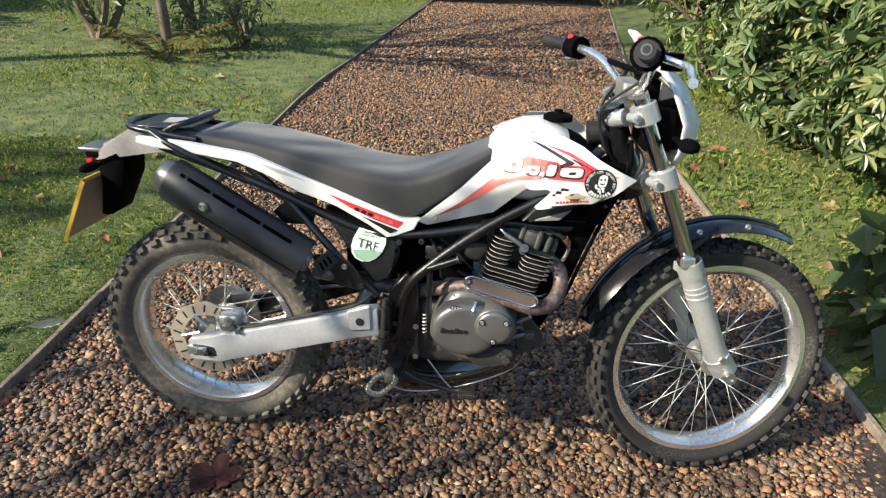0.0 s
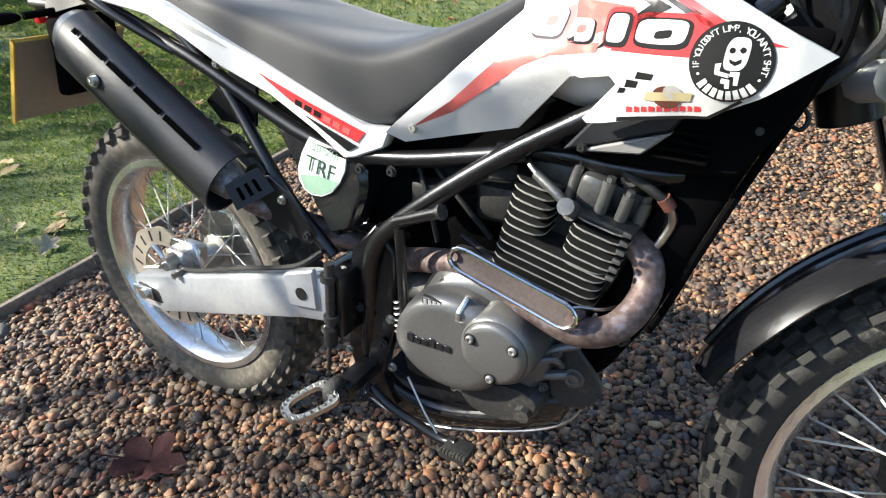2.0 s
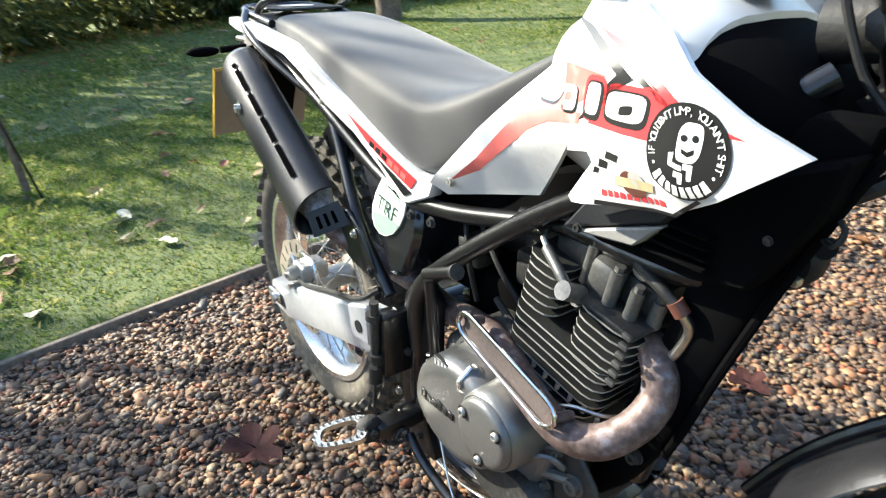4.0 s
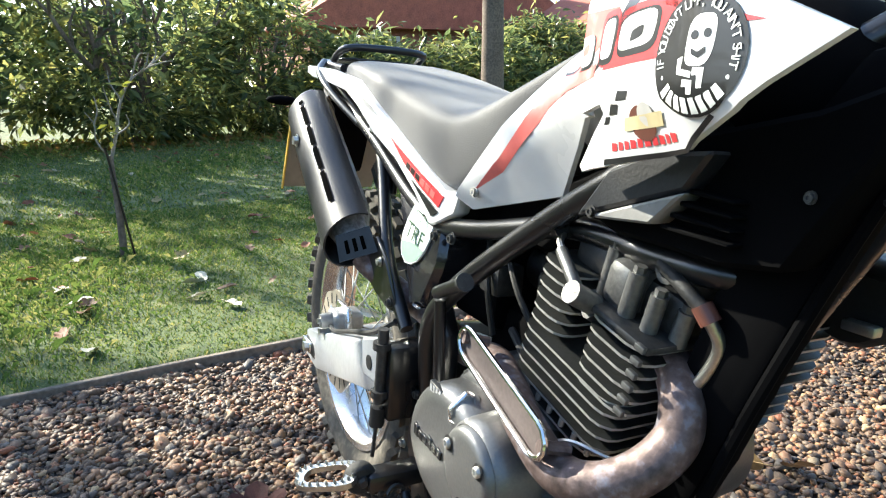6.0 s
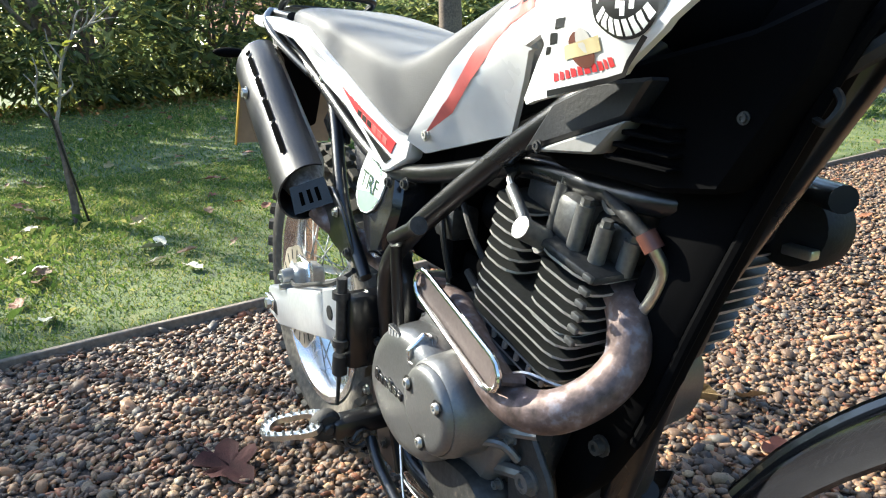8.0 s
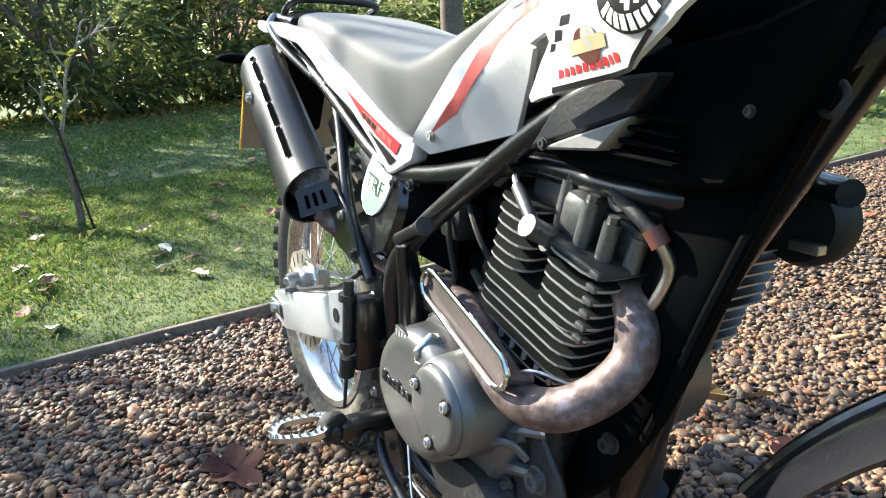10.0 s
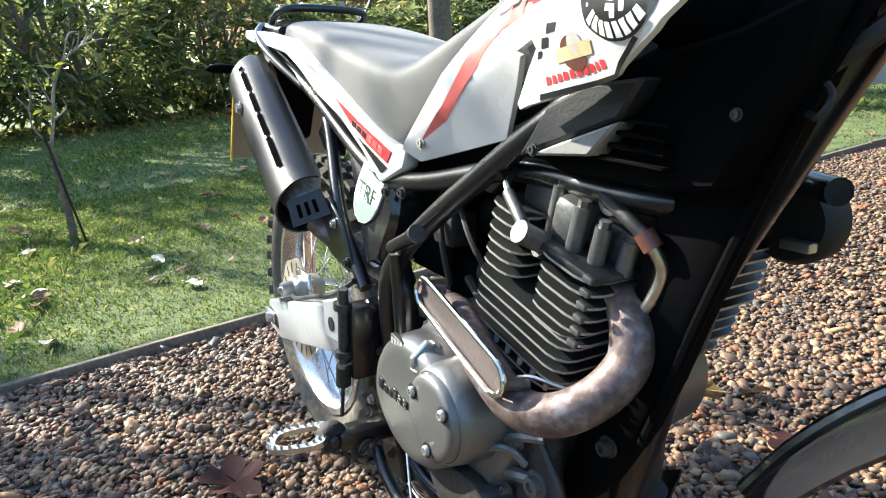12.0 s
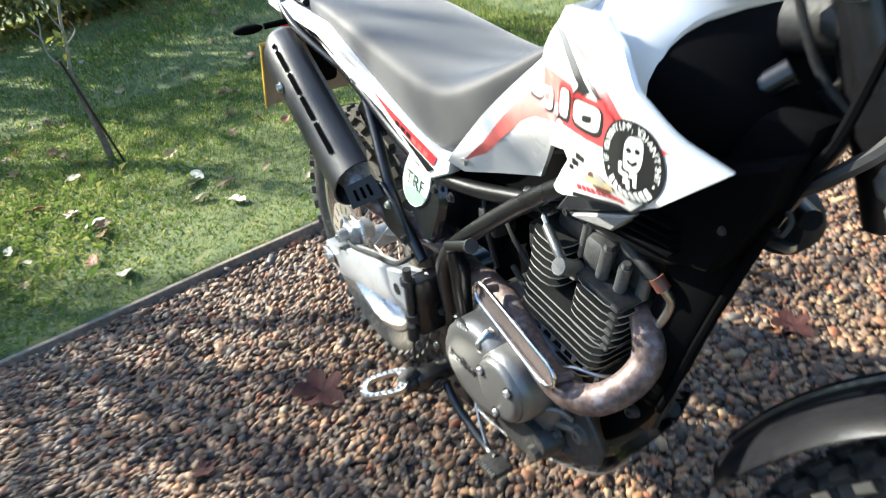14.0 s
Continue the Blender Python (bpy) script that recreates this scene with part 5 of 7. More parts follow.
part("wire", tube([(0.85, -0.165, 0.545), (0.885, -0.158, 0.568), (0.915, -0.14, 0.565), (0.93, -0.11, 0.558)], 0.0022, 6), "steel", hd)

# side panel under the tank, with louvres
bash = part("under_tank_panel", slab([(0.83, 0.768), (0.93, 0.835), (1.04, 0.86), (1.088, 0.88), (1.078, 0.835), (1.035, 0.758), (0.985, 0.750), (0.93, 0.752), (0.88, 0.752)], -0.132, -0.090, 0.004), "plastic", bike, "black plastic panel with louvres under the tank")
part("panel_face", slab([(0.850, 0.762), (0.897, 0.7775), (0.965, 0.8005), (0.985, 0.830), (0.930, 0.824), (0.885, 0.806)], -0.151, -0.128, 0.003), "matt", bash)
# facet of the black panel; reflected ground and sky are painted as grey
part("panel_wedge", slab([(0.866, 0.7645), (0.938, 0.7715), (0.967, 0.7995), (0.899, 0.7765)], -0.153, -0.128, 0.002), "grey_plastic", bash, "panel facet beside the louvres, its reflection painted grey")
for k in range(4):
    x0 = 0.944 + 0.0075 * k
    part("louvre", slab([(x0, 0.770 + 0.0095 * k), (1.004, 0.768 + 0.0095 * k), (1.004, 0.7705 + 0.0095 * k), (x0, 0.7735 + 0.0095 * k)], -0.147, -0.130, 0.0008), "plastic", bash)
bolt(Vector((0.874, -0.153, 0.770)), 0.004, 0.003, "black_rubber", bash)
bolt(Vector((1.045, -0.133, 0.808)), 0.003, 0.003, "case", bash)
part("front_cowl", slab([(0.885, 0.40), (0.925, 0.45), (0.965, 0.53), (0.985, 0.585), (1.005, 0.650), (1.022, 0.700), (1.042, 0.757), (1.078, 0.850), (1.092, 0.90), (1.04, 0.90), (0.975, 0.80), (0.955, 0.70), (0.925, 0.60), (0.872, 0.44)], -0.100, -0.060, 0.010, segs=2), "plastic", bike, "black plastic cowl before the engine")
part("loom", tube([(1.10, -0.02, 0.95), (1.13, -0.06, 0.90), (1.10, -0.085, 0.86), (1.06, -0.09, 0.83)], 0.007, 8), "black_rubber", bike)
part("loom", tube([(1.10, -0.05, 0.95), (1.098, -0.085, 0.89), (1.083, -0.098, 0.850), (1.047, -0.099, 0.757), (1.010, -0.099, 0.650), (0.985, -0.098, 0.570), (0.968, -0.095, 0.525)], 0.005, 8), "plastic", bike)
part("cable_tie", tube([(1.068, -0.10, 0.81), (1.080, -0.106, 0.808), (1.084, -0.102, 0.820), (1.075, -0.099, 0.830)], 0.0025, 6), "black_rubber", bike)
part("carburettor", box(0.69, 0.76, -0.05, 0.05, 0.60, 0.70, 0.015, segs=2), "case", bike, "cast carburettor behind the cylinder")
part("carb_body", box(0.715, 0.775, -0.085, -0.03, 0.625, 0.675, 0.008), "case", bike)
part("intake_hose", tube([(0.77, 0, 0.66), (0.69, 0, 0.655), (0.60, 0, 0.65)], 0.032, 16), "black_rubber", bike)
part("shock_spring", tube([(0.56 + 0.0 * k + 0.034 * math.cos(k * 0.9), 0.034 * math.sin(k * 0.9), 0.46 + 0.005 * k) for k in range(44)], 0.005, 8, n=2), "frame", bike)
part("shock_body", tube([(0.56, 0, 0.44), (0.56, 0, 0.72)], 0.02, 14, smooth=False), "case", bike)
part("airbox", box(0.40, 0.62, -0.075, 0.075, 0.56, 0.75, 0.02), "plastic", bike)
part("battery_tray", box(0.58, 0.735, -0.055, 0.055, 0.44, 0.60, 0.012), "plastic", bike)
part("tank_tunnel", slab([(0.60, 0.70), (0.62, 0.75), (0.80, 0.80), (0.95, 0.83), (0.97, 0.745), (0.80, 0.738), (0.72, 0.69)], -0.075, 0.075, 0.008), "plastic", bike)
part("reservoir", box(0.615, 0.66, -0.10, -0.06, 0.625, 0.665, 0.006), "case", bike)
for a, b, r in (((0.62, -0.09, 0.70), (0.66, -0.10, 0.58), 0.004), ((0.64, -0.08, 0.69), (0.74, -0.09, 0.60), 0.004), ((0.70, -0.10, 0.60), (0.80, -0.10, 0.56), 0.005), ((0.66, -0.11, 0.53), (0.61, -0.12, 0.42), 0.005)):
    part("hose", tube([a, ((a[0] + b[0]) / 2 + 0.01, (a[1] + b[1]) / 2 - 0.012, (a[2] + b[2]) / 2), b], r, 8), "black_rubber", bike)

# kick-start lever, folded in
kl = part("kick_lever", tube([(0.630, -0.148, 0.42), (0.634, -0.156, 0.52), (0.636, -0.163, 0.622)], 0.0075, 10), "frame", bike, "black folding kick-start lever")
part("kick_pedal", tube([(0.632, -0.165, 0.630), (0.706, -0.172, 0.663)], 0.008, 12, smooth=False), "frame", kl)
part("kick_end", tube([(0.704, -0.172, 0.662), (0.709, -0.1725, 0.6645)], 0.0105, 12, smooth=False), "case", kl)

# brake master cylinder and links behind the frame
mc = part("master_cylinder", tube([(0.528, -0.188, 0.550), (0.522, -0.188, 0.44)], 0.0075, 14, smooth=False), "case", bike, "rear brake master cylinder")
part("push_rod", tube([(0.521, -0.188, 0.43), (0.508, -0.188, 0.350)], 0.003, 8, smooth=False), "case", mc)
part("bellows", tube([(0.5215, -0.188, 0.435), (0.518, -0.188, 0.405)], 0.011, 12, smooth=False), "black_rubber", mc)
for z in (0.52, 0.45):
    part("clamp", tube([(0.524, -0.188, z), (0.5245, -0.188, z + 0.010)], 0.0125, 12, smooth=False), "case", mc)
part("link_spring", tube([(0.625 + 0.006 * math.cos(k), -0.155 + 0.006 * math.sin(k), 0.44 + 0.0016 * k) for k in range(40)], 0.0018, 6, n=2), "steel", bike)


# footpegs
TOOTH = bpy.data.meshes.new("tooth")
_t = bmesh.new()
bmesh.ops.create_cone(_t, segments=5, radius1=0.0042, radius2=0.0008, depth=0.014, cap_ends=True)
_t.to_mesh(TOOTH)
_t.free()
TOOTH.materials.append(M["steel"])
def footpeg(s):
    o = smooth_outline([(0.0, -0.026), (0.05, -0.030), (0.085, -0.022), (0.094, 0.0), (0.085, 0.022), (0.05, 0.030), (0.0, 0.026)], 4)
    mid = sum(o, Vector()) / len(o)
    rings = []
    for f, h in ((1.0, -0.008), (1.0, 0.008), (0.68, 0.008), (0.68, -0.008)):
        rings.append([(mid + (q - mid) * f) + Vector((0, 0, 0)) + Vector((0, h, 0)) for q in o])
    own = bmesh.new()
    vs = [[own.verts.new((q.x, q.z, q.y)) for q in r] for r in rings]
    n = len(o)
    for i in range(4):
        a, b = vs[i], vs[(i + 1) % 4]
        for k in range(n):
            own.faces.new((a[k], a[(k + 1) % n], b[(k + 1) % n], b[k]))
    return own


for s in (-1, 1):
    m = Matrix.Translation((0.548, s * 0.228, 0.353)) @ Matrix.Rotation(radians(-119) if s < 0 else radians(119), 4, "Z") @ Matrix.Rotation(radians(10), 4, "Y") @ Matrix.Diagonal((0.86, 0.98, 0.5, 1))
    pg = part("footpeg", moved(footpeg(s), m), "steel", bike, "serrated zinc-plated footpeg")
    for k in range(22):
        a = 2 * math.pi * k / 22
        tt = new("tooth", TOOTH)
        tt.parent = pg
        tt.matrix_local = m @ Matrix.Translation((0.045 + 0.047 * math.cos(a), 0.027 * math.copysign(abs(math.sin(a)) ** 0.6, math.sin(a)), 0.012))
    part("peg_bracket", box(0.535, 0.570, *sorted((s * 0.215, s * 0.13)), 0.330, 0.356, 0.006), "frame", pg)
    boss = part("pivot_boss", turned([(-0.012, 0.002), (-0.012, 0.016), (-0.007, 0.0215), (0.0, 0.0225), (0.008, 0.0215), (0.012, 0.018), (0.012, 0.002)], 24, "X", (0.546, s * 0.220, 0.346)), "rubber", pg, "round black boss of the footpeg hinge")
    part("pivot_bolt", turned([(0.019, 0.0015), (0.019, 0.005), (0.016, 0.008), (0.011, 0.008), (0.011, 0.0015)], 16, "X", (0.546, s * 0.220, 0.346)), "case", boss)
    part("peg_spring", tube([(0.535 + 0.0012 * k, s * (0.212 - 0.001 * k) + 0.015 * math.cos(k * 0.8), 0.328 + 0.014 * math.sin(k * 0.8)) for k in range(36)], 0.0028, 6, n=2), "case", pg)
bp = part("brake_pedal", tube([(0.575, -0.165, 0.325), (0.62, -0.17, 0.305), (0.70, -0.172, 0.285), (0.735, -0.175, 0.29)], 0.008, 10), "frame", bike, "black rear brake pedal with a toothed tip")
part("pedal_tip", box(0.72, 0.765, -0.205, -0.165, 0.283, 0.295, 0.003), "case", bp)
for k in range(8):
    part("tip_tooth", box(0.722 + 0.0055 * k, 0.725 + 0.0055 * k, -0.206, -0.200, 0.294, 0.299, 0), "steel", bp)
part("pedal_wire", tube([(0.635, -0.15, 0.36), (0.675, -0.165, 0.315), (0.70, -0.172, 0.292)], 0.002, 6), "steel", bp)

# sump guard
LOW = [(0.500, 0.249), (0.566, 0.222), (0.661, 0.232), (0.770, 0.267), (0.862, 0.312), (0.900, 0.360)]
RAIL = [(0.520, 0.325), (0.617, 0.283), (0.693, 0.285), (0.801, 0.324), (0.872, 0.373)]
guard_rings = []
for (x, z), (xu, zu), wide in zip(LOW, RAIL, (1, 1, 1, 0.95, 0.85, 0.6)):
    half = [(-0.117, xu, zu), (-0.114, (x + 2 * xu) / 3, (z + 2 * zu) / 3), (-0.108, (2 * x + xu) / 3, (2 * z + zu) / 3), (-0.098, x, z), (-0.05, x, z - 0.006), (0.0, x, z - 0.008)]
    half = [(y * wide, a, b) for y, a, b in half]
    outer = half + [(-y, a, b) for y, a, b in half[-2::-1]]
    guard_rings.append([Vector((a, y, b)) for y, a, b in outer] + [Vector((a, y * 0.96, b + 0.004)) for y, a, b in outer[::-1]])
gd = part("sump_guard", loft(guard_rings), "gloss", bike, "black sump guard with a bare metal lower edge")
part("guard_rail", tube([(x, -0.118 * w, z) for (x, z), w in zip(RAIL, (1, 1, 1, 0.95, 0.85, 0.6))], 0.0045, 8), "frame", gd)
part("guard_rim", tube([(x, -0.099 * w, z - 0.001) for (x, z), w in zip(LOW, (1, 1, 1, 0.95, 0.85, 0.6))], 0.0022, 6), "steel", gd, "bare metal edge")
stand = part("side_stand", tube([(0.60, 0.12, 0.32), (0.575, 0.19, 0.17), (0.56, 0.245, 0.02)], 0.012, 10, smooth=False), "frame", bike, "steel side stand on the gravel")
part("stand_foot", box(0.53, 0.60, 0.225, 0.28, 0.0, 0.012, 0.003), "frame", stand)
for s in (-1, 1):
    part("chain_run", tube([(0.0, 0.085, 0.328 + s * 0.055), (0.55, 0.085, 0.455 + s * 0.022)], 0.006, 6, smooth=False), "steel", bike)
part("rear_sprocket", turned([(0.080, 0.02), (0.080, 0.088), (0.086, 0.088), (0.086, 0.02)], 44, centre=RW), "steel", bike)

# bars, controls, headlamp
BY = [(-0.385, 1.035, 1.185), (-0.25, 1.065, 1.165), (-0.16, 1.095, 1.135), (-0.09, 1.098, 1.085), (-0.04, 1.09, 1.068), (0.04, 1.075, 1.068), (0.09, 1.06, 1.085), (0.16, 1.03, 1.115), (0.25, 0.98, 1.132), (0.385, 0.905, 1.138)]
bars = part("handlebar", tube([(x, y, z) for y, x, z in BY], 0.0115, 12, n=6), "alu", bike, "braced aluminium handlebar with black grips")
part("bar_brace", tube([(1.105, -0.13, 1.112), (1.05, 0.13, 1.112)], 0.007, 10, smooth=False), "plastic", bars)
for s, (y0, x0, z0), (y1, x1, z1) in ((-1, BY[0], BY[1]), (1, BY[9], BY[8])):
    a, b = Vector((x0, y0, z0)), Vector((x1, y1, z1))
    d = (b - a).normalized()
    gr = part("grip", tube([a - d * 0.004, a + d * 0.004, a + d * 0.006, a + d * 0.115], 0.0175 if s < 0 else 0.0165, 16, smooth=False), "black_rubber", bars, "black rubber grip")
    part("grip_flange", tube([a + d * 0.112, a + d * 0.12], 0.026, 16, smooth=False), "black_rubber", gr)
    ge = part("grip_end", tube([a - d * 0.006, a - d * 0.0035], 0.0105, 14, smooth=False), "tower", gr)
    part("end_hole", tube([a - d * 0.0066, a - d * 0.0058], 0.0072, 14, smooth=False), "black_rubber", gr)
    sw = part("switch_housing", tube([a + d * 0.125, a + d * 0.17], 0.030 if s > 0 else 0.034, 14, smooth=False), "plastic", bars, "black switch housing")
    part("switch_button", tube([a + d * 0.14 + Vector((-0.015, 0, 0.022)), a + d * 0.15 + Vector((-0.018, 0, 0.030))], 0.007, 8, smooth=False), "red", sw)
    lv = part("brake_lever" if s < 0 else "clutch_lever", tube([b + Vector((0.03, 0, -0.005)), a + d * 0.11 + Vector((0.075, 0, -0.02)), a + d * 0.05 + Vector((0.085, 0, -0.03)), a - d * 0.035 + Vector((0.088, 0, -0.055))], 0.0075, 8), "alu", bars, "silver hand lever")
    part("lever_ball", tube([a - d * 0.035 + Vector((0.088, 0, -0.055)), a - d * 0.045 + Vector((0.088, 0, -0.0555))], 0.009, 10, smooth=False), "alu", lv)
part("bar_clamp", box(1.06, 1.11, -0.06, 0.06, 1.045, 1.085, 0.008), "dull_alu", bars)
part("instrument", box(1.10, 1.15, -0.05, 0.05, 1.03, 1.11, 0.012), "plastic", bike, "black instrument housing")
part("reservoir_cup", tube([(1.13, -0.19, 1.13), (1.13, -0.19, 1.165)], 0.022, 14, smooth=False), "plastic", bars)
cowl = part("headlamp_cowl", loft([[Vector((x + dx * abs(q) ** 1.8, q * hw, z)) for q in [-1 + 2 * k / 10 for k in range(11)]] for z, x, hw, dx in ((1.195, 1.085, 0.045, -0.01), (1.15, 1.145, 0.085, -0.03), (1.08, 1.215, 0.105, -0.05), (1.00, 1.262, 0.105, -0.06), (0.93, 1.255, 0.085, -0.05), (0.885, 1.225, 0.055, -0.03))], cap=False, loop=False), "white", bike, "white plastic headlamp cowl")
sol = cowl.modifiers.new("thickness", "SOLIDIFY")
sol.thickness = 0.005
part("headlamp_lens", turned([(1.195, 0.055), (1.230, 0.060), (1.240, 0.045), (1.244, 0.001)], 28, "X", (0, 0, 0.985)), "lens", cowl)
part("headlamp_shell", turned([(1.13, 0.02), (1.15, 0.05), (1.195, 0.062), (1.22, 0.062)], 28, "X", (0, 0, 0.985)), "plastic", cowl)
for s in (-1, 1):
    ind = part("front_indicator", tube([(1.19, s * 0.06, 0.965), (1.195, s * 0.12, 0.965)], 0.007, 8, smooth=False), "plastic", bike, "black indicator on a short stalk")
    pod = bmesh.new()
    bmesh.ops.create_uvsphere(pod, u_segments=16, v_segments=10, radius=1)
    moved(pod, Matrix.Translation((1.205, s * 0.15, 0.965)) @ Matrix.Diagonal((0.024, 0.038, 0.016, 1)))
    part("indicator_pod", pod, "plastic", ind)
part("lamp_bracket", box(1.12, 1.19, -0.075, 0.075, 0.93, 1.03, 0.01), "plastic", bike)
horn = part("horn", turned([(0.10, 0.012), (0.10, 0.038), (0.112, 0.044), (0.135, 0.044), (0.14, 0.036), (0.137, 0.02), (0.14, 0.001)], 28, centre=(0.950, 0, 0.695)), "black_rubber", bike, "round black horn")
part("horn_bracket", box(0.955, 0.985, 0.085, 0.10, 0.672, 0.682, 0.002), "steel", horn)
for k, (x, y, z) in enumerate(((1.065, -0.05, 1.05), (1.05, 0.03, 1.06), (1.075, 0.07, 1.06))):
    part("cable", tube([(x, y * 3, 1.13), (x + 0.03, y * 2, 1.10), (1.02 + 0.01 * k, y, 1.02), (1.04, y * 0.7, 0.93), (1.08, y * 0.5, 0.88)], 0.004, 8), "black_rubber", bike)
part("number_board_stay", tube([(1.14, -0.06, 1.10), (1.20, -0.09, 1.05)], 0.005, 8, smooth=False), "steel", bike)
# ---- drive edging, gravel, grass ----
def edge_boards(fn, name, label):
    for k in range(9):
        y0, y1 = -3.0 + 1.8 * k, -3.0 + 1.8 * k + 1.794
        bm = bmesh.new()
        rings = []
        for j in range(5):
            y = y0 + (y1 - y0) * j / 4
            x = fn(y) + 0.004 * math.sin(y * 5)
            h = 0.034 + 0.006 * math.sin(y * 2.3 + k)
            rings.append([Vector((x - 0.011, y, -0.05)), Vector((x + 0.011, y, -0.05)), Vector((x + 0.011, y, h - 0.003)), Vector((x + 0.008, y, h)), Vector((x - 0.008, y, h)), Vector((x - 0.011, y, h - 0.003))])
        tagged(part(name, loft(rings), "edging"), label, "edging board", "boards edging the drive")


edge_boards(left_edge, "edging_board", "weathered timber board edging the gravel drive")
edge_boards(right_edge, "edging_board", "weathered timber board edging the gravel drive")

ICO_V = np.array([(-.526, 0, .851), (.526, 0, .851), (-.526, 0, -.851), (.526, 0, -.851), (0, .851, .526), (0, .851, -.526), (0, -.851, .526), (0, -.851, -.526), (.851, .526, 0), (-.851, .526, 0), (.851, -.526, 0), (-.851, -.526, 0)])
ICO_F = np.array([(0, 1, 4), (0, 4, 9), (9, 4, 5), (4, 8, 5), (4, 1, 8), (8, 1, 10), (8, 10, 3), (5, 8, 3), (5, 3, 2), (2, 3, 7), (7, 3, 10), (7, 10, 6), (7, 6, 11), (11, 6, 0), (0, 6, 1), (6, 10, 1), (9, 11, 0), (9, 2, 11), (9, 5, 2), (7, 11, 2)])


def turns(rng, n):
    """n random rotations."""
    q = rng.normal(size=(n, 4))
    q /= np.linalg.norm(q, axis=1)[:, None]
    w, x, y, z = q.T
    return np.stack([np.stack([1 - 2 * (y * y + z * z), 2 * (x * y - z * w), 2 * (x * z + y * w)], -1), np.stack([2 * (x * y + z * w), 1 - 2 * (x * x + z * z), 2 * (y * z - x * w)], -1), np.stack([2 * (x * z - y * w), 2 * (y * z + x * w), 1 - 2 * (x * x + y * y)], -1)], 1)


OCT_V = np.array([(1, 0, 0), (-1, 0, 0), (0, 1, 0), (0, -1, 0), (0, 0, 1), (0, 0, -1)], float)
OCT_F = np.array([(0, 2, 4), (2, 1, 4), (1, 3, 4), (3, 0, 4), (2, 0, 5), (1, 2, 5), (3, 1, 5), (0, 3, 5)])


def pebbles(n, seed, x_range, y_range, size, body_v=ICO_V, body_f=ICO_F):
    rng = np.random.default_rng(seed)
    x, y = rng.uniform(*x_range, n), rng.uniform(*y_range, n)
    lo = np.array([left_edge(v) for v in y]) + 0.012
    hi = np.array([right_edge(v) for v in y]) - 0.012
    keep = (x > lo) & (x < hi)
    x, y = x[keep], y[keep]
    n = len(x)
    s = size * np.exp(rng.normal(0, 0.32, n))
    shape = np.stack([rng.uniform(0.9, 1.5, n), rng.uniform(0.75, 1.1, n), rng.uniform(0.45, 0.75, n)], -1) * s[:, None]
    v = body_v[None] * (1 + rng.normal(0, 0.14, (n, len(body_v), 1))) * shape[:, None, :]
    yaw = rng.uniform(0, 2 * np.pi, n)
    tilt = rng.normal(0, 0.28, (n, 2))
    c, sn = np.cos(yaw), np.sin(yaw)
    vx, vy = v[..., 0] * c[:, None] - v[..., 1] * sn[:, None], v[..., 0] * sn[:, None] + v[..., 1] * c[:, None]
    vz = v[..., 2] + vx * tilt[:, :1] + vy * tilt[:, 1:]
    z = 0.004 * np.sin(3 * x + 1) * np.sin(2 * y) + rng.uniform(-0.001, 0.006, n) + s * 0.15
    verts = np.stack([vx + x[:, None], vy + y[:, None], vz + z[:, None]], -1).reshape(-1, 3)
    loops = (body_f[None] + len(body_v) * np.arange(n)[:, None, None]).ravel()
    return verts, loops


near_v, near_l = pebbles(82000, 1, (-0.95, 2.05), (-1.3, 1.5), 0.0076)
far_v, far_l = pebbles(52000, 2, (-1.2, 2.1), (1.5, 5.0), 0.0092, OCT_V, OCT_F)
end_v, end_l = pebbles(30000, 4, (-1.4, 2.8), (5.0, 11.0), 0.0135, OCT_V, OCT_F)
back_v, back_l = pebbles(26000, 3, (-0.95, 2.05), (-4.5, -1.3), 0.0115, OCT_V, OCT_F)
verts = np.concatenate([near_v, far_v, end_v, back_v])
loops = np.concatenate([near_l, far_l + len(near_v), end_l + len(near_v) + len(far_v), back_l + len(near_v) + len(far_v) + len(end_v)])
me = raw_mesh("gravel", verts, 3, loops, True)
tagged(part("gravel", me, "pebble"), "loose brown and grey rounded gravel on the drive", "gravel", kind="stuff")


def z_of(x, y):
    return np.array([ground_z(a, b) for a, b in zip(x, y)])


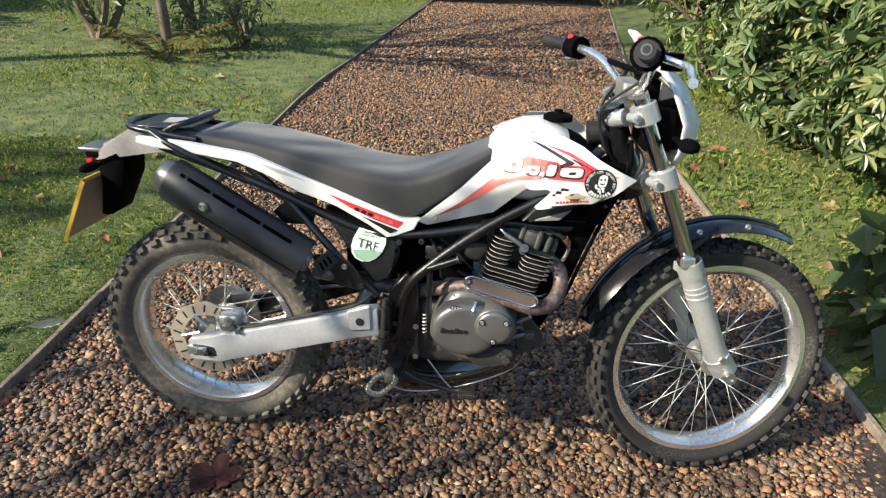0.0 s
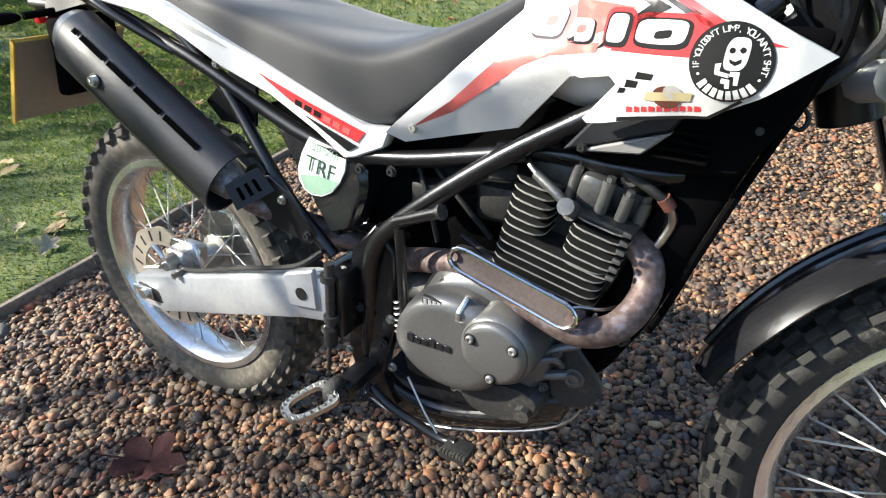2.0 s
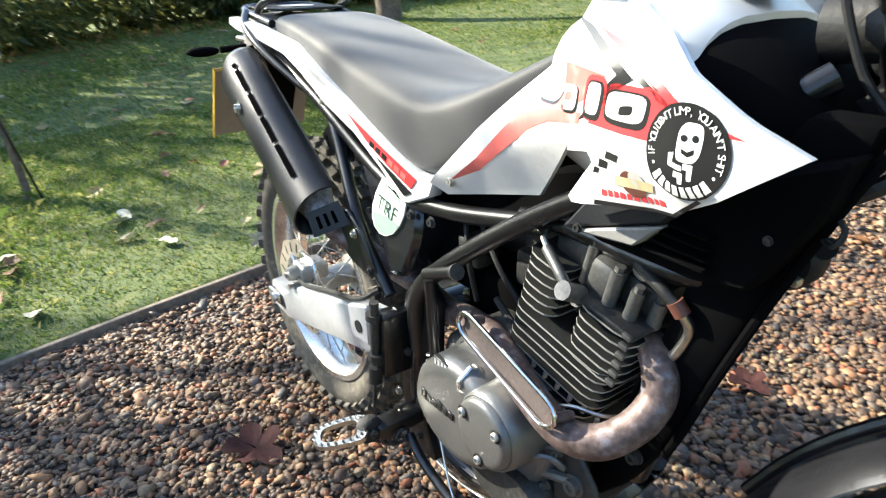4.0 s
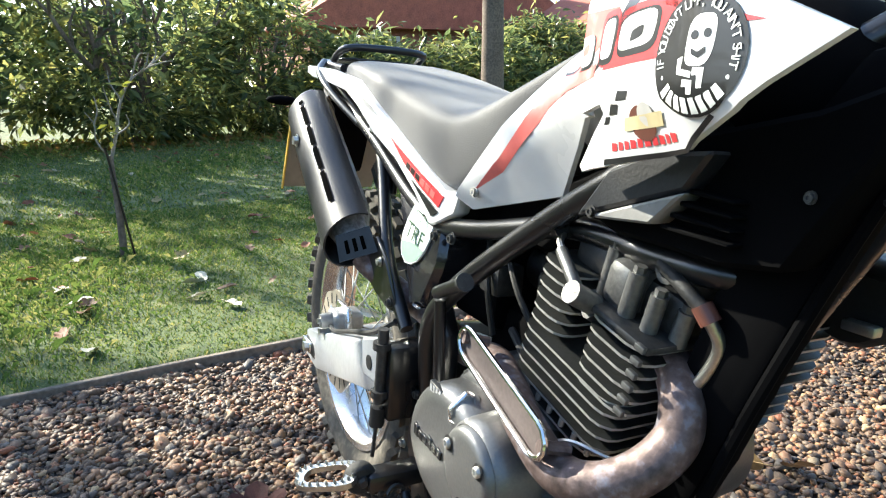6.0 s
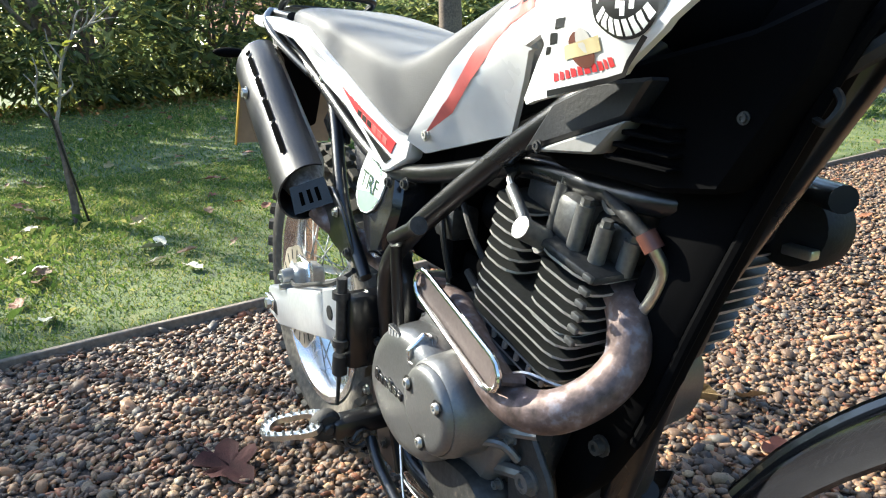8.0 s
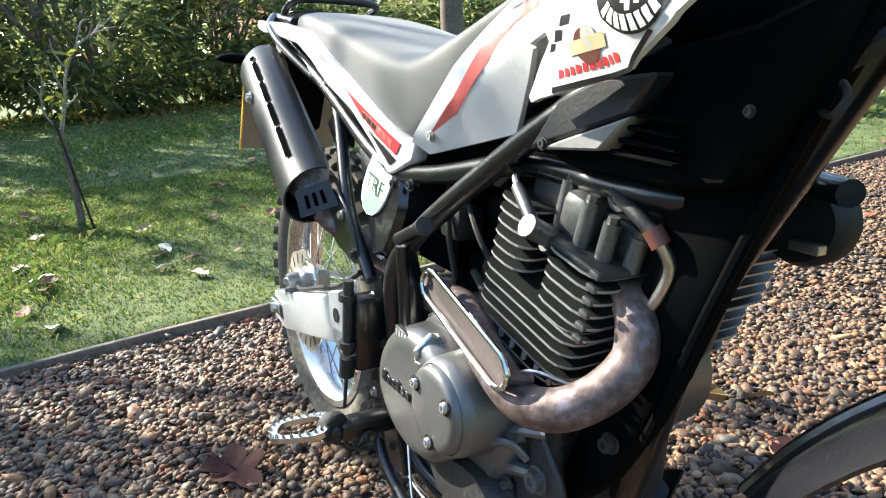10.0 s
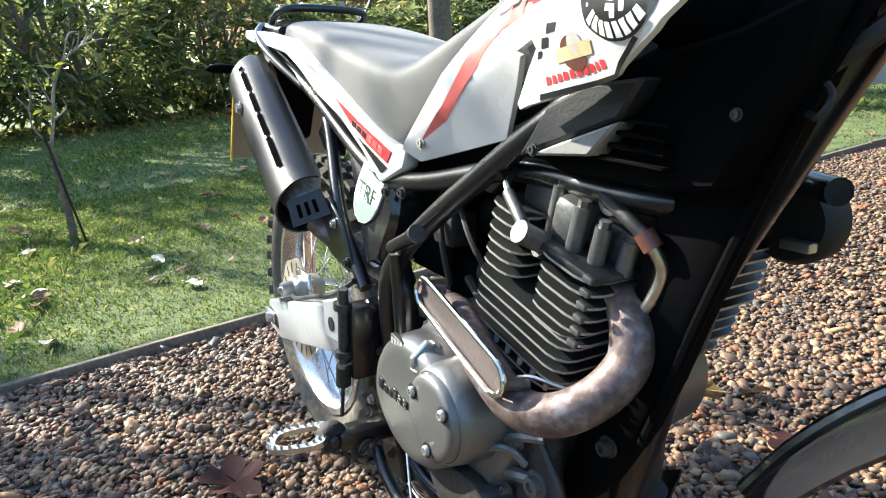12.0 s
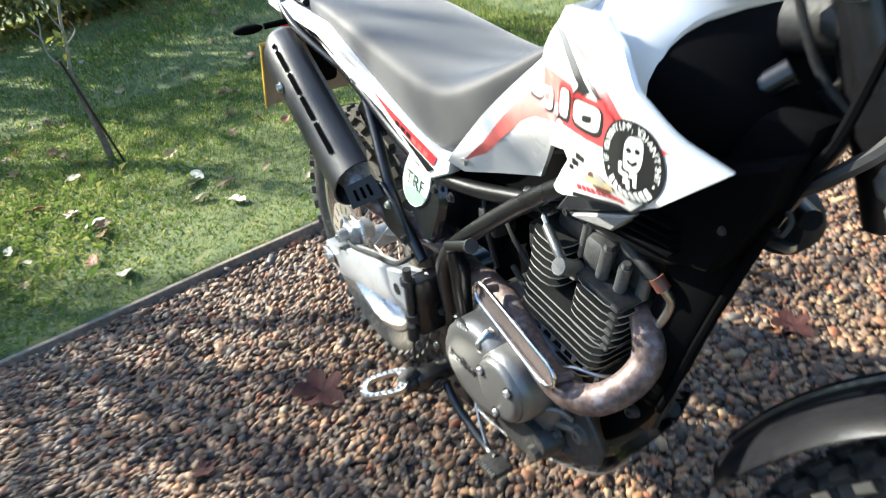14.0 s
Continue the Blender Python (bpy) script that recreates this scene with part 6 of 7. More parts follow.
def grass(n, seed, x_range, y_range, height, width):
    rng = np.random.default_rng(seed)
    x, y = rng.uniform(*x_range, n), rng.uniform(*y_range, n)
    bare = np.sin(x * 2.1 + 1.3 * np.sin(y * 1.7)) + np.sin(y * 2.6 + x) + rng.normal(0, 0.5, n)
    keep = ((x < np.array([left_edge(v) for v in y]) - 0.02) | (x > np.array([right_edge(v) for v in y]) + 0.02)) & (bare > -2.6)
    x, y, bare = x[keep], y[keep], bare[keep]
    n = len(x)
    z = z_of(x, y)
    h = height * np.exp(rng.normal(0, 0.35, n)) * np.clip(0.8 + 0.25 * bare, 0.5, 1.3)
    a = rng.uniform(0, 2 * np.pi, n)
    lean = rng.uniform(0.2, 1.1, n)[:, None] * np.stack([np.cos(a), np.sin(a)], -1)
    side = np.stack([-np.sin(a), np.cos(a)], -1) * (width * rng.uniform(0.6, 1.3, n))[:, None]
    base = np.stack([x, y], -1)
    p0 = np.concatenate([base - side, z[:, None]], 1)
    p1 = np.concatenate([base + side, z[:, None]], 1)
    mid = base + lean * h[:, None] * 0.35
    p2 = np.concatenate([mid + side * 0.7, (z + h * 0.65)[:, None]], 1)
    p3 = np.concatenate([base + lean * h[:, None], (z + h * (1 - 0.35 * np.clip(np.linalg.norm(lean, axis=1), 0, 1)))[:, None]], 1)
    v = np.stack([p0, p1, p2, p3], 1).reshape(-1, 3)
    l = (np.array([0, 1, 2, 3])[None] + 4 * np.arange(n)[:, None]).ravel()
    return v, l


sets = [grass(100000, 5, (-3.4, -0.7), (-2.2, 2.4), 0.019, 0.0020), grass(75000, 6, (-9.0, -3.0), (-3.0, 4.0), 0.024, 0.0042), grass(75000, 7, (-9.0, -0.8), (2.0, 12.0), 0.026, 0.0044), grass(30000, 8, (1.8, 4.5), (-0.5, 6.0), 0.040, 0.0032)]
off, vv, ll = 0, [], []
for v, l in sets:
    vv.append(v)
    ll.append(l + off)
    off += len(v)
me = raw_mesh("grass", np.concatenate(vv), 4, np.concatenate(ll))
tagged(part("grass", me, "grass"), "short damp autumn lawn grass with bare patches", "grass", kind="stuff")


# ---- plants ----
def leaf_cloud(name, pts, size, mat, seed, parent=None, droop=0.3, label="", aspect=0.36, face=None):
    """Many folded leaves: one at each point, pointing anyhow, a little outward."""
    rng = np.random.default_rng(seed)
    n = len(pts)
    d = rng.normal(size=(n, 3))
    if face is not None:
        d += face
    d[:, 2] = d[:, 2] * 0.7 - droop
    d /= np.linalg.norm(d, axis=1)[:, None]
    up = np.array([0, 0, 1.0]) + rng.normal(0, 0.55, (n, 3))
    side = np.cross(d, up)
    side /= np.linalg.norm(side, axis=1)[:, None] + 1e-9
    nrm = np.cross(side, d)
    s = (size * np.exp(rng.normal(0, 0.28, n)))[:, None]
    p = np.asarray(pts)
    w = aspect * 0.5
    v = np.stack([p, p + d * s * 0.45 + side * s * w + nrm * s * 0.08, p + d * s, p + d * s * 0.45 - side * s * w + nrm * s * 0.08], 1).reshape(-1, 3)
    l = (np.array([0, 1, 2, 0, 2, 3])[None] + 4 * np.arange(n)[:, None]).ravel()
    return part(name, raw_mesh(name, v, 3, l), mat, parent, label)


def limb(bm, p, d, length, r, depth, rnd, tips, bend=0.25, spread=0.6, kids=3):
    """A tapering branch that forks."""
    q = p + d * length * 0.5 + Vector((rnd.uniform(-1, 1), rnd.uniform(-1, 1), rnd.uniform(-0.3, 0.6))) * length * bend * 0.3
    e = p + (d + Vector((rnd.uniform(-1, 1), rnd.uniform(-1, 1), rnd.uniform(-0.2, 0.5))) * bend).normalized() * length
    tube([p, q, e], (r, r * 0.6), 6 if r < 0.02 else 9, bm, n=3)
    if depth == 0:
        tips.append(e)
        return
    for _ in range(kids):
        nd = (e - p).normalized() + Vector((rnd.uniform(-1, 1), rnd.uniform(-1, 1), rnd.uniform(-0.4, 0.9))) * spread
        limb(bm, e if rnd.random() < 0.6 else q, nd.normalized(), length * rnd.uniform(0.55, 0.8), r * 0.55, depth - 1, rnd, tips, bend, spread, kids)


def clump_points(rng, centres, per, spread):
    c = np.asarray(centres)
    return (c[:, None, :] + rng.normal(0, spread, (len(c), per, 3))).reshape(-1, 3)


def shrub(name, label, at, radius, height, leaves, size, mat, seed, category="shrub", clumps=120, group="", low=0.08, hollow=0.72, accent=None, aspect=0.36, thin=None):
    """A dense bush: stems, and leaves in clumps over an uneven outline."""
    rng, rnd = np.random.default_rng(seed), random.Random(seed)
    top = tagged(new(name), label, category, group)
    top.location = at
    bm, tips = bmesh.new(), []
    for _ in range(6):
        a = rnd.uniform(0, 6.28)
        limb(bm, Vector((rnd.uniform(-0.1, 0.1) * radius[0], rnd.uniform(-0.1, 0.1) * radius[1], -0.05)), Vector((math.cos(a) * 0.4, math.sin(a) * 0.4, 1)).normalized(), height * 0.42, 0.02 * height + 0.005, 2, rnd, tips, 0.3, 0.7)
    part("stem", bm, "bark", top)
    u = rng.normal(size=(clumps, 3))
    u /= np.linalg.norm(u, axis=1)[:, None]
    u[:, 2] = np.where(rng.random(clumps) < 0.45, -0.55 * np.abs(u[:, 2]), np.abs(u[:, 2]))
    rr = rng.uniform(hollow, 1.05, clumps)[:, None]
    c = u * rr * np.array([radius[0], radius[1], height * 0.62]) + np.array([0, 0, height * 0.36])
    c[:, 2] = np.maximum(c[:, 2], low * height)
    pts = clump_points(rng, c, max(1, leaves // clumps), 0.13 * min(radius[0], radius[1], height))
    pts[:, 2] = np.maximum(pts[:, 2], 0.03)
    if thin:
        pts = pts[(pts[:, 2] < thin[0]) | (rng.random(len(pts)) < thin[1])]
    leaf_cloud("foliage", pts, size, mat, seed + 1, top, 0.25, aspect=aspect, face=(pts - pts.mean(0)) * 0.6)
    # accent leaves: sun flecks on the foliage, painted as a brighter leaf colour
    if accent:
        k = rng.choice(len(pts), len(pts) // 14, replace=False)
        leaf_cloud("bright_foliage", pts[k], size, accent, seed + 2, top, 0.3, aspect=aspect)
    return top


# dark evergreen hedge across the lawn
rr_ = random.Random(11)
for k in range(9):
    y = -7.2 + 1.75 * k
    x = -8.4 + 0.4 * math.sin(k * 2.1)
    # k < 4: unseen height added to shade the lawn; thin lets dapples through
    shrub("evergreen_shrub", "tall dark evergreen shrub at the lawn's far edge", (x, y, ground_z(x, y)), (0.95, 1.25, 1), (5.0 if k < 4 else 2.6 if k < 5 else 1.9 if k < 6 else 1.6) + 0.25 * math.sin(k * 1.7), 6500, 0.15, "hedge_leaf", 100 + k, "shrub", 190, "evergreen shrubs along the lawn", accent="yellow_leaf" if k < 4 else None, thin=(1.9, 0.4) if k in (2, 3) else (1.5, 0.5) if k == 4 else None)
# leaf bed under the hedge
rng = np.random.default_rng(21)
pts = np.stack([rng.uniform(-8.8, -6.8, 5000), rng.uniform(-7, 6, 5000), np.zeros(5000)], -1)
pts = pts[rng.random(5000) < np.clip((-6.75 - pts[:, 0]) / 0.9, 0, 1)]
pts[:, 2] = z_of(pts[:, 0], pts[:, 1]) + 0.012
tagged(leaf_cloud("leaf_litter", pts, 0.085, "fern", 22, None, 0.0, aspect=0.55), "drift of brown fallen leaves below the shrubs", "leaf litter", kind="stuff")

# rhododendron beside the drive: whorls of long leaves
def whorls(name, label, at, radius, height, count, size, mat, seed, per=9, accent=None):
    rng, rnd = np.random.default_rng(seed), random.Random(seed)
    top = tagged(new(name), label, "shrub")
    top.location = at
    bm, tips = bmesh.new(), []
    for _ in range(8):
        a = rnd.uniform(0, 6.28)
        limb(bm, Vector((rnd.uniform(-0.3, 0.3) * radius[0], rnd.uniform(-0.3, 0.3) * radius[1], -0.05)), Vector((math.cos(a) * 0.6, math.sin(a) * 0.6, 1)).normalized(), height * 0.4, 0.03, 2, rnd, tips, 0.35, 0.8)
    part("stem", bm, "bark", top)
    u = rng.normal(size=(count, 3))
    u /= np.linalg.norm(u, axis=1)[:, None]
    u[:, 2] = np.abs(u[:, 2]) - 0.5 * rng.random(count)
    u /= np.linalg.norm(u, axis=1)[:, None]
    lump = 1 + 0.16 * np.sin(u[:, 0] * 7 + seed) * np.sin(u[:, 2] * 6) + 0.1 * np.sin(u[:, 1] * 11)
    c = u * (rng.uniform(0.78, 1.0, count) * lump)[:, None] * np.array([radius[0], radius[1], height * 0.66]) + np.array([0, 0, height * 0.36])
    c[:, 2] = np.maximum(c[:, 2], 0.06 + 0.2 * rng.random(count))
    out = u + rng.normal(0, 0.35, (count, 3)) + np.array([0, 0, 0.45])
    out /= np.linalg.norm(out, axis=1)[:, None]
    e1 = np.cross(out, rng.normal(size=(count, 3)))
    e1 /= np.linalg.norm(e1, axis=1)[:, None]
    e2 = np.cross(out, e1)
    vs = []
    for j in range(per):
        a = 2 * np.pi * j / per + rng.uniform(-0.25, 0.25, count)
        d = e1 * np.cos(a)[:, None] + e2 * np.sin(a)[:, None] + out * rng.uniform(-0.15, 0.45, count)[:, None]
        d /= np.linalg.norm(d, axis=1)[:, None]
        side = np.cross(d, out)
        side /= np.linalg.norm(side, axis=1)[:, None]
        s = (size * np.exp(rng.normal(0, 0.22, count)))[:, None]
        b = c + d * s * 0.06
        vs.append(np.stack([b, b + d * s * 0.35 + side * s * 0.13 + out * s * 0.05, b + d * s * 0.7 + side * s * 0.12 + out * s * 0.02, b + d * s * 1.0 - out * s * 0.08, b + d * s * 0.7 - side * s * 0.12 + out * s * 0.02, b + d * s * 0.35 - side * s * 0.13 + out * s * 0.05], 1))
    v = np.concatenate(vs).reshape(-1, 3)
    n = len(v) // 6
    l = (np.array([0, 1, 2, 0, 2, 3, 0, 3, 4, 0, 4, 5])[None] + 6 * np.arange(n)[:, None]).ravel()
    part("foliage", raw_mesh("foliage", v, 3, l), mat, top)
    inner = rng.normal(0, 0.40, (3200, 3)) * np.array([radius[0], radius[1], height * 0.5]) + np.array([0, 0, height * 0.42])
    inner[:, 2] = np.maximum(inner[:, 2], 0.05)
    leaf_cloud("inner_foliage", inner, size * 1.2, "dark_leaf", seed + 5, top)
    return top
whorls("rhododendron", "broad rhododendron bush with pale green whorled leaves", (3.50, 3.65, 0.1), (1.2, 1.35), 2.5, 2800, 0.100, "rhodo_leaf", 301)
whorls("rhododendron", "low rhododendron spilling towards the gravel drive", (3.35, 2.15, 0.08), (0.75, 0.75), 1.35, 1050, 0.096, "rhodo_leaf", 302)
whorls("rhododendron", "rhododendron beside the drive, sunlight put into its yellow-green leaf colour", (3.45, 6.4, 0.1), (1.2, 1.35), 2.7, 2000, 0.100, "sun_leaf", 303)
whorls("rhododendron", "rhododendron leaning over the gravel drive, sunlight put into its leaf colour", (3.0, 5.1, 0.08), (0.72, 0.8), 2.0, 950, 0.096, "sun_leaf", 304)
whorls("rhododendron", "low young rhododendron at the border's edge", (2.98, 3.2, 0.08), (0.5, 0.6), 0.95, 500, 0.09, "rhodo_leaf", 305)
shrub("broadleaf_plant", "low broad-leaved evergreen plant beside the drive", (2.38, 0.62, 0.05), (0.28, 0.42, 1), 0.62, 420, 0.115, "dark_leaf", 310, "plant", 40, aspect=0.6)
shrub("evergreen_shrub", "dark shrub at the end of the drive", (2.6, 11.4, 0.1), (1.8, 1.0, 1), 2.6, 2600, 0.14, "dark_leaf", 320, "shrub", 90)
for k in range(8):
    x = -11.5 + 1.9 * k
    shrub("evergreen_shrub", "dark evergreen shrub along the garden's end", (x, 11.6 + 0.5 * math.sin(k * 2), 0.12), (1.15, 0.9, 1), 2.0 + 0.5 * math.sin(k * 1.3), 1900, 0.14, "dark_leaf", 330 + k, "shrub", 80, "shrubs along the garden's end")


# a garden fence behind them
fence = tagged(new("garden_fence"), "dark stained close-boarded garden fence", "fence")
board = box(-0.06, 0.06, -0.010, 0.010, 0.0, 1.75, 0.004, segs=1)
bme = bpy.data.meshes.new("board")
board.to_mesh(bme)
board.free()
bme.materials.append(M["fence"])
for k in range(130):
    o = new("board", bme)
    o.parent = fence
    o.location = (-13 + 0.135 * k, 13.2 + 0.012 * (k % 2), 0.12)
for z in (0.5, 1.5):
    part("rail", box(-13, 4.6, 13.225, 13.265, z, z + 0.08, 0.004), "fence", fence)


def tree(name, label, at, height, r, seed, leaves, size, mat, crown, spread=0.7, lean=(0, 0), depth=3, droop=0.3, per=1):
    """A tapered trunk with limbs, and a crown of small leaves about the twigs."""
    rng, rnd = np.random.default_rng(seed), random.Random(seed)
    top = tagged(new(name), label, "tree")
    top.location = at
    bm, tips = bmesh.new(), []
    crown_z = height * 0.45
    tube([(0, 0, -0.1), (lean[0] * 0.4, lean[1] * 0.4, crown_z * 0.55), (lean[0], lean[1], crown_z)], (r, r * 0.62), 12, bm, n=5)
    for k in range(6):
        a = 6.28 * k / 6 + rnd.uniform(-0.4, 0.4)
        limb(bm, Vector((lean[0], lean[1], crown_z * rnd.uniform(0.75, 1.0))), Vector((math.cos(a) * 0.8, math.sin(a) * 0.8, rnd.uniform(0.4, 1.1))).normalized(), height * 0.22, r * 0.42, depth, rnd, tips, 0.3, spread)
    part("trunk", bm, "bark", top)
    if leaves:
        t = np.array([list(p) for p in tips])
        pts = clump_points(rng, t, max(1, leaves // len(t)), crown)
        leaf_cloud("crown", pts, size, mat, seed + 1, top, droop)
    return top


tree("tree", "mature tree with a bare grey-brown trunk on the lawn", (-5.6, 3.72, ground_z(-5.6, 3.72)), 7.5, 0.155, 401, 450, 0.10, "yellow_leaf", 0.35)
tree("tree", "young tree with yellowing leaves in the border", (-2.75, 5.15, 0.06), 4.6, 0.06, 402, 1500, 0.08, "yellow_leaf", 0.22)
shrub("flowering_shrub", "multi-stemmed shrub with pale sparse leaves", (-3.95, 5.9, 0.08), (0.55, 0.55, 1), 2.3, 900, 0.075, "rhodo_leaf", 405, "shrub", 90, low=0.12, hollow=0.5)
shrub("evergreen_shrub", "small dark evergreen bush beside the tree", (-2.15, 5.75, 0.06), (0.4, 0.35, 1), 0.75, 700, 0.07, "dark_leaf", 407, "shrub", 50)
shrub("evergreen_shrub", "dark evergreen bush behind the lawn trees", (-3.1, 6.6, 0.06), (0.6, 0.5, 1), 1.3, 900, 0.08, "dark_leaf", 408, "shrub", 50)

# bracken about the young tree
rnd = random.Random(9)
for k in range(24):
    a = rnd.uniform(0, 6.28)
    x, y = -2.62 + 0.4 * math.cos(a) * rnd.random(), 4.92 + 0.3 * math.sin(a) * rnd.random()
    bm = bmesh.new()
    d = Vector((math.cos(a), math.sin(a), 0))
    ln = rnd.uniform(0.42, 0.75)
    spine = [Vector((0, 0, 0)) + d * ln * t * 0.9 + Vector((0, 0, ln * (1.2 * t - 0.75 * t * t))) for t in [j / 12 for j in range(13)]]
    tube(spine, (0.004, 0.001), 5, bm, smooth=False)
    side = d.cross(Vector((0, 0, 1)))
    for j in range(1, 12):
        w = 0.17 * ln * 2 * (1 - j / 13) * min(1, j / 3)
        for s in (-1, 1):
            p, tip = spine[j], spine[j] + side * s * w + d * w * 0.35 + Vector((0, 0, -0.15 * w))
            n1 = d * w * 0.16
            bm.faces.new([bm.verts.new(p - n1), bm.verts.new(p + n1), bm.verts.new(tip)])
    fr = tagged(part("fern_frond", bm, "fern", smooth=False), "yellowing fern frond below the young tree", "fern", "fern fronds below the tree")
    fr.location = (x, y, ground_z(x, y))

# sapling with its stake
sap = tagged(new("sapling"), "bare young sapling with few yellow-green leaves", "sapling")
sap.location = (-2.2, -0.475, ground_z(-2.2, -0.475))
sap.scale = (1.08, 1.08, 1.08)
SAPLING_SHOOTS = (
    ((0, 0.012, 0.44), (0.01, -0.035, 0.53), (0.02, -0.034, 0.60), (0.0, -0.066, 0.655)),
    ((0.02, -0.034, 0.60), (0.04, -0.015, 0.66), (0.03, -0.02, 0.72)),
    ((0, 0.045, 0.55), (-0.02, 0.085, 0.575), (-0.03, 0.105, 0.60), (-0.02, 0.097, 0.635)),
    ((0, 0.060, 0.60), (0.03, 0.035, 0.68), (0.05, 0.02, 0.76)),
    ((0, 0.085, 0.70), (-0.04, 0.05, 0.77), (-0.05, 0.045, 0.83)),
    ((0, 0.132, 0.785), (0.0, 0.157, 0.855), (0.02, 0.150, 0.89)),
    ((0, 0.157, 0.855), (-0.02, 0.18, 0.895), (-0.02, 0.21, 0.90)),
    ((0, 0.165, 0.81), (0.03, 0.20, 0.85), (0.05, 0.215, 0.90)),
    ((0, 0.209, 0.84), (-0.03, 0.245, 0.885), (-0.03, 0.25, 0.92)),
    ((0, 0.209, 0.84), (0.03, 0.27, 0.86), (0.05, 0.31, 0.865)))
bm = bmesh.new()
tube([(0, 0.004, -0.03), (0.0, 0.012, 0.06), (0.0, 0.014, 0.25), (0.0, 0.010, 0.38), (0.0, 0.012, 0.46)], (0.019, 0.010), 9, bm)
part("trunk", bm, "bark", sap, "greenish bark of the lower trunk")
bm = bmesh.new()
tube([(0, 0.012, 0.44), (0.0, 0.045, 0.55), (0, 0.076, 0.68), (0, 0.132, 0.785), (0, 0.209, 0.84), (0.0, 0.30, 0.912)], (0.008, 0.0028), 7, bm)
for shoot in SAPLING_SHOOTS:
    tube(shoot, (0.0048, 0.0020), 6, bm)
part("stem", bm, "twig", sap)
rng = np.random.default_rng(6)
t = np.array([(0.01, 0.02, 0.55), (0.02, 0.015, 0.58), (0.03, 0.0, 0.69), (0.02, 0.12, 0.75)])
for k, p in enumerate(clump_points(rng, t, 6, 0.022)):
    leaf_cloud("leaf", p[None], 0.042, "yellow_leaf", 800 + k, sap, 0.5, aspect=0.5)
stake = tagged(part("garden_stake", tube([(-2.18, -0.410, 0.02), (-2.185, -0.481, 0.592)], 0.006, 8, smooth=False), "frame"), "thin dark stake leaning beside the sapling", "stake")

# house far behind the lawn, and one wall at the garden's corner
house = tagged(new("house"), "red-roofed brick house behind the garden trees", "house")
house.location = (-16.5, 7.2, 0.2)
part("wall", box(-3.0, 3.0, -3.5, 3.5, -0.2, 2.0, 0.01), "brick", house)
part("roof", loft([[Vector((x, -3.9, 1.95)), Vector((x, 0, 4.3)), Vector((x, 3.9, 1.95)), Vector((x, 3.8, 1.85)), Vector((x, -3.8, 1.85))] for x in (-3.4, 3.4)]), "roof", house)
part("chimney", box(-0.4, 0.4, -0.4, 0.4, 3.7, 5.2, 0.02), "brick", house)
for y in (-1.9, 1.9):
    w = part("window", box(2.98, 3.04, y - 0.6, y + 0.6, 0.7, 1.7, 0.01), "render_wall", house)
    part("pane", box(3.035, 3.05, y - 0.5, y + 0.5, 0.8, 1.6, 0), "dark_lens", w)
shed = tagged(new("outbuilding"), "low brick outbuilding at the garden's corner", "outbuilding")
shed.location = (-10.2, 9.6, 0.1)
part("wall", box(-1.6, 1.6, -1.2, 1.2, -0.2, 1.9, 0.01), "brick", shed)
part("roof", loft([[Vector((x, -1.4, 1.85)), Vector((x, 0, 2.7)), Vector((x, 1.4, 1.85)), Vector((x, 1.3, 1.8)), Vector((x, -1.3, 1.8))] for x in (-1.8, 1.8)]), "roof", shed)

# an unseen tree added to dapple the drive, and hedges on the sides never seen
tree("tree", "unseen tree added to dapple the drive with shade", (-4.1, -2.9, 0.1), 4.4, 0.11, 420, 800, 0.11, "yellow_leaf", 0.30)
# both hedge rows are added out of view to cut light from the low sky
for k in range(7):
    x = -5.0 + 2.1 * k
    shrub("hedge_bush", "unseen dark hedge bush added on the near side to block low sky", (x, -6.2, 0.05), (1.3, 1.0, 1), 2.6, 1500, 0.16, "dark_leaf", 440 + k, "hedge", 80, "hedge bushes on the near side")
for k in range(6):
    y = -4.0 + 2.1 * k
    shrub("hedge_bush", "unseen dark hedge bush added beyond the border to block low sky", (7.2, y, 0.1), (1.0, 1.3, 1), 2.6, 1500, 0.16, "dark_leaf", 460 + k, "hedge", 80, "hedge bushes beyond the border")


# ---- fallen leaves ----
def leaf_shape(kind, rnd):
    """One dry leaf, curled: an oval, or a lobed one with points."""
    bm = bmesh.new()
    n = 30
    c, inner, edge = bm.verts.new((0, 0, 0)), [], []
    ph = rnd.uniform(0, 6)
    for k in range(n):
        a = 2 * math.pi * k / n
        if kind == "oval":
            r = 0.5 * (1 - 0.5 * abs(math.sin(a))) * (1.0 + 0.05 * rnd.uniform(-1, 1))
        else:
            r = 0.5 * (0.55 + 0.45 * abs(math.cos(2.5 * a)) ** 0.8) * (1 - 0.25 * abs(math.sin(a))) * (1 + 0.08 * rnd.uniform(-1, 1))
        for q, ring in ((0.55, inner), (1.0, edge)):
            x, y = r * q * math.cos(a), r * q * math.sin(a)
            ring.append(bm.verts.new((x, y, 0.35 * abs(y) * q + 0.10 * q * math.sin(3 * a + ph) * r + 0.03 * rnd.uniform(-1, 1) * q)))
    for k in range(n):
        j = (k + 1) % n
        bm.faces.new((c, inner[k], inner[j]))
        bm.faces.new((inner[k], edge[k], edge[j], inner[j]))
    tube([(-0.72, 0, 0.03), (-0.4, 0, 0.02), (0.0, 0, 0.006)], 0.012, 4, bm, n=2)
    me = bpy.data.meshes.new("fallen_leaf")
    for f in bm.faces:
        f.smooth = True
    bm.to_mesh(me)
    bm.free()
    return me


rnd = random.Random(77)
SHAPES = [leaf_shape("oval" if k % 2 else "lobed", rnd) for k in range(6)]
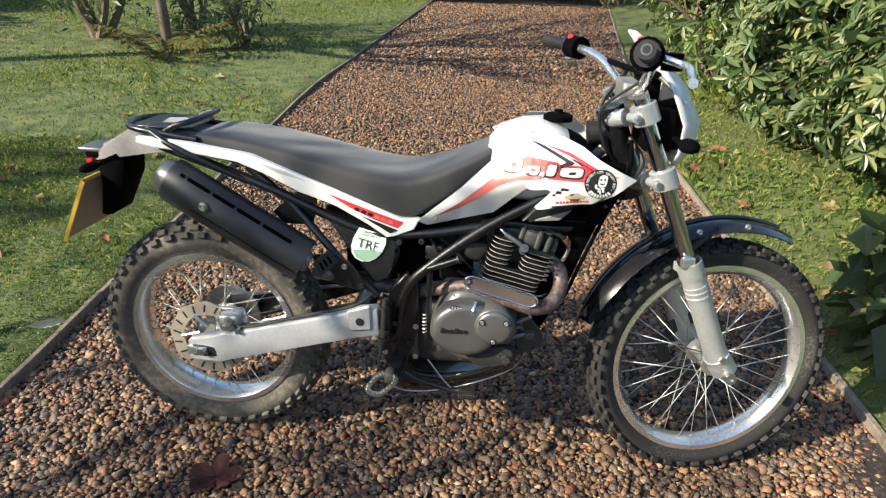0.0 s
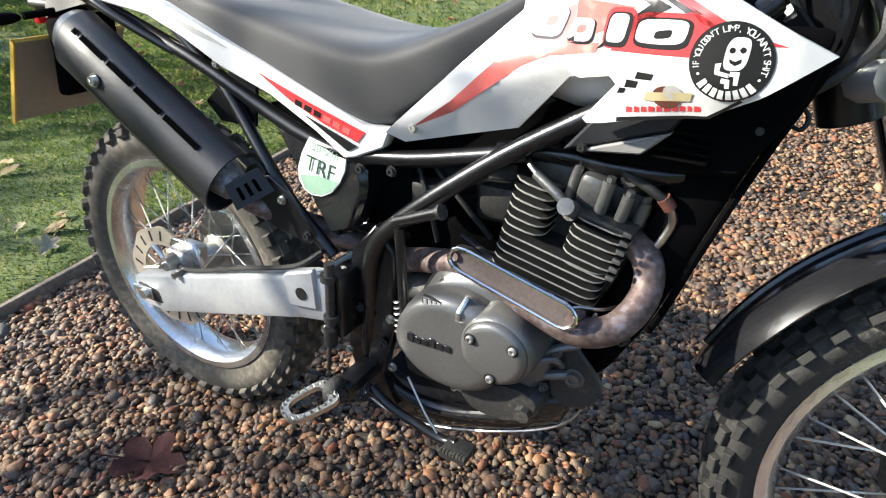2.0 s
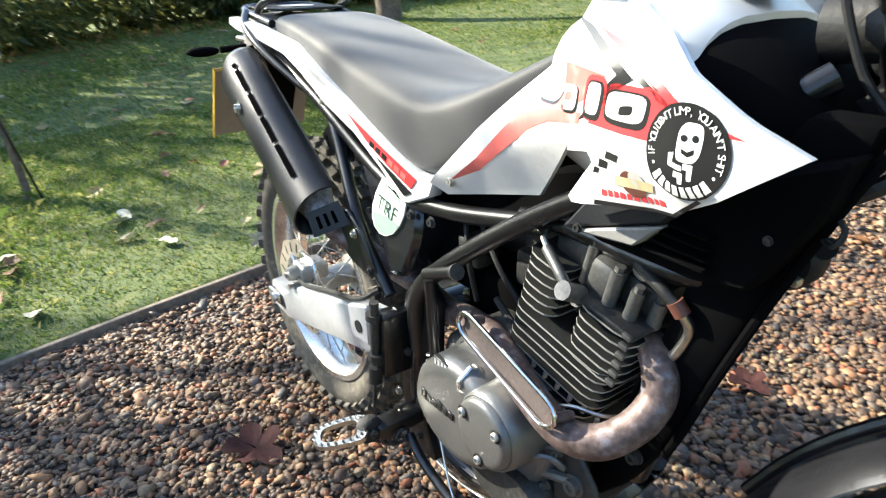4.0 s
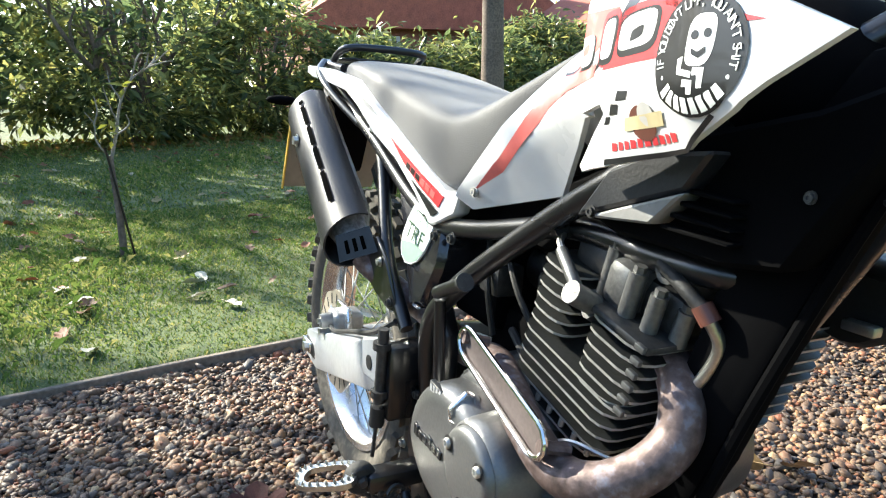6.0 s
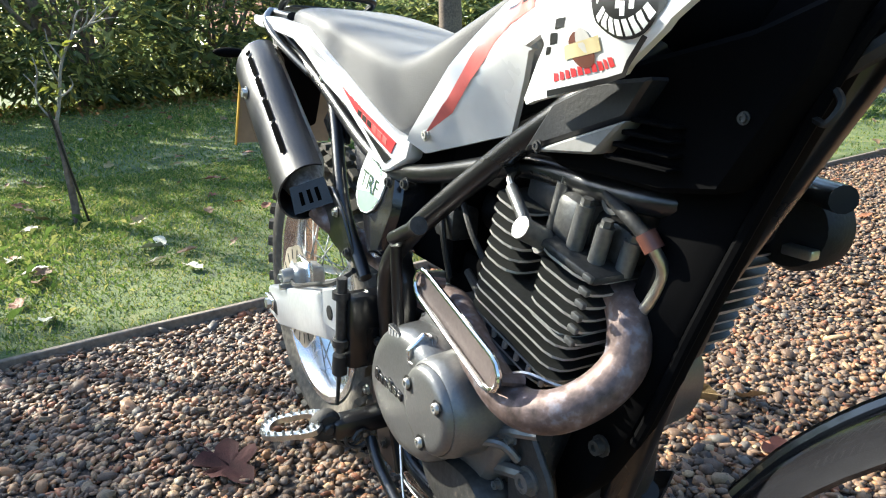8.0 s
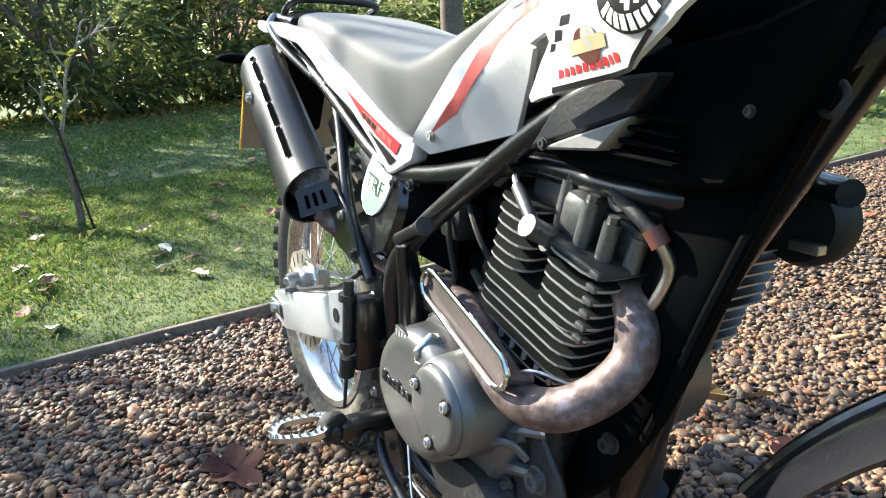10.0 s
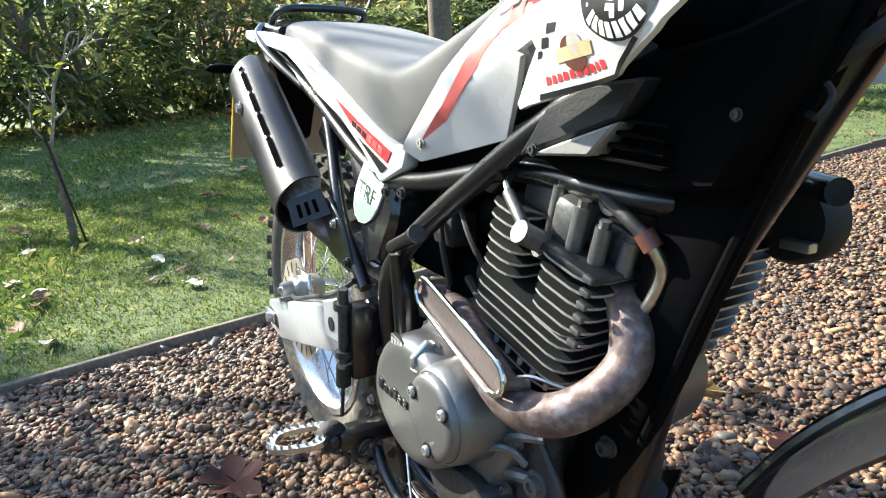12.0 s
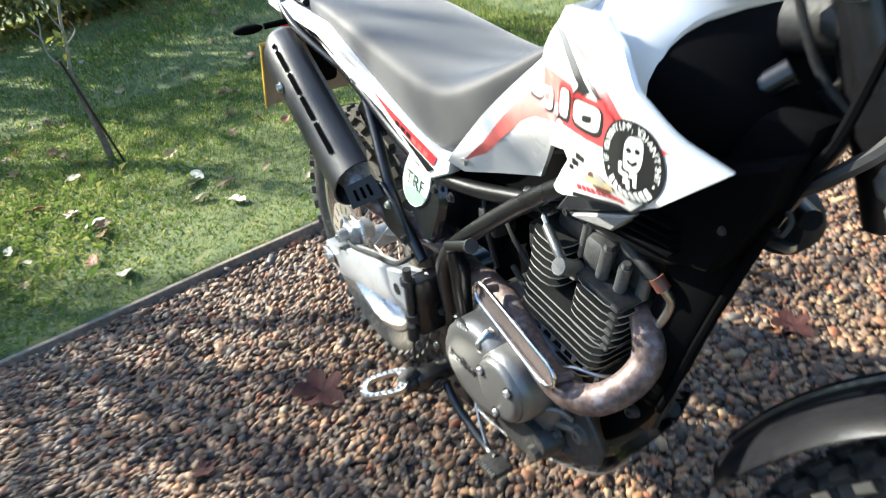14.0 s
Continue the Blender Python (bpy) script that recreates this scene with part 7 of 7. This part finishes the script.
for m_ in SHAPES:
    m_.materials.append(M["fallen"])


def drop_leaf(x, y, size, label="dry brown fallen leaf on the lawn", group="fallen leaves on the lawn", mat=None, turn=None, up=0.0):
    base = rnd.choice(SHAPES) if mat != "red_leaf" else SHAPES[0]
    if mat:
        base = base.copy()
        base.materials.clear()
        base.materials.append(M[mat])
    o = tagged(new("fallen_leaf", base), label, "leaf", group)
    tilt = rnd.gauss(0, 14), rnd.gauss(0, 14)
    if turn:
        tilt = turn
    o.matrix_world = pose(x, y, ground_z(x, y) + 0.018 + up, tilt[0], tilt[1], rnd.uniform(0, 360)) @ Matrix.Diagonal((size, size, size, 1))
    return o


for k in range(250):
    d = 0.15 + 6.5 * rnd.random() ** 1.4
    y = rnd.uniform(-1.6, 2.2) if k % 3 else rnd.uniform(2.0, 8.0)
    drop_leaf(left_edge(y) - d, y, rnd.uniform(0.045, 0.105))
for k in range(26):
    drop_leaf(rnd.uniform(-0.6, 1.8), rnd.uniform(0.9, 5.5), rnd.uniform(0.05, 0.09), "rusty fallen leaf on the gravel", "fallen leaves on the gravel")
for k in range(26):
    y = rnd.uniform(0.1, 3.0)
    drop_leaf(right_edge(y) + rnd.uniform(0.08, 0.7), y, rnd.uniform(0.06, 0.12), "orange fallen leaf beside the drive", "fallen leaves beside the drive")
G = "fallen leaves on the gravel"
drop_leaf(0.063, -0.26, 0.17, "large dark red fallen leaf on the gravel", G, "red_leaf", (4, 3))
drop_leaf(0.11, -0.58, 0.075, "orange-red fallen leaf on the gravel", G, "red_leaf", (10, 5))
drop_leaf(-0.12, 0.10, 0.10, "dark red fallen leaf beside the rear wheel", G, "red_leaf", (5, 8))
drop_leaf(0.455, 0.72, 0.12, "curled brown leaf standing on its edge on gravel", G, None, (70, 20), 0.045)
drop_leaf(0.50, 0.86, 0.09, "curled brown leaf on the gravel", G, None, (20, 30), 0.01)
drop_leaf(0.67, 0.74, 0.11, "dark red fallen leaf on the gravel", G, "red_leaf", (6, 4))
pale = drop_leaf(-0.80, 0.30, 0.12, "pale curled leaf leaning on the edging board", "fallen leaves on the lawn", "pale_leaf", (38, 24), 0.03)
pale.matrix_world = pose(-0.80, 0.30, 0.075, 62, 8, 40) @ Matrix.Diagonal((0.12, 0.055, 0.09, 1))
for x, y, sz in ((-1.68, -0.71, 0.10), (-1.50, -0.63, 0.12), (-1.54, -0.21, 0.14), (-0.97, -0.59, 0.13), (-1.60, -0.17, 0.12), (-1.54, -0.96, 0.10), (-1.2, -0.1, 0.12)):
    drop_leaf(x, y, sz * 0.75, "pale yellow fallen leaf on the lawn", "fallen leaves on the lawn", "pale_leaf")

# woods all round, far off
rng = np.random.default_rng(55)
a = rng.uniform(0, 2 * np.pi, 15000)
rad = rng.uniform(24, 30, 15000)
top = 4.6 + 1.6 * np.sin(a * 7) + 0.9 * np.sin(a * 17 + 1)
pts = np.stack([rad * np.cos(a), rad * np.sin(a), rng.random(15000) * top], -1)
tagged(leaf_cloud("far_woods", pts, 0.85, "dark_leaf", 56, None, 0.2, aspect=0.6), "dense dark woodland round the garden", "woods", kind="stuff")
